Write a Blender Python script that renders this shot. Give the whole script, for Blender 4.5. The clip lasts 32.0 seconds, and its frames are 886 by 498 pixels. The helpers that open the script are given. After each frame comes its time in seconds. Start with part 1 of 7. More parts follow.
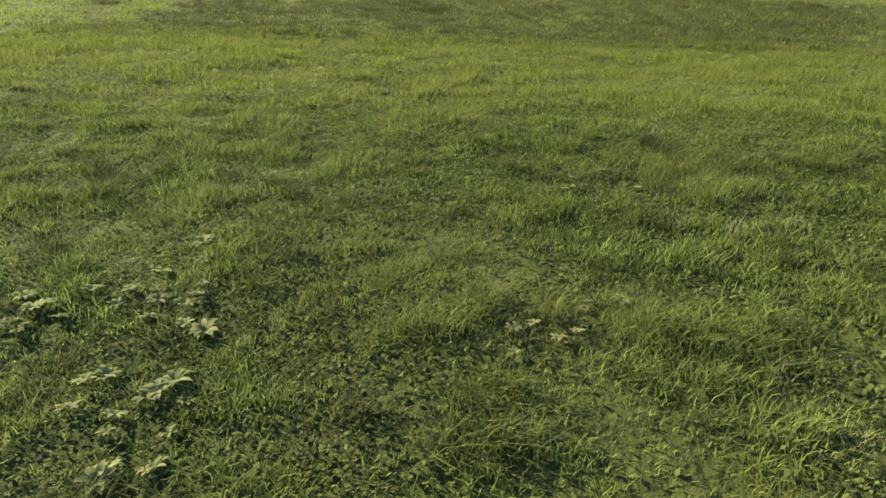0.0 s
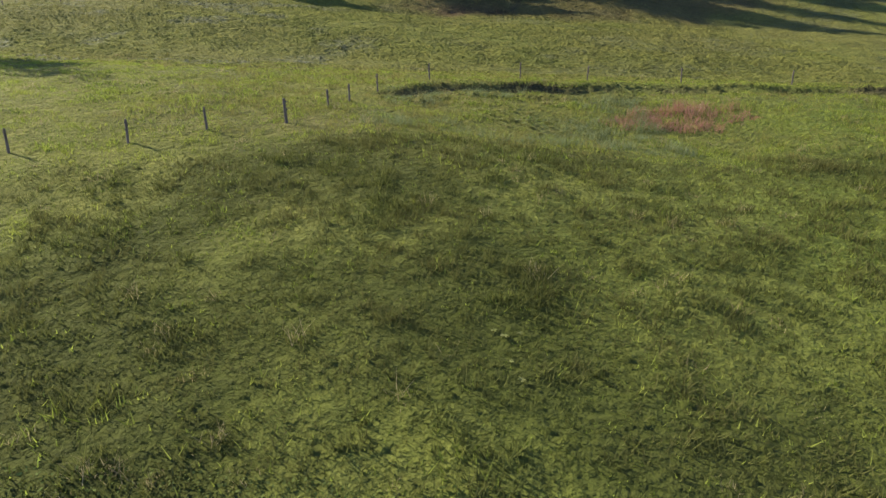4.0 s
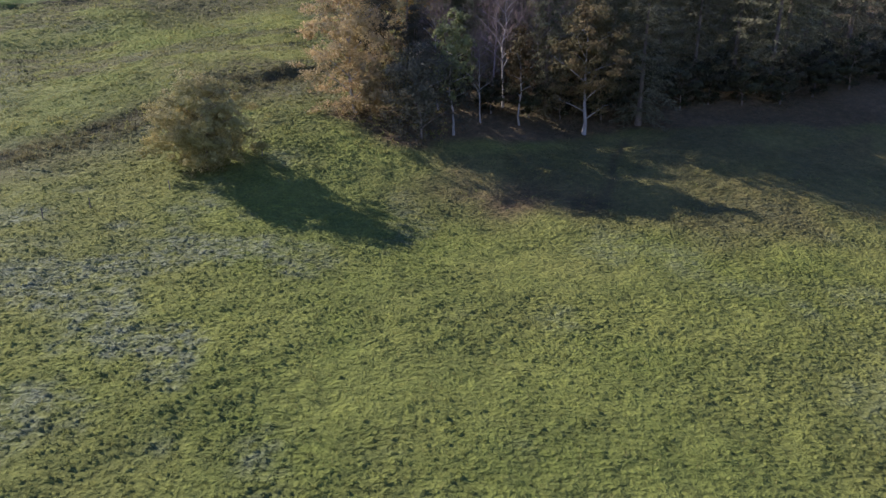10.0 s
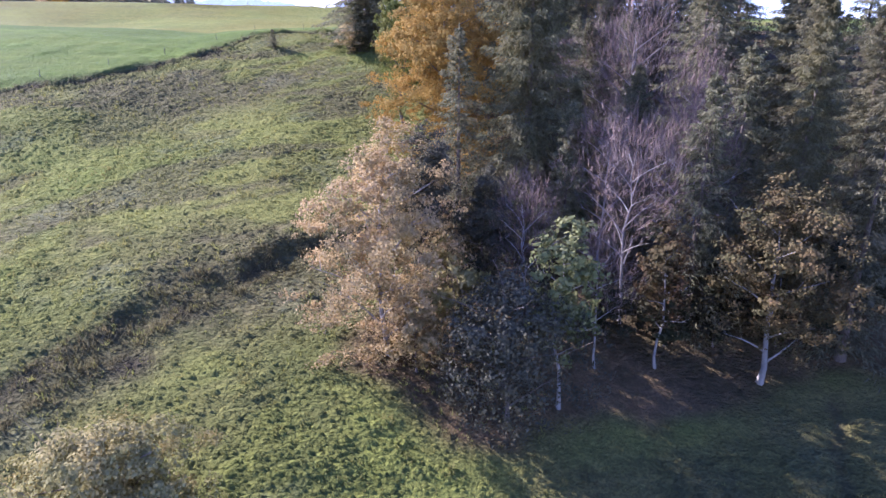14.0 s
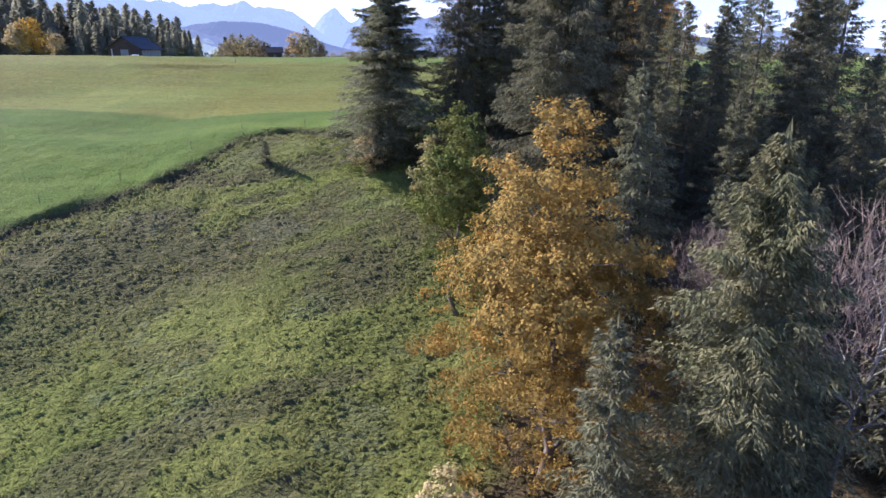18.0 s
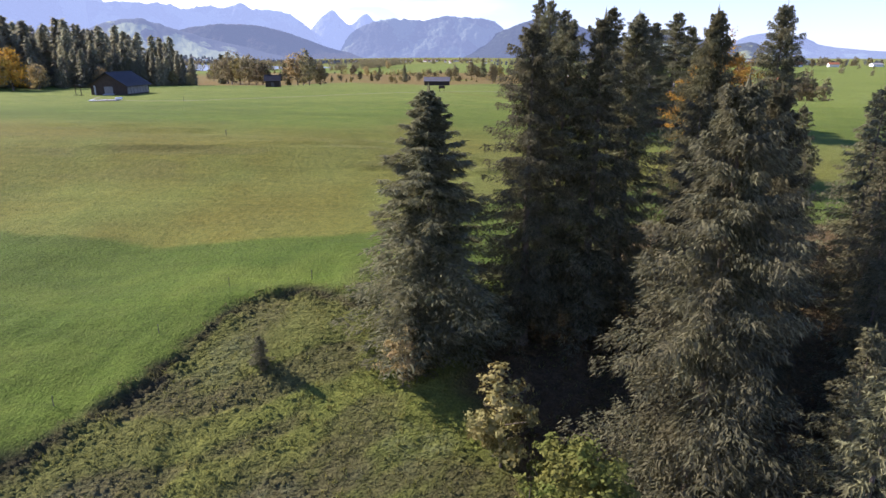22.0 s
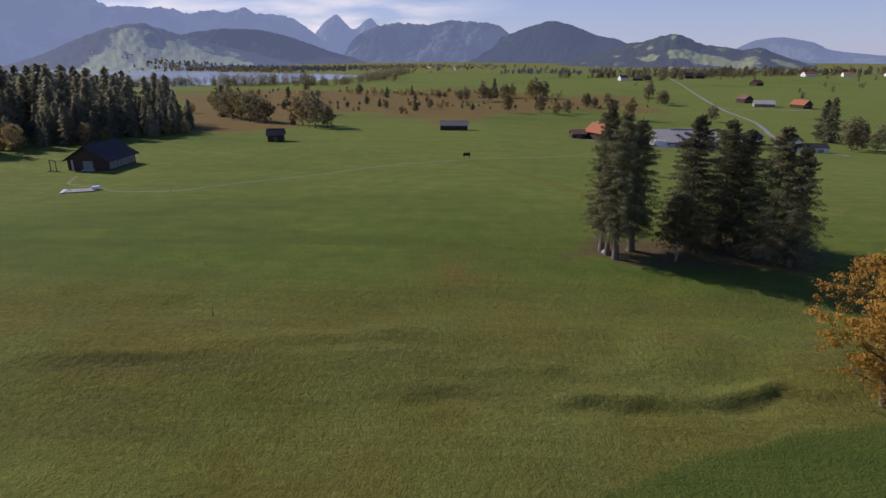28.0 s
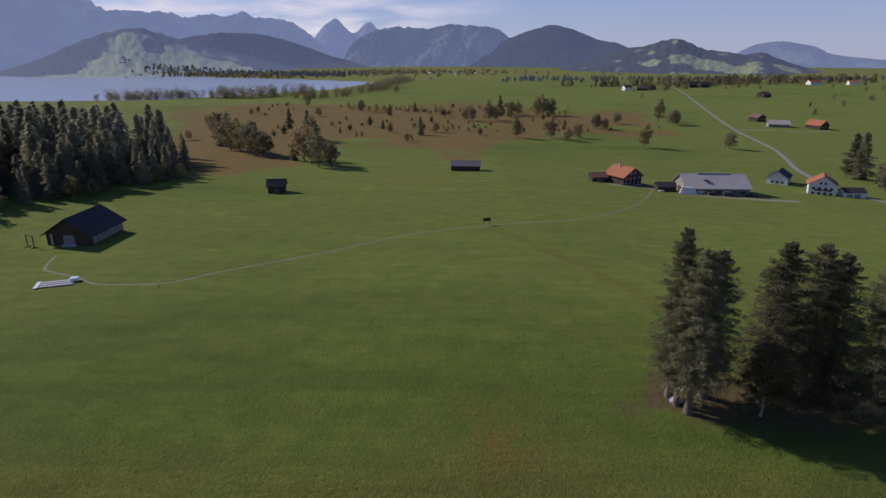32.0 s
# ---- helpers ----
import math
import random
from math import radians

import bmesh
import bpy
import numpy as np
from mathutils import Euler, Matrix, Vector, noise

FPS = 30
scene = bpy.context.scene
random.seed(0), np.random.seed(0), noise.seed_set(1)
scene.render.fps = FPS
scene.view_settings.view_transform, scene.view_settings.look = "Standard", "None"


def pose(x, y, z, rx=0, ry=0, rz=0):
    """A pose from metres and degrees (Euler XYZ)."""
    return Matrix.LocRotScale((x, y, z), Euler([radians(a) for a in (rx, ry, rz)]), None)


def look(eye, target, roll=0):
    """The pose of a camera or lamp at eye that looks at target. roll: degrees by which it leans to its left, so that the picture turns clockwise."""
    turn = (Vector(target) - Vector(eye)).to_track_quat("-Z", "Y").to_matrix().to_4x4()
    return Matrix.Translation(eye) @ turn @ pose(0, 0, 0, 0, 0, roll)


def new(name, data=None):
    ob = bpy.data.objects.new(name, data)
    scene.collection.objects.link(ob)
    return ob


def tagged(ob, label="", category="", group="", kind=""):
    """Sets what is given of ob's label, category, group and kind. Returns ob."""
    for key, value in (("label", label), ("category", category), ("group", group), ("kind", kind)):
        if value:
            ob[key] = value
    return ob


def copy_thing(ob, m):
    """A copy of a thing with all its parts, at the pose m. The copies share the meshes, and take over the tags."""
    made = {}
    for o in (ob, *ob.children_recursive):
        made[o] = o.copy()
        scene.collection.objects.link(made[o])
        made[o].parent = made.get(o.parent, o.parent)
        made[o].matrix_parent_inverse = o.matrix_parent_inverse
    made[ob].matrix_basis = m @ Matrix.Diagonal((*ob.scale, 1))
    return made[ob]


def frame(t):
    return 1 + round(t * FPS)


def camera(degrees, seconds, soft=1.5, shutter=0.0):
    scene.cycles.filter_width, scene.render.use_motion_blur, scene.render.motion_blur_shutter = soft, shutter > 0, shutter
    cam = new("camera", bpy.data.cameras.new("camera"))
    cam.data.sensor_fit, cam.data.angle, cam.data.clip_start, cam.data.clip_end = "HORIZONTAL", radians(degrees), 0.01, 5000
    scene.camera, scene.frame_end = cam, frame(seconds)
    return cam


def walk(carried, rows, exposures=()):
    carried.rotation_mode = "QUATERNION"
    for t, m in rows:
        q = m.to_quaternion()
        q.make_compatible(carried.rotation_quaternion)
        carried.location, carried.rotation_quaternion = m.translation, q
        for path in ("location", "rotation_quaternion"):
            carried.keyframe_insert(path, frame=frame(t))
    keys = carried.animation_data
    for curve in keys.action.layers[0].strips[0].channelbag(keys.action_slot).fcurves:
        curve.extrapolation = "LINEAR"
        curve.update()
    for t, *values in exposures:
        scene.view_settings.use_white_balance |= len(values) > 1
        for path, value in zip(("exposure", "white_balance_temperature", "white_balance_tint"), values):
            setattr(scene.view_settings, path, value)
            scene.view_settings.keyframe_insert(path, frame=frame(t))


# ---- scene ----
cam = camera(72.0, 32.0)
PATH = [
    (0.0, 19.16, -25.60, 3.42, 71.62, 2.38),
    (0.5, 18.58, -23.13, 4.44, 71.57, 2.44),
    (1.0, 18.03, -20.46, 5.55, 71.56, 2.50),
    (1.5, 17.49, -17.61, 6.63, 71.50, 2.52),
    (2.0, 16.96, -14.49, 7.76, 71.53, 2.50),
    (2.5, 16.46, -11.28, 8.79, 71.47, 2.50),
    (4.5, 14.58, 2.78, 13.42, 71.46, 2.46),
    (5.0, 14.01, 6.93, 15.11, 71.42, 2.43),
    (5.5, 13.42, 11.10, 16.88, 71.35, 2.37),
    (6.0, 12.78, 15.53, 18.77, 71.38, 2.32),
    (6.5, 12.10, 20.09, 20.59, 71.40, 2.26),
    (7.0, 11.36, 24.89, 22.51, 71.50, 2.26),
    (7.5, 10.57, 29.84, 24.42, 71.47, 2.22),
    (8.0, 9.75, 34.93, 26.41, 71.56, 2.17),
    (8.5, 8.88, 40.01, 28.40, 71.57, 2.08),
    (9.0, 7.95, 45.14, 30.45, 71.61, 1.97),
    (9.5, 6.96, 50.31, 32.53, 71.60, 1.84),
    (10.0, 5.88, 55.51, 34.69, 71.67, 1.74),
    (10.5, 4.77, 60.69, 36.85, 71.62, 1.63),
    (11.0, 3.63, 65.90, 39.04, 71.67, 1.51),
    (11.5, 2.43, 71.05, 41.12, 71.62, 1.42),
    (12.0, 1.16, 76.12, 43.14, 71.66, 1.28),
    (12.5, -0.12, 81.02, 45.00, 71.58, 1.19),
    (13.0, -1.34, 85.83, 46.81, 71.63, 1.10),
    (13.5, -2.49, 90.56, 48.61, 71.66, 1.02),
    (14.0, -3.62, 95.26, 50.50, 71.81, 0.91),
    (14.5, -4.72, 99.84, 52.34, 71.81, 0.83),
    (16.5, -9.40, 117.46, 60.16, 72.09, 0.32),
    (17.0, -10.38, 121.74, 62.17, 72.10, 0.27),
    (17.5, -11.35, 125.98, 64.19, 72.10, 0.21),
    (18.0, -12.32, 130.18, 66.22, 72.12, 0.13),
    (18.5, -13.27, 134.31, 68.21, 72.10, 0.07),
    (19.0, -14.19, 138.36, 70.19, 72.11, 0.05),
    (19.5, -15.09, 142.33, 72.14, 72.10, -0.00),
    (20.0, -15.92, 146.23, 74.09, 72.15, -0.02),
    (20.5, -16.73, 150.04, 76.04, 72.15, -0.02),
    (21.0, -17.53, 153.78, 78.06, 72.17, -0.02),
    (21.5, -18.32, 157.43, 80.07, 72.15, -0.04),
    (22.0, -19.11, 161.06, 82.14, 72.17, -0.06),
    (22.5, -19.90, 164.66, 84.20, 72.15, -0.07),
    (23.0, -20.67, 168.32, 86.30, 72.17, -0.08),
    (23.5, -21.44, 172.02, 88.40, 72.18, -0.04),
    (24.0, -22.22, 175.79, 90.55, 72.19, -0.05),
    (24.5, -22.97, 179.59, 92.68, 72.18, -0.04),
    (25.0, -23.71, 183.45, 94.82, 72.19, -0.01),
    (25.5, -24.46, 187.29, 96.92, 72.19, 0.04),
    (27.5, -27.94, 203.09, 105.69, 72.25, 0.18),
    (28.0, -28.82, 207.05, 108.25, 72.25, 0.23),
    (28.5, -29.70, 211.01, 110.86, 72.25, 0.26),
    (29.0, -30.61, 215.00, 113.58, 72.26, 0.28),
    (29.5, -31.53, 218.99, 116.39, 72.31, 0.27),
    (30.0, -32.49, 223.00, 119.23, 72.32, 0.26),
    (30.5, -33.48, 226.99, 121.98, 72.33, 0.20),
    (31.0, -34.49, 230.97, 124.56, 72.38, 0.20),
    (31.5, -35.54, 234.92, 126.93, 72.37, 0.15),
    (32.0, -36.60, 238.86, 129.18, 72.35, 0.13),
]
walk(cam, [(t, pose(x, y, z, rx, 0.0, rz)) for t, x, y, z, rx, rz in PATH],
     [(0.0, 1.42, 6700, 9), (1.5, 1.34, 6750, 9), (4.5, 1.02, 6700, 13), (6.0, 0.94, 6550, 15), (8.0, 0.92, 5950, 19), (9.0, 0.98, 5800, 21), (11.0, 1.22, 5550, 24), (13.0, 1.72, 5250, 35), (14.0, 1.88, 5200, 38), (17.0, 1.42, 5350, 27), (20.0, 1.26, 5550, 21), (23.0, 0.88, 6150, 21), (25.0, 0.45, 6100, 21), (28.0, -0.20, 6150, 21), (32.0, -0.38, 6000, 22)])

# ---------------------------------------------------------------- sky and sun
SUN_FROM = Vector((-0.89, 0.455, 0.0)).normalized()
SUN_ELEV = radians(30.5)
SUN_TURN = math.atan2(SUN_FROM.x, SUN_FROM.y)

world = bpy.data.worlds.new("sky")
scene.world = world
world.use_nodes = True
wn, wl = world.node_tree.nodes, world.node_tree.links
wn.clear()
w_out = wn.new("ShaderNodeOutputWorld")
w_bg = wn.new("ShaderNodeBackground")
w_bg.inputs["Strength"].default_value = 0.085
sky = wn.new("ShaderNodeTexSky")
sky.sky_type = "NISHITA"
sky.sun_disc = False
sky.sun_elevation = SUN_ELEV
sky.sun_rotation = SUN_TURN
sky.altitude = 900
sky.air_density, sky.dust_density, sky.ozone_density = 1.1, 0.15, 3.0
# thin cloud over the far mountains: a layer of noise low in the sky
w_geo = wn.new("ShaderNodeTexCoord")
w_map = wn.new("ShaderNodeMapping")
w_map.inputs["Scale"].default_value = (5.0, 5.0, 26.0)
w_noise = wn.new("ShaderNodeTexNoise")
w_noise.inputs["Scale"].default_value = 1.6
w_noise.inputs["Detail"].default_value = 6.0
w_ramp = wn.new("ShaderNodeValToRGB")
w_ramp.color_ramp.elements[0].position = 0.40
w_ramp.color_ramp.elements[1].position = 0.63
w_sep = wn.new("ShaderNodeSeparateXYZ")
w_low = wn.new("ShaderNodeMapRange")
w_low.inputs["From Min"].default_value, w_low.inputs["From Max"].default_value = 0.16, 0.05
w_left = wn.new("ShaderNodeMapRange")
w_left.inputs["From Min"].default_value, w_left.inputs["From Max"].default_value = 0.12, -0.12
w_mul = wn.new("ShaderNodeMath")
w_mul.operation = "MULTIPLY"
w_mul2 = wn.new("ShaderNodeMath")
w_mul2.operation = "MULTIPLY"
w_mix = wn.new("ShaderNodeMixRGB")
w_mix.inputs["Color2"].default_value = (11.0, 10.7, 10.8, 1)
wl.new(w_geo.outputs["Generated"], w_map.inputs["Vector"])
wl.new(w_map.outputs["Vector"], w_noise.inputs["Vector"])
wl.new(w_noise.outputs["Fac"], w_ramp.inputs["Fac"])
wl.new(w_geo.outputs["Generated"], w_sep.inputs["Vector"])
wl.new(w_sep.outputs["Z"], w_low.inputs["Value"])
wl.new(w_sep.outputs["X"], w_left.inputs["Value"])
wl.new(w_ramp.outputs["Color"], w_mul.inputs[0])
wl.new(w_low.outputs["Result"], w_mul.inputs[1])
wl.new(w_mul.outputs["Value"], w_mul2.inputs[0])
wl.new(w_left.outputs["Result"], w_mul2.inputs[1])
wl.new(w_mul2.outputs["Value"], w_mix.inputs["Fac"])
w_tint = wn.new("ShaderNodeMixRGB")
w_tint.blend_type = "MULTIPLY"
w_tint.inputs["Fac"].default_value = 1.0
w_tint.inputs["Color2"].default_value = (0.84, 0.90, 1.20, 1)
wl.new(sky.outputs["Color"], w_tint.inputs["Color1"])
w_pale = wn.new("ShaderNodeMixRGB")
w_haze = wn.new("ShaderNodeMapRange")
for w_key, w_val in (("From Min", 0.0), ("From Max", 0.32), ("To Min", 0.55), ("To Max", 0.0)):
    w_haze.inputs[w_key].default_value = w_val
wl.new(w_sep.outputs["Z"], w_haze.inputs["Value"])
wl.new(w_haze.outputs["Result"], w_pale.inputs["Fac"])
w_pale.inputs["Color2"].default_value = (6.4, 7.2, 9.4, 1)
wl.new(w_tint.outputs["Color"], w_pale.inputs["Color1"])
wl.new(w_pale.outputs["Color"], w_mix.inputs["Color1"])
wl.new(w_mix.outputs["Color"], w_bg.inputs["Color"])
wl.new(w_bg.outputs["Background"], w_out.inputs["Surface"])

sun = new("sun", bpy.data.lights.new("sun", "SUN"))
sun.data.energy = 5.0
sun.data.angle = radians(0.55)
sun.data.color = (1.0, 0.91, 0.76)
sun.matrix_world = look(SUN_FROM * 100 * math.cos(SUN_ELEV) + Vector((0, 0, 100 * math.sin(SUN_ELEV))), (0, 0, 0))

# ---------------------------------------------------------------- materials
class Mat:
    """A node material with one Principled surface."""

    def __init__(self, name, color=(0.5, 0.5, 0.5), rough=0.8, metal=0.0, spec=0.3):
        self.m = bpy.data.materials.new(name)
        self.m.use_nodes = True
        self.n, self.l = self.m.node_tree.nodes, self.m.node_tree.links
        self.b = self.n["Principled BSDF"]
        self.b.inputs["Base Color"].default_value = (*color, 1)
        self.b.inputs["Roughness"].default_value = rough
        self.b.inputs["Metallic"].default_value = metal
        self.b.inputs["Specular IOR Level"].default_value = spec
        self.pos = None

    def where(self, local=False):
        if self.pos is None:
            if local:
                self.pos = self.n.new("ShaderNodeTexCoord").outputs["Object"]
            else:
                self.pos = self.n.new("ShaderNodeNewGeometry").outputs["Position"]
        return self.pos

    def noise(self, scale, detail=4.0, rough=0.55, local=False, stretch=None):
        v = self.where(local)
        if stretch:
            mp = self.n.new("ShaderNodeMapping")
            mp.inputs["Scale"].default_value = stretch
            self.l.new(v, mp.inputs["Vector"])
            v = mp.outputs["Vector"]
        t = self.n.new("ShaderNodeTexNoise")
        t.inputs["Scale"].default_value, t.inputs["Detail"].default_value, t.inputs["Roughness"].default_value = scale, detail, rough
        self.l.new(v, t.inputs["Vector"])
        return t.outputs["Fac"]

    def span(self, value, a, b, lo=0.0, hi=1.0):
        r = self.n.new("ShaderNodeMapRange")
        for key, v in (("From Min", a), ("From Max", b), ("To Min", lo), ("To Max", hi)):
            r.inputs[key].default_value = v
        self.l.new(value, r.inputs["Value"])
        return r.outputs["Result"]

    def math(self, op, a, b):
        r = self.n.new("ShaderNodeMath")
        r.operation = op
        for i, v in enumerate((a, b)):
            if isinstance(v, (int, float)):
                r.inputs[i].default_value = v
            else:
                self.l.new(v, r.inputs[i])
        return r.outputs["Value"]

    def mix(self, fac, a, b, mode="MIX"):
        r = self.n.new("ShaderNodeMixRGB")
        r.blend_type = mode
        for key, v in (("Fac", fac), ("Color1", a), ("Color2", b)):
            if isinstance(v, tuple):
                r.inputs[key].default_value = (*v, 1)
            elif isinstance(v, (int, float)):
                r.inputs[key].default_value = v
            else:
                self.l.new(v, r.inputs[key])
        return r.outputs["Color"]

    def cells(self, scale, stretch=(1, 1, 1), wobble=0.35):
        mp = self.n.new("ShaderNodeMapping")
        mp.inputs["Scale"].default_value = stretch
        self.l.new(self.where(), mp.inputs["Vector"])
        t = self.n.new("ShaderNodeTexVoronoi")
        t.feature = "SMOOTH_F1"
        t.inputs["Scale"].default_value, t.inputs["Smoothness"].default_value = scale, 0.35
        add = self.n.new("ShaderNodeMixRGB")
        add.blend_type = "ADD"
        add.inputs["Fac"].default_value = wobble
        nz = self.n.new("ShaderNodeTexNoise")
        nz.inputs["Scale"].default_value = 1.7
        self.l.new(self.where(), nz.inputs["Vector"])
        self.l.new(mp.outputs["Vector"], add.inputs["Color1"])
        self.l.new(nz.outputs["Color"], add.inputs["Color2"])
        self.l.new(add.outputs["Color"], t.inputs["Vector"])
        return t.outputs["Distance"]

    def attr(self, name):
        a = self.n.new("ShaderNodeAttribute")
        a.attribute_name = name
        return a.outputs["Fac"]

    def rand(self, island=False):
        if island:
            return self.n.new("ShaderNodeNewGeometry").outputs["Random Per Island"]
        return self.n.new("ShaderNodeObjectInfo").outputs["Random"]

    def color(self, c):
        self.l.new(c, self.b.inputs["Base Color"])
        return self

    def bump(self, height, strength=0.5, distance=0.1):
        b = self.n.new("ShaderNodeBump")
        b.inputs["Strength"].default_value, b.inputs["Distance"].default_value = strength, distance
        self.l.new(height, b.inputs["Height"])
        self.l.new(b.outputs["Normal"], self.b.inputs["Normal"])
        return self

    def translucent(self, color, amount=0.35):
        t = self.n.new("ShaderNodeBsdfTranslucent")
        if isinstance(color, tuple):
            t.inputs["Color"].default_value = (*color, 1)
        else:
            self.l.new(color, t.inputs["Color"])
        mx = self.n.new("ShaderNodeMixShader")
        mx.inputs["Fac"].default_value = amount
        self.l.new(self.b.outputs["BSDF"], mx.inputs[1])
        self.l.new(t.outputs["BSDF"], mx.inputs[2])
        self.l.new(mx.outputs["Shader"], self.n["Material Output"].inputs["Surface"])
        return self


def simple(name, a, b, scale, rough=0.8, bump=0.3, local=True, stretch=None, metal=0.0, dist=0.02, spec=0.3):
    """A surface of two near colours, grain at two scales and relief."""
    m = Mat(name, a, rough, metal, spec)
    fine = m.noise(scale, 6, 0.6, local, stretch)
    wide = m.noise(scale * 0.13, 3, 0.5, local)
    f = m.math("ADD", m.math("MULTIPLY", m.span(fine, 0.3, 0.7), 0.6), m.math("MULTIPLY", m.span(wide, 0.3, 0.7), 0.4))
    m.color(m.mix(f, a, b))
    if bump:
        m.bump(fine, bump, dist)
    return m.m


def leafy(name, a, b, c, trans=0.35, rough=0.6, dull=0.0):
    """Foliage: each leaf or spray its own tone, each tree a little of its own."""
    m = Mat(name, a, max(rough, 0.8), 0.0, 0.08)
    r = m.rand(True)
    o = m.rand(False)
    n = m.span(m.noise(0.35, 3, 0.5), 0.35, 0.65)
    col = m.mix(m.span(r, 0.1, 0.9), a, b)
    col = m.mix(m.math("MULTIPLY", n, 0.75), col, c)
    hsv = m.n.new("ShaderNodeHueSaturation")
    m.l.new(m.span(o, 0, 1, 0.75, 1.25), hsv.inputs["Value"])
    m.l.new(m.span(o, 0, 1, 0.49, 0.51), hsv.inputs["Hue"])
    m.l.new(col, hsv.inputs["Color"])
    m.color(hsv.outputs["Color"])
    m.translucent(hsv.outputs["Color"], trans)
    return m.m


def ground_material():
    m = Mat("meadow", (0.08, 0.12, 0.03), 0.95, 0.0, 0.06)
    m.b.inputs["Sheen Weight"].default_value = 0.04
    m.b.inputs["Sheen Roughness"].default_value = 0.6
    m.b.inputs["Sheen Tint"].default_value = (0.80, 0.90, 0.42, 1)
    n_fine, n_mid, n_wide, n_huge = m.noise(4.0, 6, 0.7), m.noise(1.0, 4, 0.6), m.noise(0.16, 4, 0.55), m.noise(0.025, 3, 0.5)
    fine, mid, wide, huge = m.span(n_fine, 0.34, 0.66), m.span(n_mid, 0.34, 0.66), m.span(n_wide, 0.36, 0.64), m.span(n_huge, 0.4, 0.6)
    col = m.mix(wide, (0.172, 0.200, 0.038), (0.226, 0.240, 0.052))
    col = m.mix(m.math("MULTIPLY", huge, 0.5), col, (0.235, 0.212, 0.064))
    col = m.mix(m.math("MULTIPLY", mid, 0.5), col, (0.112, 0.124, 0.034))
    # mown and pastured fields, each with its own tone
    col = m.mix(m.math("MULTIPLY", m.attr("lush"), 0.85), col, m.mix(wide, (0.086, 0.144, 0.016), (0.132, 0.178, 0.024)))
    # deep: the rushes' own dark tone, and weaker light painted on the lower field
    col = m.mix(m.math("MULTIPLY", m.attr("deep"), 0.6), col, m.mix(wide, (0.060, 0.095, 0.018), (0.085, 0.115, 0.026)))
    long = m.span(m.noise(0.030, 4, 0.6, False, (0.35, 1.5, 1)), 0.42, 0.62)
    col = m.mix(m.math("MULTIPLY", m.attr("lush"), m.math("MULTIPLY", long, 0.75)), col, (0.064, 0.104, 0.015))
    col = m.mix(m.math("MULTIPLY", m.attr("bright"), 0.9), col, m.mix(wide, (0.150, 0.198, 0.033), (0.204, 0.234, 0.049)))
    col = m.mix(m.math("MULTIPLY", m.attr("dry"), 0.85), col, m.mix(mid, (0.190, 0.160, 0.028), (0.124, 0.112, 0.020)))
    col = m.mix(m.math("MULTIPLY", m.attr("rough"), 0.85), col, m.mix(mid, (0.185, 0.152, 0.078), (0.088, 0.080, 0.038)))
    col = m.mix(m.math("MULTIPLY", m.attr("pale"), m.math("MULTIPLY", mid, 0.9)), col, (0.255, 0.270, 0.175))
    col = m.mix(m.math("MULTIPLY", m.attr("moor"), 0.92), col, m.mix(wide, (0.235, 0.125, 0.048), (0.165, 0.105, 0.040)))
    streak = m.span(m.noise(0.30, 6, 0.68, False, (0.16, 1.5, 1)), 0.40, 0.62)
    worn = m.span(m.noise(1.6, 5, 0.7, False, (0.5, 1.3, 1)), 0.52, 0.70)
    mown = m.span(m.attr("tuss"), 0.0, 0.5, 1.0, 0.15)
    col = m.mix(m.math("MULTIPLY", m.math("MULTIPLY", streak, mown), 0.5), col, m.mix(0.5, col, (0.05, 0.066, 0.016), "MIX"))
    col = m.mix(m.math("MULTIPLY", m.math("MULTIPLY", worn, mown), 0.7), col, m.mix(0.55, col, (0.045, 0.055, 0.018), "MIX"))
    band = m.span(m.noise(0.05, 4, 0.6, False, (0.35, 1.6, 1)), 0.36, 0.64)
    col = m.mix(m.math("MULTIPLY", band, 0.4), col, m.mix(0.5, col, (0.10, 0.105, 0.030)))
    col = m.mix(m.attr("litter_shade"), col, m.mix(mid, (0.150, 0.098, 0.054), (0.085, 0.062, 0.034)))
    col = m.mix(m.attr("soil"), col, m.mix(fine, (0.085, 0.064, 0.046), (0.034, 0.027, 0.020)))
    col = m.mix(0.7, col, m.mix(fine, (0.22, 0.22, 0.22), (0.82, 0.82, 0.78)), "OVERLAY")
    # tussocks: rounded heads, the shade in the gaps between them painted darker
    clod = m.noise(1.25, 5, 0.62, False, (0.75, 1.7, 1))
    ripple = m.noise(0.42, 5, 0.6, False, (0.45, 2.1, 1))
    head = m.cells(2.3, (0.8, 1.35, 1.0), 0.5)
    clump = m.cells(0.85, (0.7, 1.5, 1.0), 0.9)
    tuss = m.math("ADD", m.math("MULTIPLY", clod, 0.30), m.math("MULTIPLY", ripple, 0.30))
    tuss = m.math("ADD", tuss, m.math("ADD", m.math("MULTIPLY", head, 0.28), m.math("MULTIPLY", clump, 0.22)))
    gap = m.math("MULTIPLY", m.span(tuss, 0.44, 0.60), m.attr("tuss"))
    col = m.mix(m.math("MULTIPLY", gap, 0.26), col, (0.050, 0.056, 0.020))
    # dark thatch, which also paints the shade down between the grass blades
    col = m.mix(m.math("MULTIPLY", m.attr("thatch_shade"), 0.8), col, m.mix(fine, (0.066, 0.085, 0.016), (0.024, 0.031, 0.009)))
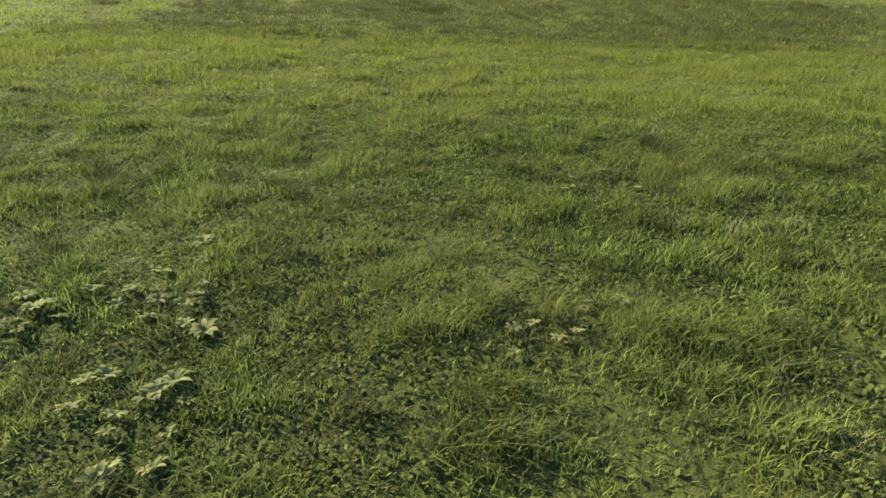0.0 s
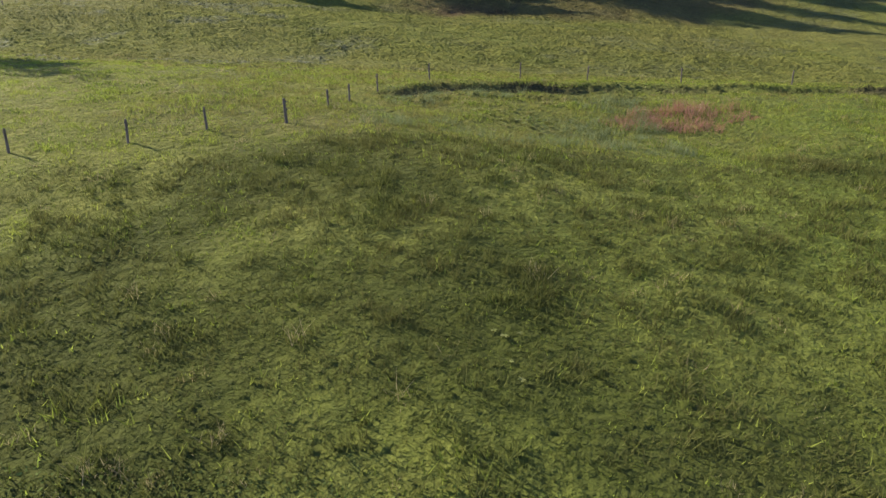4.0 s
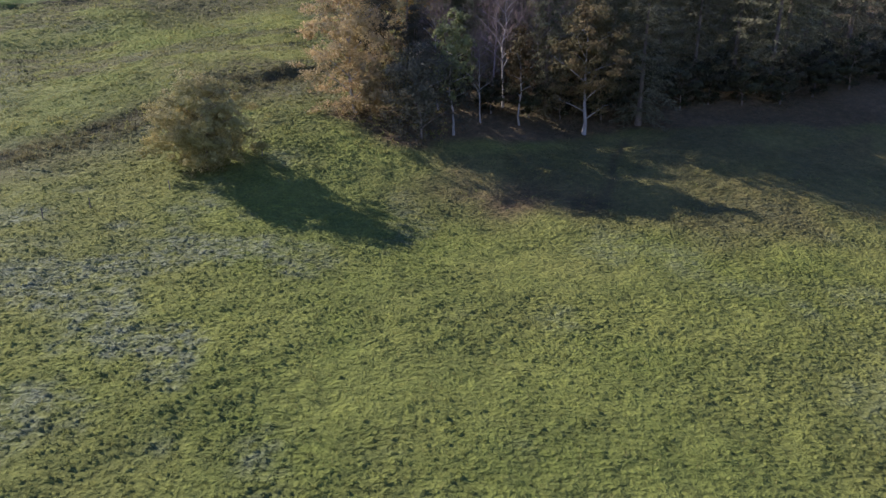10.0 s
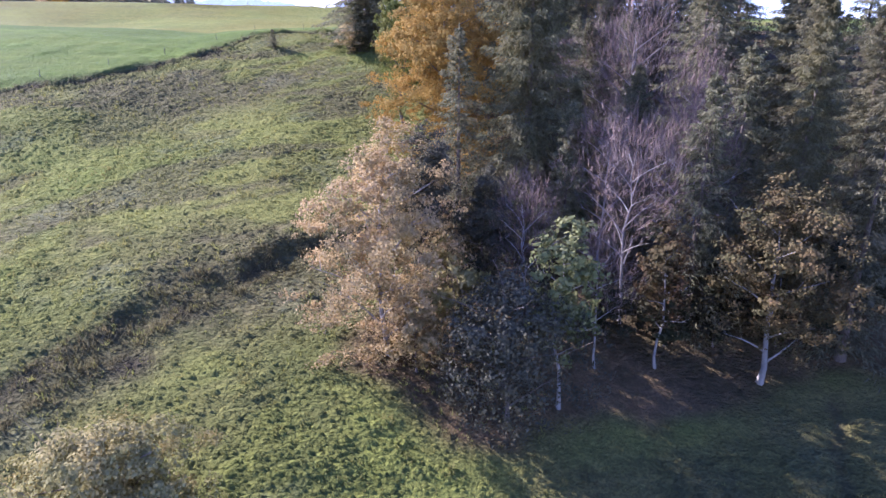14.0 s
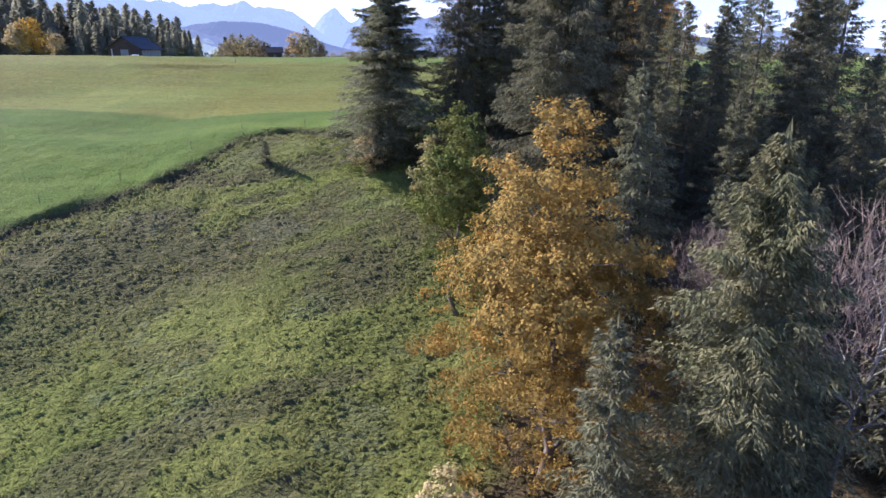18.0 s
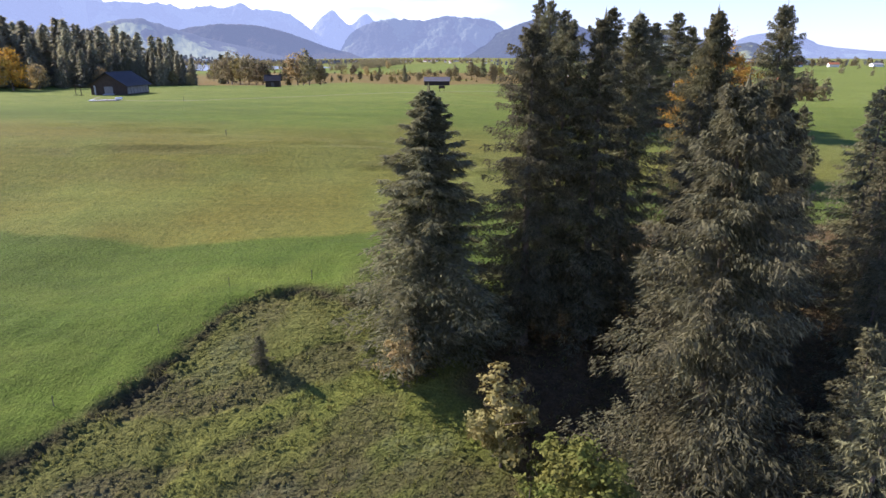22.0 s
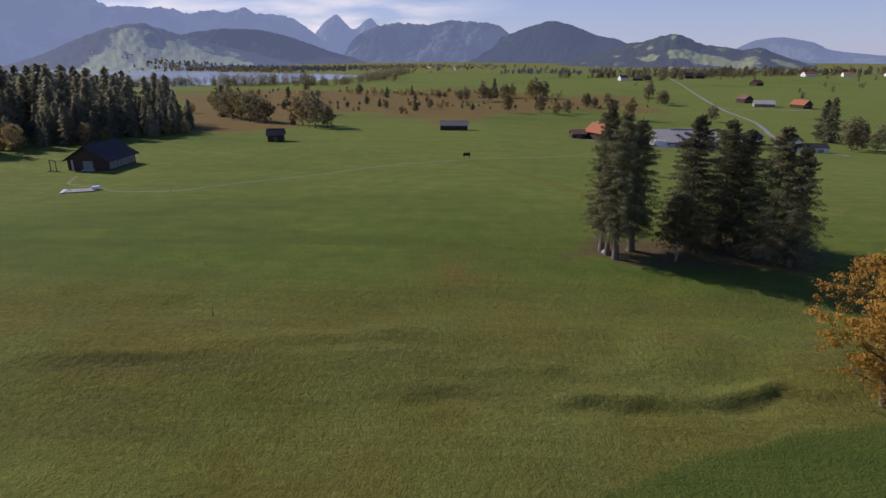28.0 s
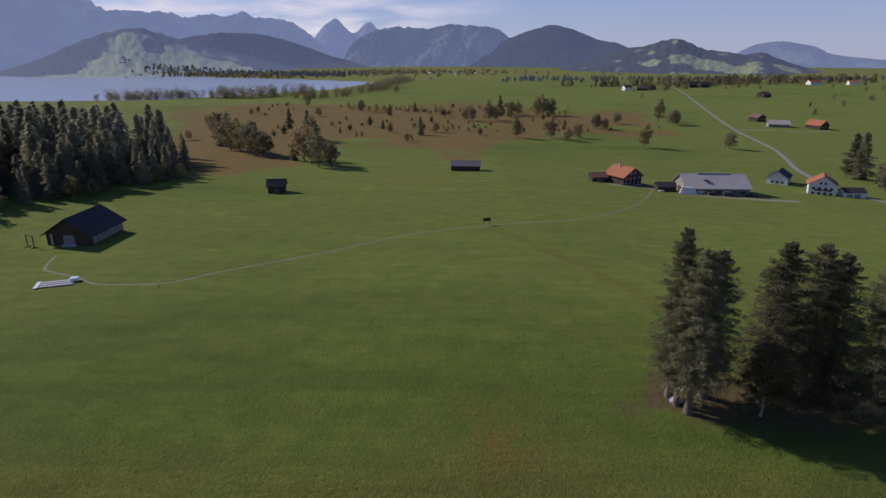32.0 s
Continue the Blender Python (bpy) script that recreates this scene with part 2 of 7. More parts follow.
    col = m.mix(m.math("MULTIPLY", m.attr("turf"), 0.85), col, m.mix(m.math("ADD", m.math("MULTIPLY", fine, 0.6), m.math("MULTIPLY", wide, 0.4)), (0.240, 0.280, 0.048), (0.098, 0.126, 0.024)))
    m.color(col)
    h = m.math("ADD", m.math("MULTIPLY", n_fine, 0.5), m.math("MULTIPLY", n_mid, 1.0))
    h = m.math("SUBTRACT", h, m.math("MULTIPLY", m.math("MULTIPLY", tuss, m.attr("tuss")), 1.8))
    h = m.math("MULTIPLY", h, m.span(m.attr("tuss"), 0.0, 0.6, 0.35, 1.0))
    m.bump(h, 1.0, 0.8)
    return m.m


M_GROUND = ground_material()
M_BLADE = leafy("grass_blade", (0.120, 0.140, 0.030), (0.330, 0.335, 0.095), (0.280, 0.255, 0.085), 0.45)
M_LUSH = leafy("lush_blade", (0.092, 0.145, 0.018), (0.325, 0.410, 0.068), (0.290, 0.325, 0.066), 0.45)
M_NEAR = leafy("meadow_blade", (0.050, 0.082, 0.013), (0.290, 0.360, 0.075), (0.215, 0.240, 0.056), 0.4)
M_BROWNGRASS = leafy("rough_brown_grass", (0.095, 0.080, 0.036), (0.230, 0.190, 0.090), (0.150, 0.140, 0.060), 0.35)
M_SEDGE = leafy("sedge_blade", (0.120, 0.150, 0.062), (0.250, 0.280, 0.130), (0.170, 0.200, 0.080), 0.35)
M_BLADE_DARK = leafy("rough_blade", (0.050, 0.068, 0.016), (0.170, 0.190, 0.048), (0.130, 0.128, 0.042), 0.38)
M_CLOVER = leafy("clover_leaves", (0.075, 0.115, 0.024), (0.175, 0.232, 0.058), (0.160, 0.188, 0.052), 0.35)
M_BLADE_DRY = leafy("dry_grass", (0.32, 0.28, 0.13), (0.48, 0.42, 0.22), (0.26, 0.23, 0.09), 0.4)
M_RED = leafy("red_reed", (0.32, 0.17, 0.11), (0.44, 0.28, 0.18), (0.36, 0.18, 0.13), 0.4)
M_DOCK = leafy("broad_leaf", (0.15, 0.190, 0.055), (0.36, 0.38, 0.14), (0.32, 0.31, 0.11), 0.4)
M_NEEDLE = leafy("spruce_needles", (0.070, 0.077, 0.043), (0.248, 0.240, 0.134), (0.196, 0.174, 0.098), 0.36, 0.8)
# paler copy of the spruce needles: haze over the left wood, in the colour
M_HAZEDNEEDLE = leafy("hazed_wood_needles", (0.190, 0.205, 0.140), (0.390, 0.380, 0.250), (0.340, 0.295, 0.200), 0.5, 0.8)
M_NEEDLE_GREY = leafy("hanging_spruce_needles", (0.070, 0.072, 0.036), (0.165, 0.155, 0.078), (0.160, 0.134, 0.070), 0.26, 0.8)
M_GOLD = leafy("golden_leaves", (0.34, 0.200, 0.046), (0.43, 0.270, 0.065), (0.26, 0.195, 0.058), 0.28)
M_ORANGE = leafy("orange_leaves", (0.40, 0.205, 0.040), (0.48, 0.285, 0.065), (0.32, 0.20, 0.045), 0.35)
M_TAN = leafy("tan_leaves", (0.40, 0.285, 0.130), (0.58, 0.440, 0.220), (0.33, 0.280, 0.13), 0.4)
M_BUSH = leafy("hawthorn_leaves", (0.27, 0.220, 0.085), (0.43, 0.350, 0.150), (0.20, 0.200, 0.075), 0.3)
M_BROWN = leafy("maple_leaves", (0.092, 0.064, 0.030), (0.160, 0.104, 0.050), (0.092, 0.088, 0.038), 0.25)
M_GREENLEAF = leafy("green_leaves", (0.085, 0.115, 0.025), (0.160, 0.180, 0.045), (0.20, 0.18, 0.05), 0.35)
M_PALELEAF = leafy("pale_leaves", (0.20, 0.23, 0.09), (0.32, 0.33, 0.15), (0.17, 0.185, 0.07), 0.3)
M_GREYLEAF = leafy("willow_leaves", (0.075, 0.075, 0.052), (0.125, 0.118, 0.078), (0.080, 0.078, 0.045), 0.2)
# undergrowth leaves coloured near black to paint the wood's shade
M_SHADE = leafy("shade_dark_leaves", (0.036, 0.042, 0.022), (0.064, 0.066, 0.032), (0.058, 0.048, 0.028), 0.15)
M_TWIG = leafy("bare_twigs", (0.150, 0.115, 0.100), (0.230, 0.180, 0.150), (0.190, 0.128, 0.105), 0.0, 0.9)
M_FARTREE = leafy("far_foliage", (0.135, 0.138, 0.075), (0.250, 0.225, 0.125), (0.270, 0.205, 0.120), 0.45)
M_BARK = simple("bark", (0.10, 0.075, 0.055), (0.22, 0.18, 0.14), 9.0, 0.95, 0.8, True, (1, 1, 0.25))
M_PALEBARK = simple("pale_bark", (0.20, 0.18, 0.155), (0.36, 0.33, 0.29), 6.0, 0.9, 0.4, True, (1, 1, 0.4))
M_WOOD = simple("weathered_wood", (0.085, 0.070, 0.055), (0.19, 0.165, 0.135), 14.0, 0.9, 0.5, True, (1, 1, 0.15))
M_DARKWOOD = simple("dark_boards", (0.040, 0.028, 0.022), (0.085, 0.060, 0.045), 5.0, 0.85, 0.4, True, (1, 1, 0.12))
M_GREYWOOD = simple("grey_boards", (0.20, 0.185, 0.17), (0.32, 0.30, 0.28), 5.0, 0.85, 0.4, True, (1, 1, 0.12))
M_DARKROOF = simple("dark_roof", (0.028, 0.026, 0.030), (0.060, 0.055, 0.056), 3.0, 0.75, 0.4, True, (1, 4, 1))
M_REDROOF = simple("red_tiles", (0.30, 0.105, 0.05), (0.42, 0.17, 0.085), 2.6, 0.8, 0.5, True, (1, 4, 4))
M_BROWNROOF = simple("brown_tiles", (0.16, 0.085, 0.065), (0.24, 0.13, 0.10), 2.6, 0.8, 0.5, True, (1, 4, 4))
M_SLATE = simple("slate_roof", (0.13, 0.125, 0.135), (0.20, 0.19, 0.20), 2.0, 0.7, 0.3, True, (1, 4, 1))
M_GREYROOF = simple("fibre_cement", (0.33, 0.31, 0.29), (0.47, 0.44, 0.41), 0.9, 0.7, 0.3, True, (4, 1, 1))
M_PLASTER = simple("white_plaster", (0.72, 0.71, 0.68), (0.82, 0.81, 0.79), 3.0, 0.85, 0.1)
M_WHITE = simple("white_foil", (0.72, 0.73, 0.74), (0.85, 0.85, 0.85), 2.0, 0.35, 0.2, spec=0.5)
M_STONE = simple("concrete", (0.34, 0.33, 0.31), (0.48, 0.46, 0.43), 2.0, 0.85, 0.2)
M_GRAVEL = simple("gravel_track", (0.20, 0.185, 0.125), (0.30, 0.275, 0.20), 3.0, 0.95, 0.4, False)
M_TRACK = simple("worn_grass", (0.160, 0.160, 0.085), (0.260, 0.240, 0.150), 1.4, 0.95, 0.3, False)
M_ROAD = simple("pale_asphalt", (0.21, 0.205, 0.19), (0.30, 0.29, 0.27), 1.5, 0.9, 0.1, False)
M_DARK = simple("dark_metal", (0.03, 0.03, 0.035), (0.07, 0.07, 0.075), 5.0, 0.6, 0.2)
M_VIOLET = simple("violet_tarpaulin", (0.34, 0.30, 0.52), (0.46, 0.42, 0.62), 3.0, 0.5, 0.5)
M_GLASS = Mat("window_glass", (0.04, 0.05, 0.06), 0.08, 0.0, 0.6).m


# ---------------------------------------------------------------- land form
def vnoise(x, y, seed=0):
    """Smooth value noise in -1..1 on numpy arrays, one unit per cell."""
    x, y = np.asarray(x, float), np.asarray(y, float)
    xi, yi = np.floor(x).astype(np.int64), np.floor(y).astype(np.int64)
    fx, fy = x - xi, y - yi
    fx, fy = fx * fx * (3 - 2 * fx), fy * fy * (3 - 2 * fy)

    def cell(a, b):
        n = (a * 374761393 + b * 668265263 + seed * 974634543) & 0x7FFFFFFF
        n = ((n ^ (n >> 13)) * 1274126177) & 0x7FFFFFFF
        return ((n ^ (n >> 16)) & 0xFFFF) / 32767.5 - 1.0

    low = cell(xi, yi) * (1 - fx) + cell(xi + 1, yi) * fx
    top = cell(xi, yi + 1) * (1 - fx) + cell(xi + 1, yi + 1) * fx
    return low * (1 - fy) + top * fy


def fbm(x, y, octaves=4, seed=0):
    out, amp = 0.0, 0.5
    for k in range(octaves):
        out = out + amp * vnoise(x * 2**k + 17.3 * k, y * 2**k - 9.1 * k, seed + k)
        amp *= 0.5
    return out


def smooth(a, b, v):
    t = np.clip((np.asarray(v, float) - a) / (b - a), 0, 1)
    return t * t * (3 - 2 * t)


def glide(v, knots, values):
    """Cubic curve through knots, with no overshoot worth naming."""
    k, f = np.array(knots, float), np.array(values, float)
    s = np.diff(f) / np.diff(k)
    m = np.r_[s[0], np.where(s[1:] * s[:-1] > 0, 2 * s[1:] * s[:-1] / (s[1:] + s[:-1] + 1e-12), 0), s[-1]]
    j = np.clip(np.searchsorted(k, v) - 1, 0, len(k) - 2)
    h = k[j + 1] - k[j]
    t = np.clip((v - k[j]) / h, 0, 1)
    a, b = f[j], f[j + 1]
    return ((2 * t**3 - 3 * t**2 + 1) * a + (t**3 - 2 * t**2 + t) * h * m[j]
            + (3 * t**2 - 2 * t**3) * b + (t**3 - t**2) * h * m[j + 1])


def line_side(x, y, pts):
    """Distance to an open line of points; positive on its left-hand side. Also how far along it (0..1)."""
    best = np.full(np.shape(x), 1e9)
    side, along = np.zeros(np.shape(x)), np.zeros(np.shape(x))
    for n, ((ax, ay), (bx, by)) in enumerate(zip(pts, pts[1:])):
        dx, dy = bx - ax, by - ay
        t = np.clip(((x - ax) * dx + (y - ay) * dy) / (dx * dx + dy * dy), 0, 1)
        ox, oy = x - ax - t * dx, y - ay - t * dy
        d = np.hypot(ox, oy)
        near = d < best
        best = np.where(near, d, best)
        side = np.where(near, np.sign(dx * oy - dy * ox + 1e-9), side)
        along = np.where(near, (n + t) / (len(pts) - 1), along)
    return best * side, along


SLOPE_Y = [-400, -60, -30, -8, 10, 28, 46, 60, 80, 100, 120, 140, 160, 185, 210, 232, 262, 300, 345, 410,
           470, 560, 640, 820, 1030, 1430, 2000, 3200, 5200]
SLOPE_Z = [-9, -4.6, -1.2, 2.2, 4.6, 8.2, 10.0, 9.9, 13.1, 16.4, 19.6, 26.2, 32.3, 38.6, 47.2, 53.6, 56.0, 61.2, 63.3, 63.9,
           63.6, 62.2, 58.5, 52, 48, 46, 44, 42, 40]
TILT_Y = [-400, -30, 10, 28, 46, 80, 120, 140, 160, 185, 210, 232, 262, 300, 345, 430, 6000]
TILT = [0.0, -0.1, -1.0, -1.3, -0.9, -1.9, -2.4, -2.2, -1.6, -2.0, -1.3, -0.5, -0.4, -1.5, -0.8, 0.0, 0.0]
BROOK = [(6.5, 31.0), (9.5, 36.0), (13.0, 40.0), (19.0, 42.6), (27.0, 43.6), (36.0, 43.8), (48.0, 43.0), (70.0, 40.0)]
BANK = [(-140.0, 168.0), (-100.0, 180.5), (-78.0, 192.5), (-66.0, 200.2), (-57.0, 208.0), (-50.5, 216.4), (-47.0, 223.0), (-44.0, 229.0), (-40.5, 231.6), (-34.5, 232.4), (-28.0, 230.6)]
LOW_BANK = [(-60.0, 108.0), (-42.0, 128.0), (-36.0, 136.0), (-29.0, 146.0), (-21.0, 154.0), (-14.0, 158.0)]
HOLLOWS = [(-86, 313, 14, 1.7, 0.55), (-62, 305, 14, 1.6, 0.5), (-42, 300, 15, 1.6, 0.5), (-31, 303, 12, 1.6, 0.3), (0, 287, 17, 1.6, 0.5), (-15, 293, 13, 1.6, 0.4), (-107, 317, 13, 1.6, 0.5),
           (-80, 293, 14, 1.6, 0.35), (-26, 288, 12, 1.6, 0.35), (20, 290, 12, 1.6, 0.5)]
RILL = [(28.3, 140.0), (26.5, 136.4), (24.7, 131.9), (23.9, 129.0), (23.6, 127.4), (22.6, 125.2)]
LAKE_Z = 20.0


def land(x, y):
    """Height of the ground."""
    x, y = np.asarray(x, float), np.asarray(y, float)
    xc = np.interp(y, [-30, 100, 230, 330, 430], [18, 0, -35, -30, 0])
    z = glide(y, SLOPE_Y, SLOPE_Z)
    off = x - xc
    z = z + glide(y, TILT_Y, TILT) * 80 * np.tanh(off / 80) / 30
    # the plateau falls away to the right in the distance
    z = z - smooth(380, 560, y) * np.interp(y, [400, 620, 820, 1030, 6000], [0.066, 0.066, 0.038, 0.02, 0.01]) * 300 * np.tanh(np.maximum(x, 0) / 300)
    # hollows and humps
    for hx, hy, r, h in ((10, 119, 10, -1.4), (39, 129, 11, 1.3), (24, 34, 9, -1.0), (13, 19, 9, 0.6), (-66, 240, 16, -2.2), (-98, 268, 14, -1.0),
                         (-32, 149, 12, 0.8), (-28, 178, 12, 0.9), (-46, 186, 12, -1.2), (-64, 184, 10, 1.0), (-61, 163, 10, -1.8), (-17, 127, 8, 1.0), (24, 143, 10, -1.2)):
        z = z + h * np.exp(-((x - hx) ** 2 + (y - hy) ** 2) / (r * r))
    # low ridges across the upper field
    wave = np.sin((y - 0.10 * x + 5 * vnoise(x / 40, y / 60, 5)) / 5.2)
    z = z + 1.1 * wave * np.exp(-((y - 300) / 24) ** 2) * smooth(-140, -60, x) * (0.5 + 0.5 * vnoise(x / 13, y / 13, 9))
    for hx, hy, rx, ry, h in HOLLOWS:
        v = y - hy - 0.1 * (x - hx) + 1.5 * vnoise(x / 6, y / 9, 13)
        z = z + (1.0 + 0.9 * vnoise(x / 5.5, y / 4.0, 14)) * h * np.exp(-((x - hx) / rx) ** 2) * (np.exp(-((v - 1.4) / 1.7) ** 2) - 0.9 * np.exp(-((v + 1.4) / 1.5) ** 2))
    # grazed hillside: steps and lumps
    z = z + 0.9 * fbm(x / 34, y / 34, 3, 2) * smooth(60, 90, y) * (1 - smooth(245, 300, y))
    z = z + 0.22 * fbm(x / 3.1, y / 3.1, 3, 7) * (1 - smooth(232, 300, y)) + 0.05 * fbm(x / 1.1, y / 1.1, 2, 11) * (1 - smooth(40, 60, y)) + 0.20 * fbm(x / 1.9, y / 1.3, 2, 12) * smooth(44, 60, y) * (1 - smooth(226, 240, y))
    # the brook's bank and bed
    d, a = line_side(x, y, BROOK)
    d = d + 0.5 * vnoise(x / 1.7, y / 1.7, 31)
    z = z + 0.22 * np.exp(-(d / 3.0) ** 2) * np.tanh(d / 0.35) * smooth(0.1, 0.25, a) - 0.24 * np.exp(-((d + 0.5) / 0.42) ** 2) * smooth(0.12, 0.22, a) * smooth(-0.7, 0.2, vnoise(x / 3.0, y / 3.0, 41))
    # a narrow rill out of the wood, into a wet hollow
    d, a = line_side(x, y, RILL)
    z = z - 0.35 * np.exp(-((d + 0.3 * vnoise(x / 1.5, y / 1.5, 36)) / 0.8) ** 2) - 0.5 * np.exp(-((x - 21.8) / 3.0) ** 2 - ((y - 124.6) / 1.8) ** 2)
    # the two steps in the hillside
    d, a = line_side(x, y, BANK)
    d = d + 1.3 * vnoise(x / 6.0, y / 6.0, 32) + 0.7 * vnoise(x / 1.9, y / 1.9, 33)
    z = z + (0.40 + 0.45 * vnoise(x / 5, y / 5, 37)) * smooth(-1.3, 0.1, vnoise(x / 8, y / 8, 39) + 0.1) * np.tanh(d / 0.6) * np.exp(-(np.minimum(d, 0) / 5.0) ** 2) * np.exp(-(np.maximum(d, 0) / 9.0) ** 2) - 0.1 * np.exp(-((d + 0.9) / 0.9) ** 2)
    d, a = line_side(x, y, LOW_BANK)
    d = d + 1.4 * vnoise(x / 6.0, y / 6.0, 34) + 0.5 * vnoise(x / 1.6, y / 1.6, 35)
    z = z + 0.55 * np.tanh(d / 0.9) * np.exp(-(d / 6.0) ** 2) * smooth(0.15, 0.4, a) * (0.7 + 0.6 * vnoise(x / 7, y / 7, 38))
    # down to the lake and its bed, up again behind it
    shore = np.interp(x, [-2500, -900, -600, -330, -250, 4000], [1750, 1790, 1830, 2250, 2750, 9000])
    fall = smooth(-420, 60, y - shore)
    z = z * (1 - fall) + (LAKE_Z - 9) * fall
    far = np.interp(x, [-4000, -2600, -1600, -700, -250, 0], [4700, 4500, 3700, 3150, 2800, 2700])
    rise = smooth(-40, 90, y - far)
    z = z * (1 - rise) + (LAKE_Z + 5 + 0.010 * np.maximum(y - far, 0)) * rise
    return z


def land1(x, y):
    return float(land(np.array([x]), np.array([y]))[0])


# ---------------------------------------------------------------- mesh helpers
def mesh_of(name, verts, faces, smooth_faces=False):
    """A mesh from an array of points and an array of faces with one number of corners."""
    verts, faces = np.asarray(verts, np.float32), np.asarray(faces, np.int32)
    me = bpy.data.meshes.new(name)
    k = faces.shape[1]
    me.vertices.add(len(verts))
    me.vertices.foreach_set("co", verts.ravel())
    me.loops.add(faces.size)
    me.loops.foreach_set("vertex_index", faces.ravel())
    me.polygons.add(len(faces))
    me.polygons.foreach_set("loop_start", np.arange(0, faces.size, k, dtype=np.int32))
    me.polygons.foreach_set("use_smooth", np.full(len(faces), smooth_faces))
    me.update(calc_edges=True)
    return me


RECOLOURED = {}


def put(name, me, material, parent=None, label="", m=None):
    """Links a mesh as one object."""
    if material is not None:
        if not me.materials:
            me.materials.append(material)
        elif me.materials[0] != material:
            key = (me.name, material.name)
            if key not in RECOLOURED:
                RECOLOURED[key] = me.copy()
                RECOLOURED[key].materials[0] = material
            me = RECOLOURED[key]
    ob = new(name, me)
    if m is not None:
        ob.matrix_basis = m
    if parent is not None:
        ob.parent = parent
    if label:
        tagged(ob, label)
    return ob


def part(name, bm, material, parent, label=""):
    """Links a bmesh as one mesh object under a thing or a part."""
    me = bpy.data.meshes.new(name)
    bm.to_mesh(me)
    bm.free()
    return put(name, me, material, parent, label)


def thing(name, m, label, category, group="", kind=""):
    ob = new(name)
    ob.empty_display_size = 0.3
    ob.matrix_basis = m
    return tagged(ob, label, category, group, kind)


def box(x0, x1, y0, y1, z0, z1, bevel=0.0):
    bm = bmesh.new()
    bmesh.ops.create_cube(bm, size=1.0)
    for v in bm.verts:
        v.co = Vector(((x0 + x1) / 2 + v.co.x * (x1 - x0), (y0 + y1) / 2 + v.co.y * (y1 - y0), (z0 + z1) / 2 + v.co.z * (z1 - z0)))
    if bevel:
        bmesh.ops.bevel(bm, geom=list(bm.edges), offset=bevel, segments=1, affect="EDGES")
    return bm


def prism(profile, y0, y1):
    """An outline in x and z, drawn out from y0 to y1."""
    bm = bmesh.new()
    a = [bm.verts.new((x, y0, z)) for x, z in profile]
    b = [bm.verts.new((x, y1, z)) for x, z in profile]
    bm.faces.new(a[::-1]) and bm.faces.new(b)
    for i in range(len(a)):
        j = (i + 1) % len(a)
        bm.faces.new((a[i], a[j], b[j], b[i]))
    bmesh.ops.recalc_face_normals(bm, faces=bm.faces)
    return bm


def tubes(paths, sides=6):
    """Points and quads of tapered tubes; each path is a list of (x, y, z, radius)."""
    verts, faces, base = [], [], 0
    turn = [(math.cos(2 * math.pi * k / sides), math.sin(2 * math.pi * k / sides)) for k in range(sides)]
    for path in paths:
        p = np.array(path, float)
        d = np.gradient(p[:, :3], axis=0)
        for i in range(len(p)):
            w = Vector(d[i]).normalized()
            u = w.orthogonal().normalized() if i == 0 else (u - w * u.dot(w)).normalized()
            v = w.cross(u)
            for c, s in turn:
                q = Vector(p[i, :3]) + (u * c + v * s) * p[i, 3]
                verts.append((q.x, q.y, q.z))
            if i:
                for k in range(sides):
                    a, b = base + (i - 1) * sides, base + i * sides
                    faces.append((a + k, a + (k + 1) % sides, b + (k + 1) % sides, b + k))
        base += len(p) * sides
    return verts, faces


def scatter(rng, box4, n):
    x0, x1, y0, y1 = box4
    return rng.uniform(x0, x1, n), rng.uniform(y0, y1, n)


# ---------------------------------------------------------------- ground
def steps(dense0, dense1, step, far0, far1, grow=1.07):
    mid = list(np.arange(dense0, dense1 + step / 2, step))
    a, s = [], step
    v = dense0
    while v > far0:
        s *= grow
        v -= s
        a.append(v)
    b, s, v = [], step, mid[-1]
    while v < far1:
        s *= grow
        v += s
        b.append(v)
    return np.array(a[::-1] + mid + b)


WOOD_FLOOR = [(-13, 139), (-3, 134), (9, 134), (24, 141), (45, 146), (90, 150), (120, 215), (60, 262), (12, 258), (-12, 232), (-16, 218), (-8, 198), (-9, 170), (-9, 150)]
MOOR = [(-446.0, 1165.0), (-262.0, 759.0), (-194.0, 612.0), (-158.0, 583.0), (-164.0, 634.0), (-139.0, 651.0), (-146.0, 760.0), (-111.0, 787.0), (-69.0, 760.0), (-37.0, 666.0), (-6.0, 683.0), (22.0, 823.0), (86.0, 863.0), (156.0, 885.0), (223.0, 923.0), (253.0, 1257.0), (144.0, 1168.0), (77.0, 1346.0), (-19.0, 1382.0), (-127.0, 1275.0), (-224.0, 1353.0), (-365.0, 1352.0), (-465.0, 1274.0)]
FRESH = [(-93.0, 583.0), (-70.0, 607.0), (-14.0, 618.0), (-40.0, 560.0), (-56.0, 554.0)]
RUSHES = [(-4.0, 472.0), (40.0, 487.0), (40.0, 428.0), (20.0, 406.0), (12.0, 427.0)]
LUSH_EDGE = [(-160, 262), (-78, 252), (-55, 249), (-37, 251), (-25, 256), (-13, 268), (8, 277), (35, 284), (90, 290)]


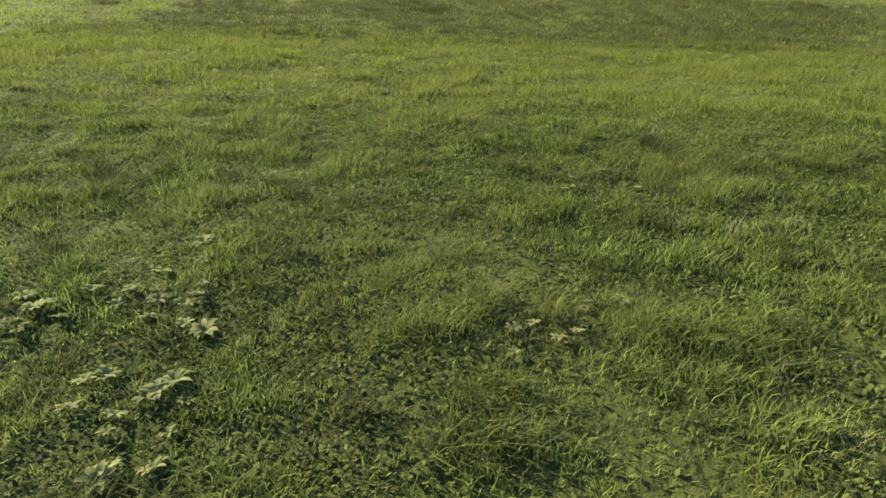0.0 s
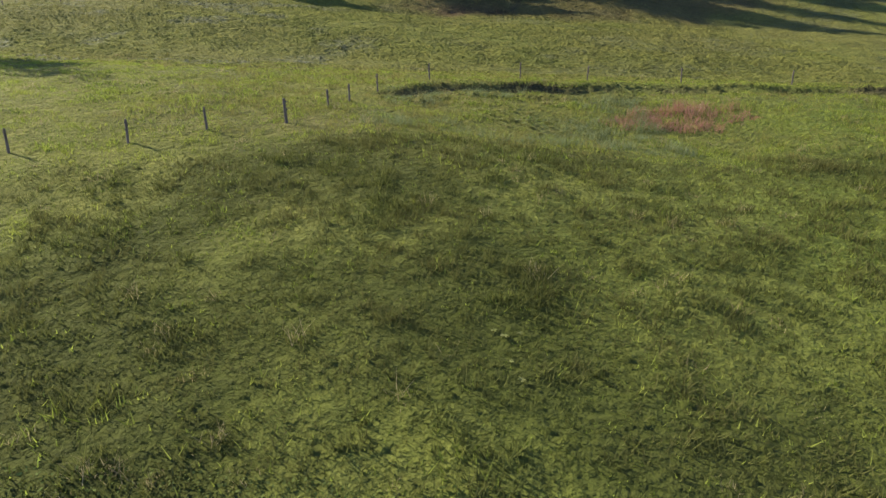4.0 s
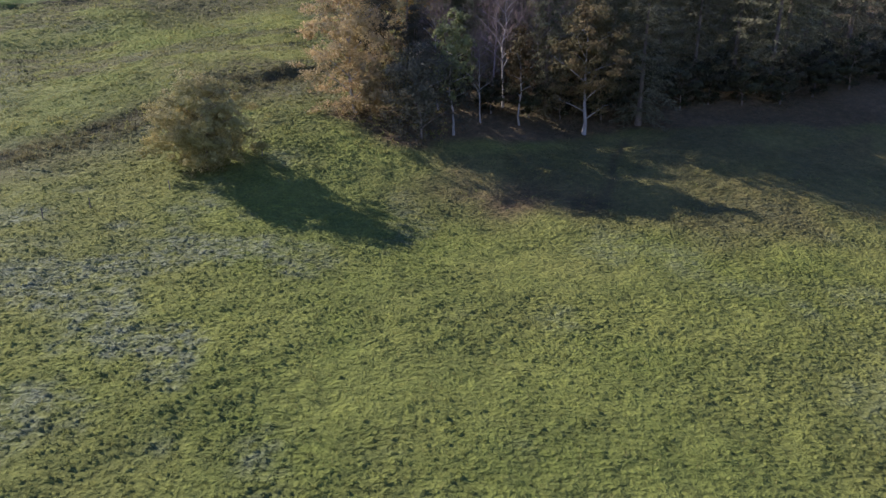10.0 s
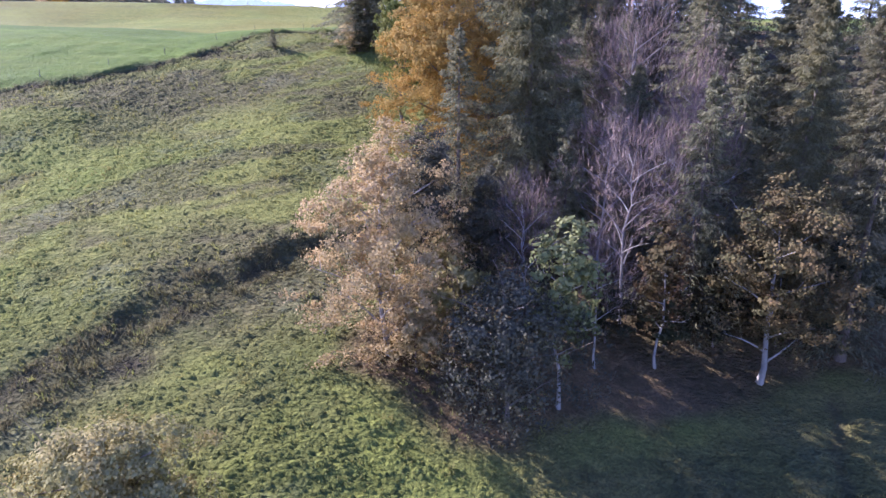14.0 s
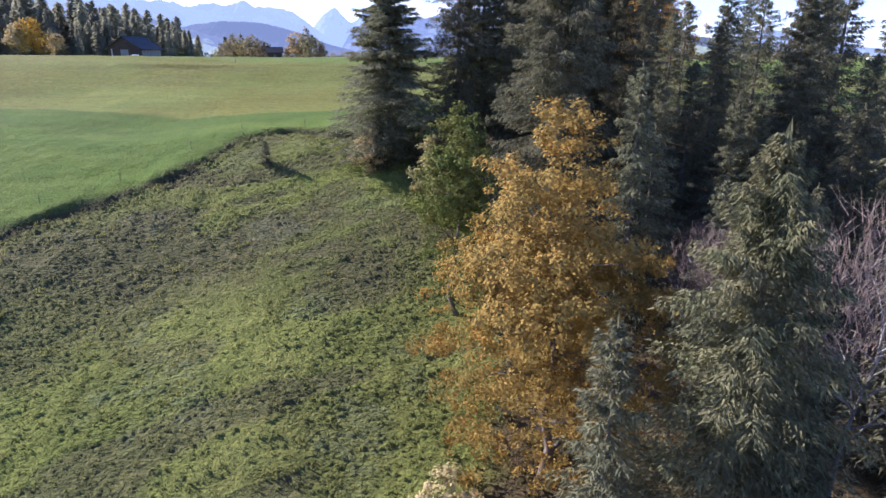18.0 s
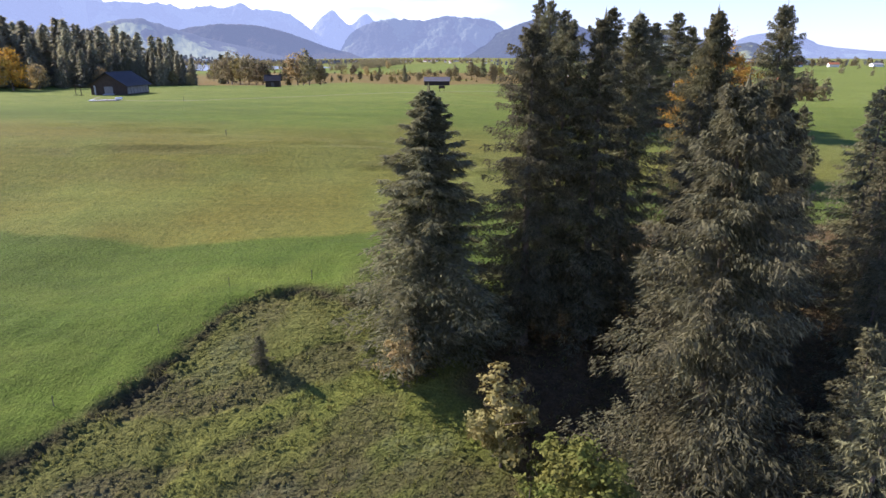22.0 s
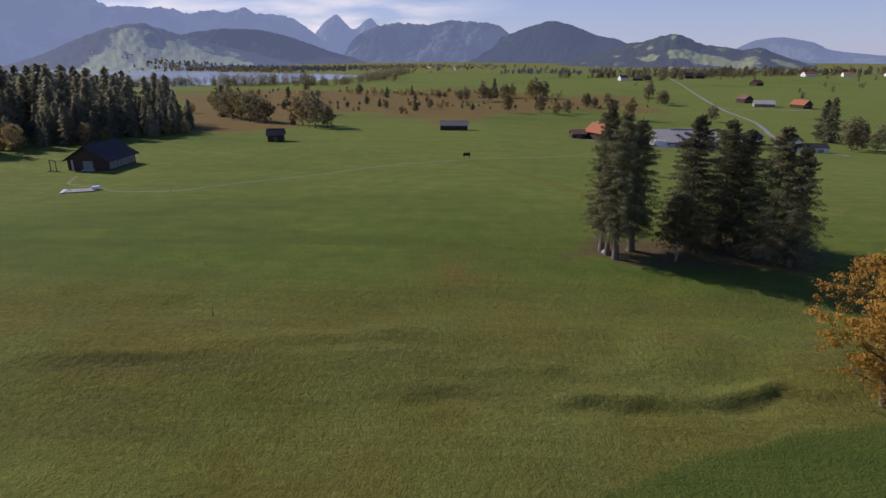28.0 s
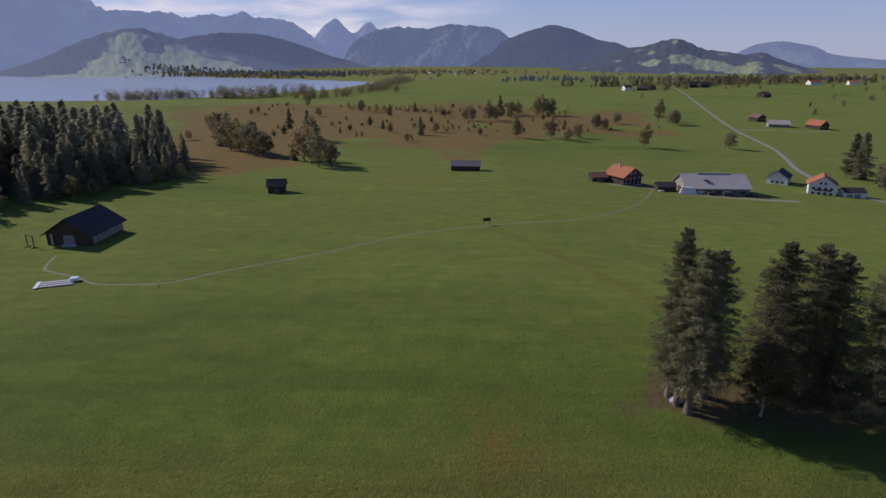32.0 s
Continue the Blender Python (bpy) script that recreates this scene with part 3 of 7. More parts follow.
def inside(x, y, poly, soft=6.0, wobble=0.0, scale=10.0, seed=40):
    """1 inside an outline, 0 outside, with a soft and uneven edge."""
    x, y = np.asarray(x, float), np.asarray(y, float)
    hit = np.zeros(x.shape, bool)
    for (ax, ay), (bx, by) in zip(poly, poly[1:] + poly[:1]):
        cross = (ay > y) != (by > y)
        with np.errstate(divide="ignore", invalid="ignore"):
            at_x = (bx - ax) * (y - ay) / (by - ay + 1e-12) + ax
        hit ^= cross & (x < at_x)
    d, _ = line_side(x, y, poly + poly[:1])
    d = np.where(hit, np.abs(d), -np.abs(d)) + wobble * fbm(x / scale, y / scale, 3, seed)
    return smooth(-soft, soft, d)


gx = steps(-110.0, 90.0, 0.7, -4200.0, 4200.0)
gy = np.concatenate([steps(-34.0, 300.0, 0.7, -420.0, 300.0, 1.055), np.arange(302.5, 700.0, 2.5), 700 + 2.5 * (1.055 ** np.arange(1, 88) - 1) / 0.055])
GX, GY = np.meshgrid(gx, gy)
GZ = land(GX, GY)
nx, ny = len(gx), len(gy)
idx = np.arange(nx * ny).reshape(ny, nx)
quads = np.stack([idx[:-1, :-1], idx[:-1, 1:], idx[1:, 1:], idx[1:, :-1]], -1).reshape(-1, 4)
ground_me = mesh_of("ground", np.stack([GX, GY, GZ], -1).reshape(-1, 3), quads, True)
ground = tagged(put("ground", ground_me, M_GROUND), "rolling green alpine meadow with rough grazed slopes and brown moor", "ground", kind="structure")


def over_bank(x, y, bank):
    """1 on the mown field above the upper step, left of the wood."""
    return smooth(-1.2, 0.8, bank) * smooth(-24, -34, x) * smooth(150, 170, y)


def masks(x, y):
    """How much of each kind of ground cover grows at a place."""
    hill = smooth(40, 56, y) * (1 - smooth(232, 246, y - 0.15 * (x + 40)))
    n1, n2, n3 = fbm(x / 14, y / 14, 4, 50), fbm(x / 7, y / 7, 4, 51), fbm(x / 45, y / 45, 3, 52)
    bank, _ = line_side(x, y, BANK)
    bank = bank + 1.3 * vnoise(x / 6.0, y / 6.0, 32) + 0.7 * vnoise(x / 1.9, y / 1.9, 33)
    above = over_bank(x, y, bank)
    hill = hill * (1 - above)
    slant = fbm((0.85 * x + 0.53 * y) / 17, (0.85 * y - 0.53 * x) / 5.5, 4, 58)
    low, _ = line_side(x, y, LOW_BANK)
    low = low + 1.4 * vnoise(x / 6.0, y / 6.0, 34) + 0.5 * vnoise(x / 1.6, y / 1.6, 35)
    brook, reach = line_side(x, y, BROOK)
    edge, _ = line_side(x, y, LUSH_EDGE)
    out = {}
    scars = np.exp(-((x - -26.6) / 2.2) ** 2 - ((y - 143.6) / 1.5) ** 2) + np.exp(-((x - -28.8) / 2.2) ** 2 - ((y - 137.6) / 1.5) ** 2)
    out["soil"] = np.clip(1.1 * scars * smooth(-0.5, 0.1, n2 + 0.2) + np.exp(-((bank + 0.7) / 0.9) ** 2) * smooth(-0.4, 0.3, n2 + 0.2) * 0.85 + np.exp(-((low + 0.8) / 1.2) ** 2) * smooth(-0.1, 0.3, n2 + 0.1) * 0.8 + np.exp(-((line_side(x, y, RILL)[0] + 0.3 * vnoise(x / 1.5, y / 1.5, 36)) / 0.5) ** 2) * 0.55 + 0.5 * np.exp(-((x - 21.8) / 3.0) ** 2 - ((y - 124.6) / 1.8) ** 2) * smooth(-0.4, 0.2, n2 + 0.1) + np.exp(-((x - 19.8) / 0.5) ** 2 - ((y + 7.7) / 0.4) ** 2) * 0.9
                          + np.exp(-((brook + 0.3) / 0.55) ** 2) * smooth(-0.3, 0.25, n2 + 0.2) * smooth(0.10, 0.2, reach) * 0.8, 0, 1)
    spots = sum(np.exp(-((x - a) / 7) ** 2 - ((y - b) / 5) ** 2) for a, b in ((-40, 197), (-18, 198), (-48, 195), (-55, 198), (-38, 196), (-33, 204)))
    out["rough"] = np.clip(0.8 * spots * (0.7 + n2) + hill * ((0.5 * smooth(0.10, 0.30, n1) + 0.75 * smooth(0.10, 0.28, slant)) * smooth(120, 150, y) + np.exp(-((low + 3) / 5) ** 2) * 0.9
                           + np.exp(-((bank + 5) / 5) ** 2) * 0.38) + np.exp(-((brook + 3.0) / 2.5) ** 2) * 0.35
                           # streaks that paint the shading of the upper field's low ridges
                           + smooth(0.12, 0.34, fbm(x / 20, y / 4.5, 4, 57)) * np.exp(-((y - 302 - 0.1 * x) / 20) ** 2) * 0.3
                           + smooth(0.1, 0.35, n2) * (1 - smooth(50, 70, y)) * 0.3, 0, 1)
    out["pale"] = np.clip(hill * smooth(0.08, 0.36, n2 + 0.25 * smooth(0, -40, x) - 0.1) * (1 - smooth(105, 135, y)) * smooth(10, -22, x)
                          + 0.35 * hill * smooth(0.2, 0.42, n2) + 0.5 * smooth(0.05, 0.35, n2) * smooth(6, -4, x) * smooth(24, 34, y) * (1 - smooth(60, 80, y)), 0, 1)
    field = np.maximum(above, smooth(-1.5, 1.5, bank) * smooth(225, 238, y)) * (1 - smooth(2500, 2900, y))
    olive = smooth(-1, 1, edge + 1.5 * n2) * (1 - smooth(300, 336, y + 14 * n3 + 0.06 * x))
    out["lush"] = np.clip(field * (1 - 0.92 * olive) + smooth(8, 40, x + 8 * n1) * (1 - smooth(40, 60, y)) * 0.7, 0, 1)
    out["dry"] = np.clip(field * olive * (0.62 + 0.9 * n1 + 0.6 * n3) + 0.25 * smooth(10, -12, x + 10 * n1) * (1 - smooth(20, 34, y)) * smooth(-12, 0, y)
                         + 0.8 * np.exp(-(line_side(x, y, [(-17, 474), (-2, 445), (10, 424), (18, 405), (26, 385)])[0] / 2.2) ** 2)
                         + np.exp(-((x +25.0) / 9) ** 2 - ((y - 333.2) / 13) ** 2) * smooth(-0.3, 0.2, n2), 0, 1)
    out["deep"] = field * smooth(1, -1, edge + 1.5 * n2) * smooth(-45, 5, x)
    out["moor"] = inside(x, y, MOOR, 10, 40, 90, 60) * smooth(-0.34, -0.10, fbm(x / 60, y / 90, 3, 61) + 0.12)
    out["moor"] = np.maximum(out["moor"], 0.55 * np.exp(-((x +25.0) / 8) ** 2 - ((y - 333.2) / 12) ** 2) * smooth(-0.15, 0.25, fbm(x / 3, y / 4, 3, 71)))
    out["bright"] = smooth(328, 430, y + 40 * n3) * smooth(-0.5, 0.3, fbm(x / 150, y / 110, 3, 66) + 0.2) * (1 - smooth(3000, 3400, y))
    fresh = inside(x, y, FRESH, 3, 4, 20, 67)
    out["bright"] = np.maximum(out["bright"] * 0.8, fresh)
    out["deep"] = np.maximum(out["deep"], inside(x, y, RUSHES, 4, 10, 12, 68) * smooth(0.0, 0.22, fbm(x / 7, y / 5, 3, 69)))
    out["dry"] = np.maximum(out["dry"] * (1 - fresh), 0.35 * fresh)
    out["tuss"] = np.clip(hill + 0.10 * (1 - smooth(300, 420, y)) * smooth(225, 240, y) + 0.35 * (1 - smooth(40, 60, y)), 0, 1) * (0.32 + 0.33 * (1 - smooth(110, 140, y)) + 0.68 * np.clip(out["rough"] + smooth(-0.05, 0.3, n2 + 0.4 * n3), 0, 1))
    hump = (1 - smooth(23, 28, y - 0.15 * (x - 15) + 4 * n1)) * smooth(-2, 8, y) * smooth(-9, 9, x + 9 * n1)
    out["thatch_shade"] = np.clip((1 - smooth(-14, 6, y)) * (0.75 + 0.6 * n2) + 0.95 * hump * smooth(-0.3, 0.15, n2), 0, 1)
    out["turf"] = smooth(-17, -8, y) * (1 - smooth(36, 60, y + 10 * n1)) * (1 - 0.85 * hump) * (1 - 0.9 * smooth(14, 30, y)) * (0.4 + 0.6 * smooth(2, 14, y)) * smooth(-0.6, 0.1, n2 + 0.1) * (1 - out["soil"])
    out["litter_shade"] = np.clip(inside(x, y, WOOD_FLOOR, 2.0, 5, 9, 62) + 0.9 * inside(x, y, [(1, 344), (14, 340), (54, 336), (62, 346), (50, 360), (12, 358)], 3, 5, 7, 63)
                            # brown litter that also paints the wood's shade darker on the grass before it
                            + 0.55 * inside(x, y, [(-5, 135), (3, 126), (12, 119), (34, 116), (62, 125), (80, 138), (60, 150), (20, 142)], 4, 8, 8, 64)
                            + 0.6 * np.exp(-((x - 11) / 14) ** 2 - ((y - 123) / 6) ** 2) * (0.7 + 0.9 * n2), 0, 1)
    return out


for key, value in masks(GX.ravel(), GY.ravel()).items():
    ground_me.attributes.new(key, "FLOAT", "POINT").data.foreach_set("value", value.astype(np.float32))


def mesh_z(x, y):
    """Height of the ground's own faces, which cut corners where they are large."""
    i = np.clip(np.searchsorted(gx, x) - 1, 0, nx - 2)
    j = np.clip(np.searchsorted(gy, y) - 1, 0, ny - 2)
    u, v = (x - gx[i]) / (gx[i + 1] - gx[i]), (y - gy[j]) / (gy[j + 1] - gy[j])
    return (GZ[j, i] * (1 - u) + GZ[j, i + 1] * u) * (1 - v) + (GZ[j + 1, i] * (1 - u) + GZ[j + 1, i + 1] * u) * v


def strip(name, pts, width, material, label, category, lift=0.05, step=3.0):
    """A narrow way that follows the ground."""
    p = np.array(pts, float)
    s = np.r_[0, np.cumsum(np.hypot(*np.diff(p, axis=0).T))]
    n = max(int(s[-1] / step), 4)
    t = np.linspace(0, s[-1], n)
    x, y = glide(t, s, p[:, 0]), glide(t, s, p[:, 1])
    dx, dy = np.gradient(x), np.gradient(y)
    l = np.hypot(dx, dy)
    rows = []
    for k in (-0.5, -0.25, 0, 0.25, 0.5):
        w = width * (1 + 0.12 * vnoise(t / 4, t * 0 + k, 70))
        px, py = x - dy / l * k * w, y + dx / l * k * w
        rows.append(np.stack([px, py, np.maximum(land(px, py), mesh_z(px, py)) + lift - (0.10 if abs(k) == 0.5 else 0)], -1))
    v = np.stack(rows, 1).reshape(-1, 3)
    i = np.arange(n * 5).reshape(n, 5)
    f = np.stack([i[:-1, :-1], i[:-1, 1:], i[1:, 1:], i[1:, :-1]], -1).reshape(-1, 4)
    return tagged(put(name, mesh_of(name, v, f, True), material), label, category, kind="structure")


# ---------------------------------------------------------------- trees
def spruce_crown(seed, h, r, branches, seg, low=0.06, hang=0.5, ragged=0.5, power=0.72, spray=0.30):
    """Points and triangles of a spruce's boughs: each a drooping spine with side and hanging sprays."""
    rng = np.random.default_rng(seed)
    n = branches // 2
    u = (np.arange(n) + rng.uniform(0, 1, n)) / n
    zf = low + (0.985 - low) * u**1.15
    az = np.arange(n) * 2.399963 + rng.normal(0, 0.5, n)
    lump = 1 + 0.28 * vnoise(np.cos(az) * 1.7 + 5, np.sin(az) * 1.7 + zf * 9, seed)
    length = 1.16 * r * lump * ((1 - zf) ** power * 1.0 + 0.015) * (1 - ragged * rng.uniform(0, 1, n) ** 1.5) * (0.7 + 0.3 * smooth(low, low + 0.2, zf))
    elev = np.radians(-14 + 55 * zf**2 + rng.normal(0, 7, n))
    droop = (0.34 - 0.30 * zf) * rng.uniform(0.6, 1.3, n)
    # short needle sprays, scattered over each bough's drooping fan
    q = n * seg * 18
    bi = np.repeat(np.arange(n), seg * 18)
    s = rng.uniform(0.06, 1.0, q) ** 0.8
    ln = length[bi]
    out = ln * s
    fan = np.minimum(0.36 * ln * (1.05 - 0.75 * s) + 0.15, 1.7)
    lat = fan * rng.uniform(-1, 1, q) * rng.uniform(0.35, 1, q)
    hangs = hang * np.minimum(0.45 + 0.05 * ln, 0.8) * rng.uniform(0, 1, q) ** 1.6
    z = zf[bi] * h + out * np.sin(elev[bi]) - droop[bi] * ln * s**2 * (1 - 0.45 * s) - 0.28 * np.abs(lat) - hangs
    cb, sb = np.cos(az[bi]), np.sin(az[bi])
    p = np.stack([cb * out - sb * lat, sb * out + cb * lat, z], -1)
    big = spray / 0.30
    way = np.stack([cb * 0.8 - sb * np.sign(lat) * 0.7, sb * 0.8 + cb * np.sign(lat) * 0.7, np.full(q, -0.35 - 0.55 * hang)], -1) + rng.normal(0, 0.45, (q, 3))
    way /= np.linalg.norm(way, axis=1, keepdims=True)
    side = np.cross(way, rng.normal(0, 1, (q, 3)))
    side /= np.linalg.norm(side, axis=1, keepdims=True) + 1e-9
    long = (big * rng.uniform(0.20, 0.52, q) * np.minimum(1.0, 0.45 + 0.25 * ln))[:, None]
    wide = (big * rng.uniform(0.028, 0.062, q))[:, None]
    tris = [np.stack([p - side * wide, p + side * wide, p + way * long], 1)]
    # leader
    m = 14
    zz = np.linspace(0.93, 1.0, m) * h
    aa = np.arange(m) * 2.4
    w = 0.02 * r + 0.04 * (1 - np.linspace(0, 1, m)) * r
    top = np.stack([np.stack([0 * zz, 0 * zz, zz + 0.02 * h], -1), np.stack([np.cos(aa) * w, np.sin(aa) * w, zz - 0.2], -1), np.stack([np.cos(aa + 0.5) * w * 0.5, np.sin(aa + 0.5) * w * 0.5, zz - 0.5], -1)], 1)
    t = np.concatenate(tris + [top]).reshape(-1, 3)
    return t, np.arange(len(t)).reshape(-1, 3)


def trunk_paths(rng, h, r, bend=0.01, upto=0.97):
    z = np.linspace(-0.4, h * upto, 9)
    x, y = np.cumsum(rng.normal(0, bend * h / 9, 9)), np.cumsum(rng.normal(0, bend * h / 9, 9))
    x, y = x - x[0], y - y[0]
    rad = r * (1 - 0.93 * np.clip(z / h, 0, 1)) * (1 + 0.55 * np.exp(-np.maximum(z, 0) / 0.7))
    return [list(zip(x, y, z, rad))]


def spruce_meshes(seed, h, r, branches, seg, low=0.06, hang=0.5, power=0.72, dead=8, spray=0.30):
    rng = np.random.default_rng(seed + 500)
    paths = trunk_paths(rng, h, 0.012 * h + 0.06, 0.004)
    for _ in range(dead):
        z, a, l = h * rng.uniform(0.03, max(low, 0.05) + 0.12), rng.uniform(0, 6.3), r * rng.uniform(0.2, 0.55)
        paths.append([(math.cos(a) * l * s, math.sin(a) * l * s, z - 0.25 * l * s * s, 0.05 * (1.1 - s)) for s in (0, 0.5, 1.0)])
    tv, tf = tubes(paths, 7)
    cv, cf = spruce_crown(seed, h, r, branches, seg, low, hang, 0.62, power, spray)
    return mesh_of("trunk", tv, tf, True), mesh_of("crown", cv, cf)


def plant_tree(name, meshes, x, y, turn, size, label, category, group, mats, sink=0.0, wide=1.0, kind=""):
    ob = thing(name, pose(x, y, land1(x, y) - sink, 0, 0, turn) @ Matrix.Diagonal((size * wide, size * wide, size, 1)), label, category, group, kind)
    for part_name, me, ma in zip(("trunk", "crown"), meshes, mats):
        put(part_name, me, ma, ob)
    return ob


def limbs(rng, h, spread, trunk_r, n_limb=8, start=0.22, twigs=3, up=0.9):
    """A broad-leaved tree's trunk, limbs and twigs; also the points where the twigs end."""
    paths, ends = [], []
    zt = np.linspace(-0.4, h * 0.78, 8)
    bx, by = np.cumsum(rng.normal(0, 0.012 * h, 8)), np.cumsum(rng.normal(0, 0.012 * h, 8))
    bx, by = bx - bx[0], by - by[0]
    paths.append(list(zip(bx, by, zt, trunk_r * (1 - 0.85 * np.clip(zt / (h * 0.8), 0, 1)) * (1 + 0.5 * np.exp(-np.maximum(zt, 0) / 0.6)))))
    for i in range(n_limb):
        f = start + (0.72 - start) * (i + rng.uniform(0, 0.8)) / n_limb
        z0 = f * h
        x0, y0 = np.interp(z0, zt, bx), np.interp(z0, zt, by)
        a = i * 2.4 + rng.normal(0, 0.3)
        l = spread * (1.05 - 0.55 * abs(f - 0.42) / 0.5) * rng.uniform(0.75, 1.05)
        rise = up * rng.uniform(0.5, 1.1)
        pts = []
        for s in np.linspace(0, 1, 6):
            pts.append((x0 + math.cos(a + 0.3 * s) * l * s, y0 + math.sin(a + 0.3 * s) * l * s, z0 + l * rise * (s - 0.25 * s * s), trunk_r * 0.42 * (1 - f * 0.5) * (1.02 - s) + 0.015))
        paths.append(pts)
        for j in range(twigs):
            k = rng.integers(2, 6)
            px, py, pz, pr = pts[min(k, 5)]
            b = a + rng.normal(0, 0.9)
            q = l * rng.uniform(0.25, 0.5)
            tw = [(px + math.cos(b) * q * s, py + math.sin(b) * q * s, pz + q * rng.uniform(0.5, 0.9) * s, max(0.35 * pr, 0.02) * (1.1 - s)) for s in (0, 0.5, 1.0)]
            paths.append(tw)
            ends.append(tw[-1][:3])
        ends.append(pts[-1][:3])
    return paths, np.array(ends)


def leaf_cloud(rng, centers, radii, per, size, flat=0.75):
    """Many small leaves in clumps round the given centres."""
    n = len(centers) * per
    c = np.repeat(centers, per, 0)
    d = rng.normal(0, 1, (n, 3))
    d /= np.linalg.norm(d, axis=1, keepdims=True)
    d *= (rng.uniform(0, 1, n) ** 0.45)[:, None] * np.repeat(radii, per)[:, None]
    d[:, 2] *= flat
    p = c + d
    g = p - np.asarray(centers, float).mean(0)
    w = 0.8 * g / (np.linalg.norm(g, axis=1, keepdims=True) + 1e-9) + 0.5 * d / (np.linalg.norm(d, axis=1, keepdims=True) + 1e-9) + rng.normal(0, 0.38, (n, 3))
    u = np.cross(w, rng.normal(0, 1, (n, 3)))
    u /= np.linalg.norm(u, axis=1, keepdims=True) + 1e-9
    v = np.cross(w, u)
    v /= np.linalg.norm(v, axis=1, keepdims=True) + 1e-9
    s = (size * rng.uniform(0.6, 1.4, n))[:, None]
    quad = np.stack([p - u * s * 0.6, p + v * s * 0.34, p + u * s * 0.6, p - v * s * 0.34], 1).reshape(-1, 3)
    return quad, np.arange(len(quad)).reshape(-1, 4)


def crown_points(rng, n, h0, h1, r, lobes=7, shell=0.62, taper=0.75):
    """Clump centres spread through an uneven crown, denser towards its outside."""
    lob = rng.normal(0, 1, (lobes, 3))
    lob /= np.linalg.norm(lob, axis=1, keepdims=True)
    amp = rng.uniform(0.05, 0.30, lobes)
    d = rng.normal(0, 1, (n, 3))
    d /= np.linalg.norm(d, axis=1, keepdims=True)
    swell = 0.80 + (np.maximum(d @ lob.T - 0.6, 0) / 0.4 * amp).sum(1)
    q = shell + (1 - shell) * rng.uniform(0, 1, n) ** 0.7
    q = np.where(rng.uniform(0, 1, n) < 0.22, rng.uniform(0.15, 0.7, n), q)
    p = d * (swell * q)[:, None]
    z = p[:, 2]
    wide = 1 - taper * np.clip(z, 0, 1.2) ** 1.6 * 0.55
    mid, half = (h0 + h1) / 2, (h1 - h0) / 2
    return np.stack([p[:, 0] * r * wide, p[:, 1] * r * wide, mid + z * half], -1)


def bough_points(rng, n, boughs, h0, h1, r, lobes, shell, taper, layer):
    """Clump centres gathered into flat, drooping boughs with gaps between them."""
    c = crown_points(rng, boughs, h0, h1, r * 0.93, lobes, shell, taper)
    k = n // boughs
    size = np.repeat(r * layer * rng.uniform(0.65, 1.35, boughs), k)
    d = rng.normal(0, 1, (k * boughs, 3))
    d /= np.linalg.norm(d, axis=1, keepdims=True)
    d *= (rng.uniform(0.35, 1, k * boughs) * size)[:, None]
    flat = np.hypot(d[:, 0], d[:, 1])
    d[:, 2] = d[:, 2] * 0.42 - 0.30 * flat**2 / size
    fill = crown_points(rng, n // 3, h0, h1, r * 0.82, lobes, 0.3, taper)
    return np.concatenate([np.repeat(c, k, 0) + d, fill])


def broadleaf(seed, h, r, clumps, per, leaf, base=0.12, clump=0.9, trunk_r=0.25, n_limb=9, lobes=8, shell=0.6, taper=0.75, twigs=3, boughs=0, layer=0.26):
    rng = np.random.default_rng(seed)
    paths, ends = limbs(rng, h, r * 0.82, trunk_r, n_limb, max(base, 0.08), twigs)
    tv, tf = tubes(paths, 6)
    if boughs:
        c = bough_points(rng, clumps, boughs, h * base, h, r, lobes, shell, taper, layer)
    else:
        c = crown_points(rng, clumps, h * base, h, r, lobes, shell, taper)
    lv, lf = leaf_cloud(rng, c, clump * rng.uniform(0.6, 1.3, len(c)), per, leaf)
    return mesh_of("trunk", tv, tf, True), mesh_of("crown", lv, lf)


def bare_tree(seed, h, r, n_limb=14, fine=900):
    """A leafless tree: limbs, and a haze of thin upward twigs."""
    rng = np.random.default_rng(seed)
    paths, ends = limbs(rng, h, r * 0.8, 0.16, n_limb, 0.25, 5, 1.3)
    tv, tf = tubes(paths, 5)
    c = crown_points(rng, fine, h * 0.35, h, r, 8, 0.5, 0.6)
    l = rng.uniform(0.6, 1.5, fine)
    d = c - np.array([0, 0, h * 0.25])
    d = d / np.linalg.norm(d, axis=1, keepdims=True) + rng.normal(0, 0.35, (fine, 3))
    d /= np.linalg.norm(d, axis=1, keepdims=True)
    side = np.cross(d, rng.normal(0, 1, (fine, 3)))
    side /= np.linalg.norm(side, axis=1, keepdims=True)
    tri = []
    for k in range(4):
        o = rng.normal(0, 0.3, (fine, 3))
        e = d + rng.normal(0, 0.35, (fine, 3))
        tri.append(np.stack([c + o - side * 0.022, c + o + side * 0.022, c + o + e * l[:, None]], 1))
    t = np.concatenate(tri).reshape(-1, 3)
    return mesh_of("trunk", tv, tf, True), mesh_of("crown", t, np.arange(len(t)).reshape(-1, 3))


# spruces: a few models, each used for several trees of its kind
SPRUCE_A = spruce_meshes(1, 28.0, 6.4, 860, 11, 0.03, 0.6, 0.80, spray=0.36)
SPRUCE_B = spruce_meshes(2, 34.0, 5.1, 620, 11, 0.10, 1.0, 0.48)
SPRUCE_C = spruce_meshes(3, 32.0, 7.0, 760, 12, 0.05, 1.2, 0.65)
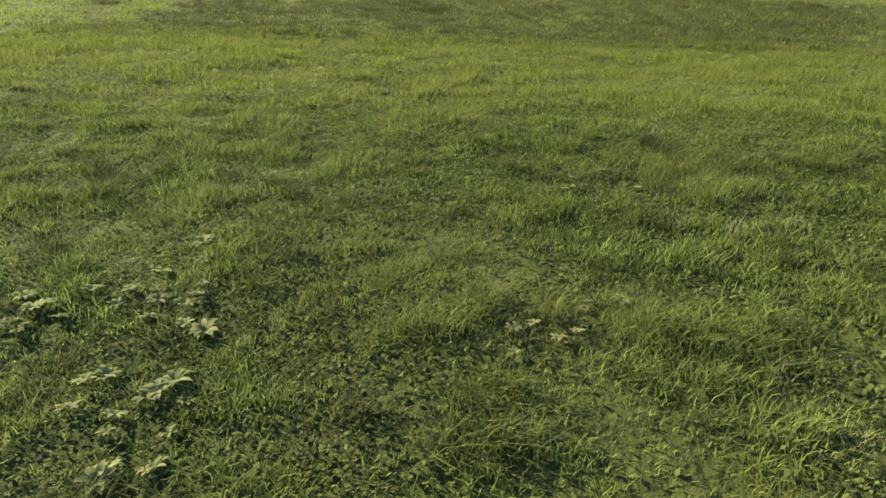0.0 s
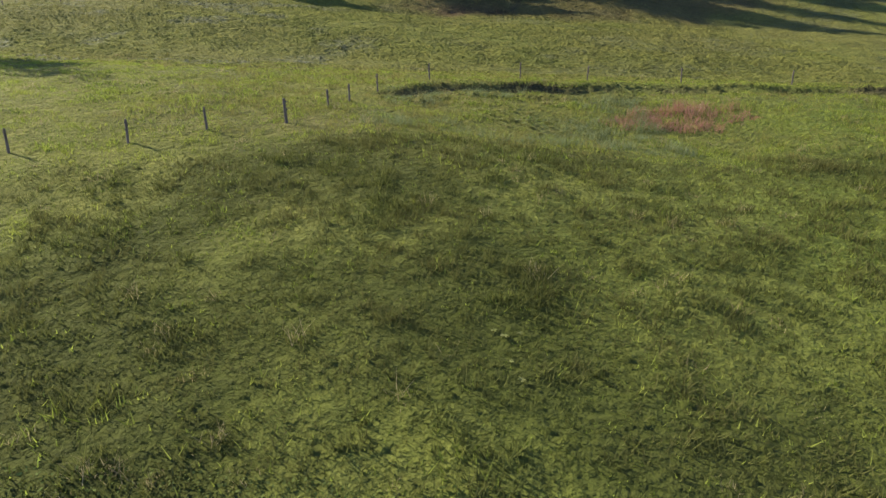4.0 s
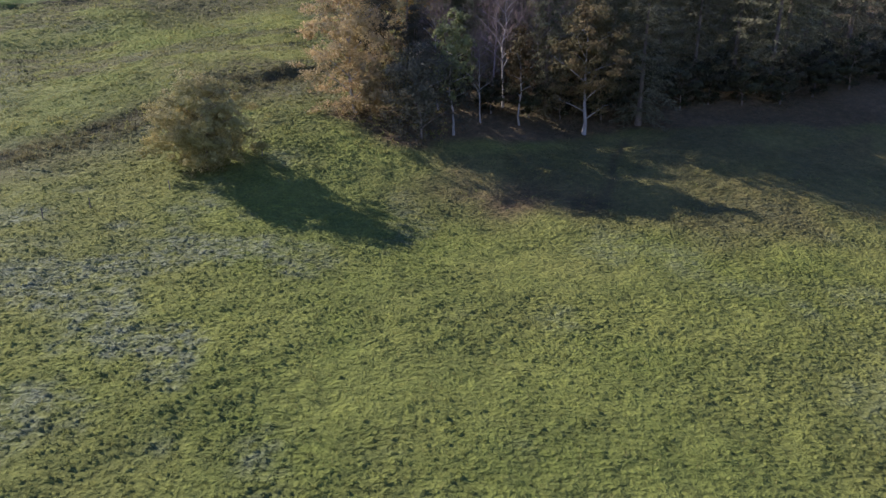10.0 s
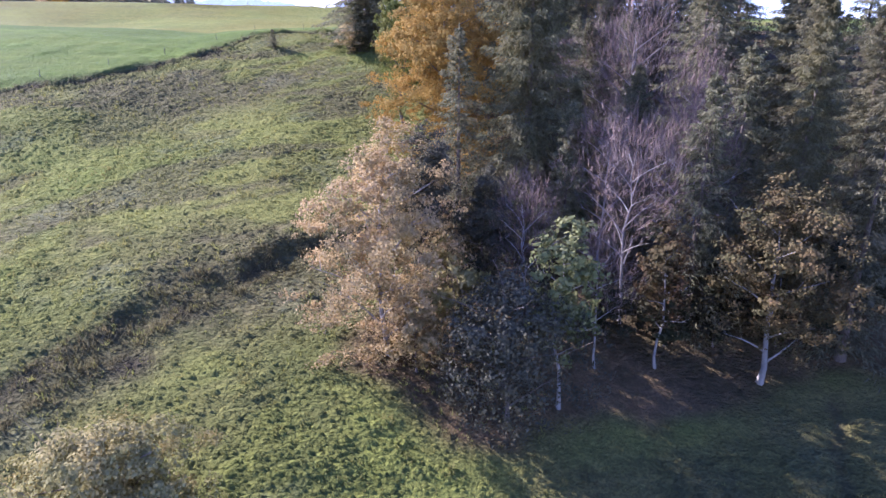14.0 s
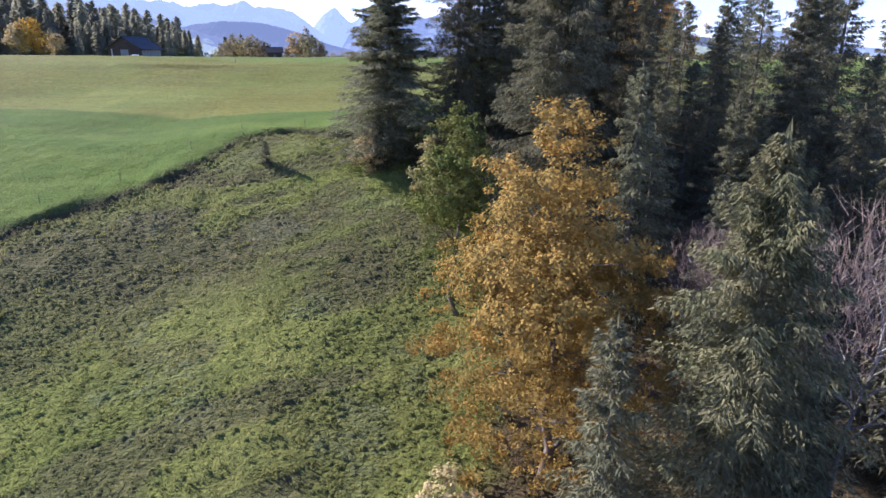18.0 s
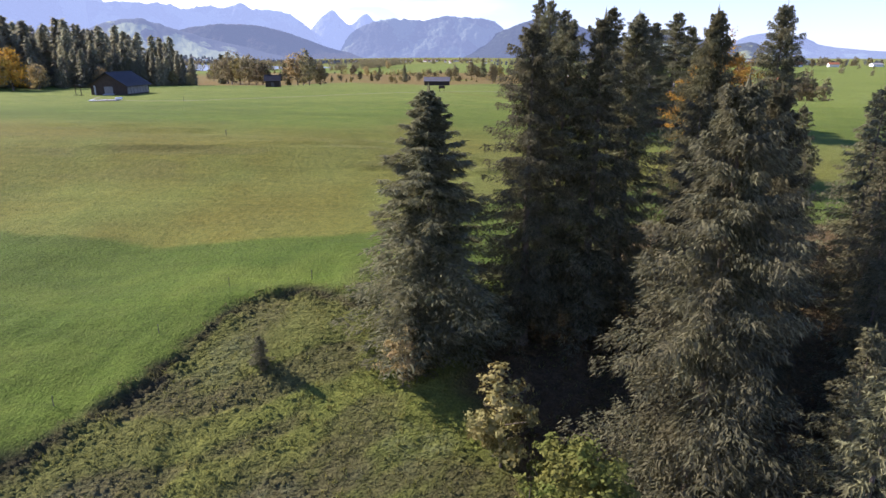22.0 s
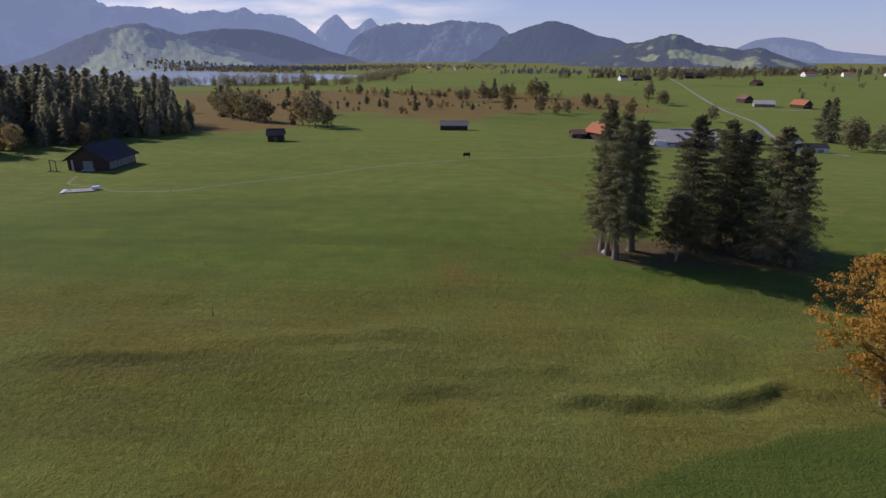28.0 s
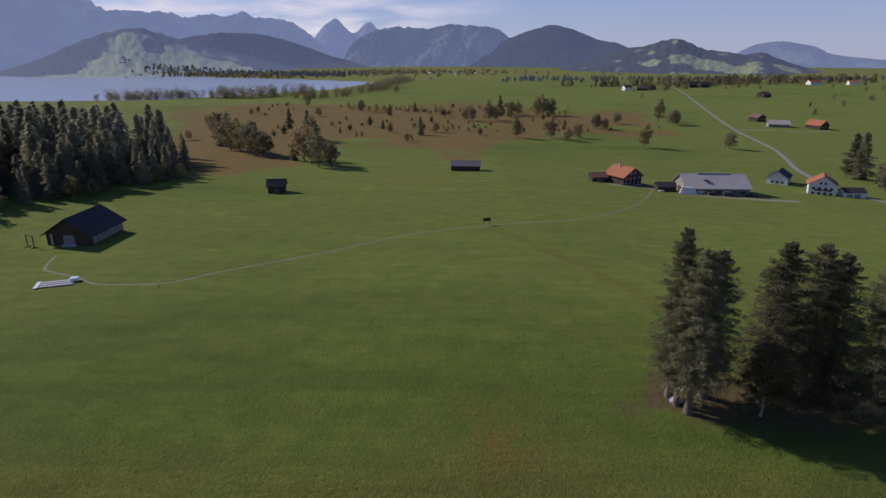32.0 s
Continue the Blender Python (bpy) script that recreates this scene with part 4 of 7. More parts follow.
SPRUCE_D = spruce_meshes(4, 30.0, 5.8, 540, 10, 0.08, 0.8, 0.64)
SPRUCE_G = spruce_meshes(8, 31.0, 7.4, 560, 11, 0.13, 0.9, 0.66, dead=14)
SPRUCE_E = spruce_meshes(5, 36.0, 5.2, 520, 10, 0.20, 1.0, 0.55, dead=16)
SPRUCE_F = spruce_meshes(6, 27.0, 6.4, 330, 4, 0.05, 0.7, spray=0.46)
YOUNG = spruce_meshes(7, 7.0, 2.3, 130, 6, 0.03, 0.2)
NEAR_WOOD = "spruces of the near wood"
SPRUCE_LABEL = "tall dark green spruce with drooping boughs in the wood"
HAIRY_LABEL = "old grey-green spruce with long hanging twigs"

for mdl, x, y, turn, size, wide, label, ma in (
    (SPRUCE_A, -20.5, 223.3, 20, 0.99, 1.7, "free-standing dark spruce at the wood's corner, boughed to the ground", M_NEEDLE),
    (SPRUCE_B, -10.2, 223.5, 80, 1.0, 1.2, "very tall slim spruce beside its twin", M_NEEDLE),
    (SPRUCE_B, -6.6, 226.0, 200, 1.0, 1.2, "very tall slim spruce beside its twin", M_NEEDLE),
    (SPRUCE_D, -3.2, 224.5, 10, 1.16, 1.2, SPRUCE_LABEL, M_NEEDLE),
    (SPRUCE_D, 1.0, 227.5, 150, 1.14, 1.2, SPRUCE_LABEL, M_NEEDLE),
    (SPRUCE_C, 0.3, 201.0, 45, 1.20, 1.2, HAIRY_LABEL, M_NEEDLE),
    (SPRUCE_C, 4.2, 159.7, 300, 1.0, 1.2, "grey-green spruce with hanging twigs at the wood's front", M_NEEDLE_GREY),
    (SPRUCE_C, 10.5, 231.0, 130, 1.08, 1.0, HAIRY_LABEL, M_NEEDLE_GREY),
    (SPRUCE_B, 22.6, 240.0, 33, 1.02, 1.0, SPRUCE_LABEL, M_NEEDLE),
    (SPRUCE_C, 9.5, 214.0, 250, 1.02, 1.05, HAIRY_LABEL, M_NEEDLE_GREY),
    (SPRUCE_D, 30.0, 206.0, 70, 1.06, 1.1, SPRUCE_LABEL, M_NEEDLE),
    (SPRUCE_A, 21.0, 196.0, 170, 0.78, 1.1, SPRUCE_LABEL, M_NEEDLE),
    (SPRUCE_B, 27.7, 150.0, 110, 0.86, 1.0, "grey-brown spruce with bare lower stem among maples", M_NEEDLE_GREY),
    (SPRUCE_A, 9.5, 162.0, 60, 0.58, 1.0, SPRUCE_LABEL, M_NEEDLE_GREY),
    (SPRUCE_A, -1.5, 150.5, 33, 0.36, 0.95, SPRUCE_LABEL, M_NEEDLE_GREY),
    (SPRUCE_D, 7.6, 154.5, 133, 0.56, 1.1, SPRUCE_LABEL, M_NEEDLE),
    (SPRUCE_D, 14.5, 157.0, 233, 0.66, 1.15, SPRUCE_LABEL, M_NEEDLE),
    (SPRUCE_F, 18.0, 147.5, 303, 0.86, 1.0, SPRUCE_LABEL, M_NEEDLE),
    (SPRUCE_F, 31.0, 144.5, 63, 0.9, 1.1, SPRUCE_LABEL, M_NEEDLE),
    (SPRUCE_D, 45.6, 163.0, 0, 0.90, 1.15, SPRUCE_LABEL, M_NEEDLE),
    (SPRUCE_D, 36.0, 155.0, 210, 0.92, 1.1, SPRUCE_LABEL, M_NEEDLE),
    (SPRUCE_A, 40.0, 177.0, 280, 1.05, 1.1, SPRUCE_LABEL, M_NEEDLE),
    (SPRUCE_F, 54.0, 156.0, 140, 1.00, 1.1, SPRUCE_LABEL, M_NEEDLE),
    (SPRUCE_F, 62.0, 163.0, 20, 1.05, 1.1, SPRUCE_LABEL, M_NEEDLE),
    (SPRUCE_F, 52.0, 172.0, 95, 1.10, 1.1, SPRUCE_LABEL, M_NEEDLE),
    (SPRUCE_F, 72.0, 168.0, 60, 1.02, 1.1, SPRUCE_LABEL, M_NEEDLE),
    (SPRUCE_F, 34.0, 190.0, 310, 1.10, 1.1, SPRUCE_LABEL, M_NEEDLE),
    (SPRUCE_F, 46.0, 190.0, 10, 1.12, 1.1, SPRUCE_LABEL, M_NEEDLE),
    (SPRUCE_F, 38.0, 216.0, 200, 1.05, 1.1, SPRUCE_LABEL, M_NEEDLE),
    (SPRUCE_F, 48.0, 228.0, 250, 1.06, 1.1, SPRUCE_LABEL, M_NEEDLE),
    (SPRUCE_F, 60.0, 196.0, 150, 1.05, 1.1, SPRUCE_LABEL, M_NEEDLE),
    (SPRUCE_F, 34.0, 236.0, 77, 0.98, 1.1, SPRUCE_LABEL, M_NEEDLE),
    (SPRUCE_F, 82.0, 172.0, 77, 1.06, 1.1, SPRUCE_LABEL, M_NEEDLE),
    (SPRUCE_F, 26.0, 172.0, 190, 1.12, 1.1, SPRUCE_LABEL, M_NEEDLE),
    (SPRUCE_F, 17.0, 224.0, 19, 0.85, 1.1, SPRUCE_LABEL, M_NEEDLE),
    (SPRUCE_F, 20.0, 212.0, 119, 0.72, 1.1, SPRUCE_LABEL, M_NEEDLE),
    (SPRUCE_F, 27.0, 222.0, 219, 0.75, 1.1, SPRUCE_LABEL, M_NEEDLE),
    (SPRUCE_F, 12.0, 201.0, 319, 0.80, 1.1, SPRUCE_LABEL, M_NEEDLE),
    (SPRUCE_F, 5.0, 219.0, 41, 1.12, 1.0, SPRUCE_LABEL, M_NEEDLE),
    (SPRUCE_F, 14.0, 242.0, 88, 1.00, 1.1, SPRUCE_LABEL, M_NEEDLE),
    (SPRUCE_F, 35.0, 165.0, 188, 1.05, 1.1, SPRUCE_LABEL, M_NEEDLE),
    (SPRUCE_F, 44.0, 205.0, 288, 1.05, 1.1, SPRUCE_LABEL, M_NEEDLE),
    (SPRUCE_F, 7.0, 192.0, 148, 0.98, 1.0, SPRUCE_LABEL, M_NEEDLE),
    (SPRUCE_F, 20.0, 182.0, 48, 0.75, 1.0, SPRUCE_LABEL, M_NEEDLE),
    (SPRUCE_F, 94.0, 176.0, 9, 1.06, 1.1, SPRUCE_LABEL, M_NEEDLE),
    (SPRUCE_F, 64.0, 180.0, 209, 1.1, 1.1, SPRUCE_LABEL, M_NEEDLE),
    (SPRUCE_F, 76.0, 184.0, 109, 1.1, 1.1, SPRUCE_LABEL, M_NEEDLE),
    (SPRUCE_F, 58.0, 212.0, 9, 1.0, 1.1, SPRUCE_LABEL, M_NEEDLE),
):
    plant_tree("spruce", mdl, x, y, turn, size, label, "spruce", NEAR_WOOD, (M_BARK, ma), 0.2, wide)

# the group of spruces on the upper field
GROUP = "spruces of the group on the field"
GROUP_H = (36.5, 32.0, 33.0, 31.5, 29.0)
for mdl, x, y, turn, size, wide, label in (
    (SPRUCE_E, 9.2, 348.6, 10, GROUP_H[0] / 36, 1.15, "tallest spruce of the field group, bare pale lower stem"),
    (SPRUCE_E, 9.8, 345.9, 100, 0.80, 1.25, "slim spruce with a bare lower stem in the field group"),
    (SPRUCE_E, 11.1, 343.1, 190, 0.95, 1.35, "tall spruce with a bare pale lower stem in the field group"),
    (SPRUCE_E, 16.4, 349.0, 260, GROUP_H[1] / 36, 1.6, "dark spruce with a bare lower stem in the field group"),
    (SPRUCE_D, 31.0, 352.0, 40, GROUP_H[2] / 30, 1.5, "dark pointed spruce standing in the field group"),
    (SPRUCE_G, 40.2, 355.0, 140, GROUP_H[3] / 31, 1.4, "brown-green spruce standing in the field group"),
    (SPRUCE_G, 45.5, 356.5, 240, GROUP_H[4] / 31, 1.3, "brown-green spruce standing in the field group"),
    (SPRUCE_G, 47.5, 344.2, 77, 1.02, 1.4, "broad grey-green spruce with a short pale stem in the field group"),
    (SPRUCE_G, 50.4, 340.3, 177, 0.90, 1.1, "broad dark spruce with a short pale stem in the field group"),
):
    plant_tree("spruce", mdl, x, y, turn, size, label, "spruce", GROUP, (M_BARK, M_NEEDLE), 0.2, 1.1 * wide)

plant_tree("young_spruce", YOUNG, -38.3, 218.8, 0, 0.48, "small young spruce alone on the grassy slope", "spruce", "", (M_BARK, M_NEEDLE), 0.05, 1.5)
plant_tree("young_spruce", YOUNG, -21.6, 218.2, 50, 1.15, "young yellow-green spruce in front of the tall one", "spruce", "", (M_BARK, M_NEEDLE_GREY), 0.05, 1.1)

# broad-leaved trees at the wood's edge
BEECH = broadleaf(21, 28.5, 9.4, 1900, 36, 0.21, 0.02, 0.68, 0.42, 12, 10, 0.62, 1.0, boughs=190, layer=0.20)
ORANGE_TREE = broadleaf(20, 25.5, 11.0, 1200, 26, 0.30, 0.02, 0.85, 0.45, 12, 12, 0.6, 1.25, boughs=220, layer=0.17)
TANTREE = broadleaf(22, 19.5, 6.9, 1100, 28, 0.20, 0.02, 0.6, 0.25, 16, 14, 0.6, 0.9, 5, boughs=140, layer=0.19)
WILLOW = broadleaf(23, 13.5, 6.2, 520, 28, 0.22, 0.0, 0.95, 0.18, 12, 8, 0.55, 0.6)
MAPLE = broadleaf(24, 19.0, 6.4, 760, 24, 0.22, 0.1, 0.65, 0.26, 10, 8, 0.55, boughs=90, layer=0.22)
SLIM = broadleaf(25, 17.0, 3.2, 130, 22, 0.36, 0.25, 0.7, 0.16, 8, 6, 0.4)
GREENTREE = broadleaf(26, 24.0, 5.6, 760, 24, 0.26, 0.06, 0.65, 0.24, 10, 9, 0.55, boughs=110, layer=0.24)
HAWTHORN = broadleaf(27, 10.2, 6.1, 1300, 36, 0.19, -0.08, 0.56, 0.16, 14, 16, 0.62, 0.3, boughs=120, layer=0.24)
SHRUB = broadleaf(28, 7.5, 3.0, 150, 22, 0.26, 0.04, 0.5, 0.1, 8, 7, 0.5, boughs=24, layer=0.3)
BARE = bare_tree(29, 23.0, 6.0)
BARE_S = bare_tree(30, 19.0, 3.6, 12, 420)

plant_tree("beech", BEECH, -4.5, 171.0, 0, 1.0, "tall beech in golden orange autumn leaf", "beech", "", (M_BARK, M_GOLD), 0.2)
plant_tree("birch", TANTREE, -8.8, 141.2, 0, 1.0, "birch in tan and orange leaf at the wood's edge", "birch", "", (M_PALEBARK, M_TAN), 0.2)
plant_tree("willow", WILLOW, 0.6, 135.5, 0, 1.0, "grey-green willow bush at the wood's edge", "willow", "", (M_BARK, M_GREYLEAF), 0.2)
plant_tree("ash_tree", SLIM, 4.8, 137.0, 0, 1.0, "slim tree with pale green leaves at the wood's edge", "tree", "", (M_PALEBARK, M_PALELEAF), 0.2)
plant_tree("maple", MAPLE, 22.9, 142.1, 0, 1.0, "maple with brown-orange leaves and a pale trunk", "maple", "", (M_PALEBARK, M_BROWN), 0.2)
plant_tree("young_maple", SLIM, 14.0, 142.5, 120, 0.85, "slim young maple with rusty leaves", "maple", "", (M_PALEBARK, M_BROWN), 0.2)
plant_tree("bare_tree", BARE_S, 11.8, 147.0, 10, 1.08, "leafless grey tree in the wood's edge", "tree", "bare trees", (M_PALEBARK, M_TWIG), 0.2)
plant_tree("bare_tree", BARE_S, 19.5, 152.0, 140, 1.12, "leafless grey tree in the wood's edge", "tree", "bare trees", (M_PALEBARK, M_TWIG), 0.2)
plant_tree("bare_tree", BARE_S, 10.5, 152.5, 250, 1.0, "leafless grey tree in the wood's edge", "tree", "bare trees", (M_PALEBARK, M_TWIG), 0.2)
# two alders added to keep the sun off the strip before the wood
plant_tree("alder", GREENTREE, -6.2, 147.6, 30, 0.74, "thin brown-grey alder behind the birch, added to cast shade", "tree", "", (M_BARK, M_GREYLEAF), 0.2)
plant_tree("alder", GREENTREE, -0.5, 146.5, 130, 0.62, "thin brown-grey alder beside the spruce, added to cast shade", "tree", "", (M_BARK, M_GREYLEAF), 0.2)
for x, y, turn, size in ((2.5, 144.0, 170, 0.85), (8.5, 141.5, 80, 0.72), (16.5, 149.5, 200, 1.1), (21.5, 160.0, 310, 1.15)):
    plant_tree("bare_tree", BARE_S, x, y, turn, size, "leafless grey tree among the spruces", "tree", "bare trees", (M_PALEBARK, M_TWIG), 0.2)
# shrubs added to deepen the dark at the wood's front
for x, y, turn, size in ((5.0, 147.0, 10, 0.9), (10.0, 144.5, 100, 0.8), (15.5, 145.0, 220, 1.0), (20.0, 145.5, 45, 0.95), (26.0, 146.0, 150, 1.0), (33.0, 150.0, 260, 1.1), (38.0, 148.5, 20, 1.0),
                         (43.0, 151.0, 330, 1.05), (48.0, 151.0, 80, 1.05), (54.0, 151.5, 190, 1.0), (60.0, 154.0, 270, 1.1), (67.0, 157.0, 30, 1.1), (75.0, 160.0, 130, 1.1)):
    plant_tree("shrub", SHRUB, x, y, turn, size, "undergrowth shrub with leaves painted dark as the wood's shade", "shrub", "undergrowth shrubs", (M_BARK, M_SHADE), 0.1, 1.15)
for x, y, turn, size in ((41.0, 153.0, 0, 0.85), (49.0, 158.0, 70, 0.95), (24.0, 154.5, 210, 0.85), (58.0, 161.0, 120, 1.0), (67.0, 172.0, 250, 1.05), (12.0, 170.0, 30, 0.8), (30.0, 180.0, 330, 1.05), (-3.0, 160.0, 160, 0.8), (88.0, 180.0, 60, 1.05)):
    plant_tree("spruce", SPRUCE_F, x, y, turn, size, SPRUCE_LABEL, "spruce", NEAR_WOOD, (M_BARK, M_NEEDLE), 0.2, 1.1)
plant_tree("bare_tree", BARE, 16.4, 168.2, 0, 1.12, "broad leafless tree with pinkish-grey twigs", "tree", "bare trees", (M_PALEBARK, M_TWIG), 0.2)
for x, y, turn, size in ((30, 228, 10, 0.8), (37, 203, 50, 0.9), (42, 241, 90, 0.9), (52, 238, 130, 0.95), (50, 219, 170, 0.95), (57, 204, 210, 1.0), (24, 233, 250, 0.75), (32, 249, 290, 0.8),
                         (45, 253, 330, 0.85), (28, 190, 20, 0.9), (55, 250, 60, 0.95), (14, 186, 100, 0.7), (22, 203, 140, 0.7)):
    plant_tree("spruce", SPRUCE_F, x, y, turn, size, SPRUCE_LABEL, "spruce", NEAR_WOOD, (M_BARK, M_NEEDLE), 0.2, 1.1)
plant_tree("bare_tree", BARE, 11.0, 180.0, 90, 0.8, "broad leafless tree inside the wood", "tree", "bare trees", (M_PALEBARK, M_TWIG), 0.2)
plant_tree("green_tree", GREENTREE, -11.0, 190.5, 0, 0.98, "broad-leaved tree with green and yellowing leaves", "tree", "", (M_BARK, M_GREENLEAF), 0.2)
plant_tree("orange_tree", ORANGE_TREE, 38.4, 289.0, 140, 1.08, "broad tree in orange-gold leaf behind the spruces", "tree", "", (M_BARK, M_ORANGE), 0.2)
plant_tree("hawthorn_bush", HAWTHORN, -22.6, 122.6, 0, 1.0, "large round bush in yellow-brown leaf alone on the slope", "bush", "", (M_BARK, M_BUSH), 0.1)
plant_tree("meadow_tree", MAPLE, -37.0, 52.6, 60, 0.93, "tree with brown leaves beside the near meadow", "tree", "", (M_BARK, M_BROWN), 0.1)
plant_tree("small_tree", MAPLE, 25.1, 342.6, 0, 0.92, "small reddish broad-leaved tree in the field group's shade", "tree", "", (M_PALEBARK, M_BROWN), 0.1)
for x, y, turn, size, ma, label in ((-23.2, 216.8, 0, 0.85, M_TAN, "shrub with pale brown leaves by the corner spruce"),
                                    (-13.8, 208.2, 90, 1.30, M_BUSH, "round shrub with yellow-green leaves at the wood's edge"),
                                    (-9.5, 203.5, 200, 1.15, M_GREENLEAF, "green shrub at the wood's edge"),
                                    (-12.5, 163.0, 40, 1.0, M_TAN, "brown-leaved shrub under the golden beech"),
                                    (-6.0, 154.0, 300, 1.2, M_TAN, "thin brown shrub under the spruce"),
                                    (-6.5, 139.5, 20, 1.0, M_TAN, "brown-leaved shrub beside the birch"),
                                    (-3.5, 142.5, 120, 1.25, M_BUSH, "olive-brown shrub beside the birch")):
    plant_tree("shrub", SHRUB, x, y, turn, size, label, "shrub", "shrubs at the wood's edge", (M_BARK, ma), 0.1)


# ---------------------------------------------------------------- buildings
def window(house, x, y, z, w, h, axis, frame_mat, n=1):
    """A window set into a wall; axis is the way that it faces, 'x', '-x', 'y' or '-y'."""
    turn = {"y": 180, "-y": 0, "x": 90, "-x": -90}[axis]
    bm = bmesh.new()
    for x0, x1, z0, z1 in ((-w / 2 - 0.1, w / 2 + 0.1, h / 2, h / 2 + 0.1), (-w / 2 - 0.1, w / 2 + 0.1, -h / 2 - 0.1, -h / 2),
                           (-w / 2 - 0.1, -w / 2, -h / 2, h / 2), (w / 2, w / 2 + 0.1, -h / 2, h / 2), (-0.03, 0.03, -h / 2, h / 2)):
        b = box(x0, x1, -0.07, 0.05, z0, z1)
        me = bpy.data.meshes.new("tmp")
        b.to_mesh(me)
        b.free()
        bm.from_mesh(me)
        bpy.data.meshes.remove(me)
    win = part("window", bm, frame_mat, house)
    win.matrix_basis = pose(x, y, z, 0, 0, turn)
    part("pane", box(-w / 2, w / 2, -0.02, 0.01, -h / 2, h / 2), M_GLASS, win)
    return win


def gable_house(name, x, y, turn, length, width, eave, ridge, wall_mat, roof_mat, label, category, over=0.6, base=None, group="", thick=0.22, sink=1.2, gable_mat=None):
    """A house whose ridge runs along its own x: body, two roof slopes and, if wanted, a plinth."""
    z = min(land1(x + dx, y + dy) for dx in (-width / 2, width / 2) for dy in (-width / 2, width / 2))
    h = thing(name, pose(x, y, z + 0.1, 0, 0, turn), label, category, group)
    prof = [(-width / 2, -sink), (width / 2, -sink), (width / 2, eave), (0, ridge - 0.05), (-width / 2, eave)]
    bm = prism(prof, -length / 2, length / 2)
    bmesh.ops.rotate(bm, verts=bm.verts, matrix=Matrix.Rotation(radians(90), 3, "Z"))
    part("body", bm, wall_mat, h)
    rise = (ridge - eave) / (width / 2)
    for s in (-1, 1):
        lo = eave - over * rise
        prof = [(0, ridge), (s * (width / 2 + over), lo), (s * (width / 2 + over), lo + thick), (0, ridge + thick)]
        bm = prism(prof, -length / 2 - over, length / 2 + over)
        bmesh.ops.rotate(bm, verts=bm.verts, matrix=Matrix.Rotation(radians(90), 3, "Z"))
        part("roof_slope", bm, roof_mat, h)
    part("ridge_cap", _turned(prism([(-0.18, ridge + thick - 0.06), (0.18, ridge + thick - 0.06), (0.0, ridge + thick + 0.1)], -length / 2 - over, length / 2 + over)), roof_mat, h)
    if base:
        part("plinth", box(-length / 2 - 0.06, length / 2 + 0.06, -width / 2 - 0.06, width / 2 + 0.06, -sink, 0.7), base, h)
    return h


def _turned(bm):
    bmesh.ops.rotate(bm, verts=bm.verts, matrix=Matrix.Rotation(radians(90), 3, "Z"))
    return bm


def chimney(house, x, y, z0, z1):
    part("chimney", box(x - 0.35, x + 0.35, y - 0.3, y + 0.3, z0, z1, 0.03), M_STONE, house)
    part("chimney_cap", box(x - 0.45, x + 0.45, y - 0.4, y + 0.4, z1 + 0.01, z1 + 0.14, 0.02), M_DARK, house)


# large hay barn beside the wood
barn = gable_house("hay_barn", -171.0, 458.6, 88, 20.5, 16.6, 4.6, 9.9, M_DARKWOOD, M_DARKROOF, "large dark wooden hay barn with a black gable roof", "barn", 1.4)
part("side_wall", box(-9.8, 9.9, -8.44, -8.31, 0.5, 3.6), M_GREYWOOD, barn, "weathered grey boards along the long side")
part("gate", box(-10.37, -10.27, -2.0, 2.0, 0.2, 3.8), M_GREYWOOD, barn, "pale board gate in the gable")
part("door_post", box(-10.45, -10.27, 6.0, 6.7, 0.0, 4.2), M_STONE, barn, "pale post at the corner")
part("loading_ramp", prism([(-15.0, -1.0), (-10.4, -1.0), (-10.4, 0.6)], -2.5, 2.5), M_STONE, barn)
for k in range(8):
    part("batten", box(-9.6 + 2.75 * k - 0.06, -9.6 + 2.75 * k + 0.06, -8.52, -8.45, 0.5, 3.6), M_DARKWOOD, barn)

hut = gable_house("hay_hut", -121.6, 543.5, 8, 8.4, 6.0, 4.0, 6.6, M_DARKWOOD, M_DARKROOF, "small dark wooden hay hut on the meadow", "hut", 0.8)
part("door", box(-0.9, 0.9, -3.1, -3.01, 0.2, 2.6), M_WOOD, hut, "board door")
part("loft_hatch", box(4.21, 4.3, -0.6, 0.6, 3.0, 4.4), M_WOOD, hut)

shed = gable_house("field_shed", -23.0, 624.5, -4, 18.0, 7.5, 3.6, 6.0, M_DARKWOOD, M_SLATE, "long dark wooden field shed with a slate-grey roof", "shed", 0.6)
for k in range(4):
    part("bay_door", box(-8 + 4.2 * k, -4.6 + 4.2 * k, -3.86, -3.76, 0.1, 2.9), M_DARKWOOD, shed)

farm = gable_house("farmhouse", 70.5, 599.5, 118, 15.0, 14.0, 6.4, 11.0, M_DARKWOOD, M_REDROOF, "dark timber farmhouse with a red tiled gable roof", "house", 1.2, M_PLASTER)
for zz, row in ((2.0, (-4.6, -1.6, 1.6, 4.6)), (4.9, (-4.6, -1.6, 1.6, 4.6)), (7.9, (-1.5, 1.5))):
    for yy in row:
        window(farm, -7.55, yy, zz, 1.1, 1.4, "-x", M_PLASTER)
for zz in (2.0, 4.9):
    for xx in (-5, -1.5, 2, 5.5):
        window(farm, xx, -7.05, zz, 1.1, 1.3, "-y", M_PLASTER)
part("door", box(3.4, 4.5, 7.02, 7.1, 0.1, 2.3), M_WOOD, farm)
chimney(farm, 2.5, 1.2, 9.6, 12.6)
annex = gable_house("farm_shed", 56.0, 602.0, 4, 9.0, 7.0, 3.4, 5.4, M_DARKWOOD, M_BROWNROOF, "low timber shed with a brown roof beside the farmhouse", "shed", 0.6)
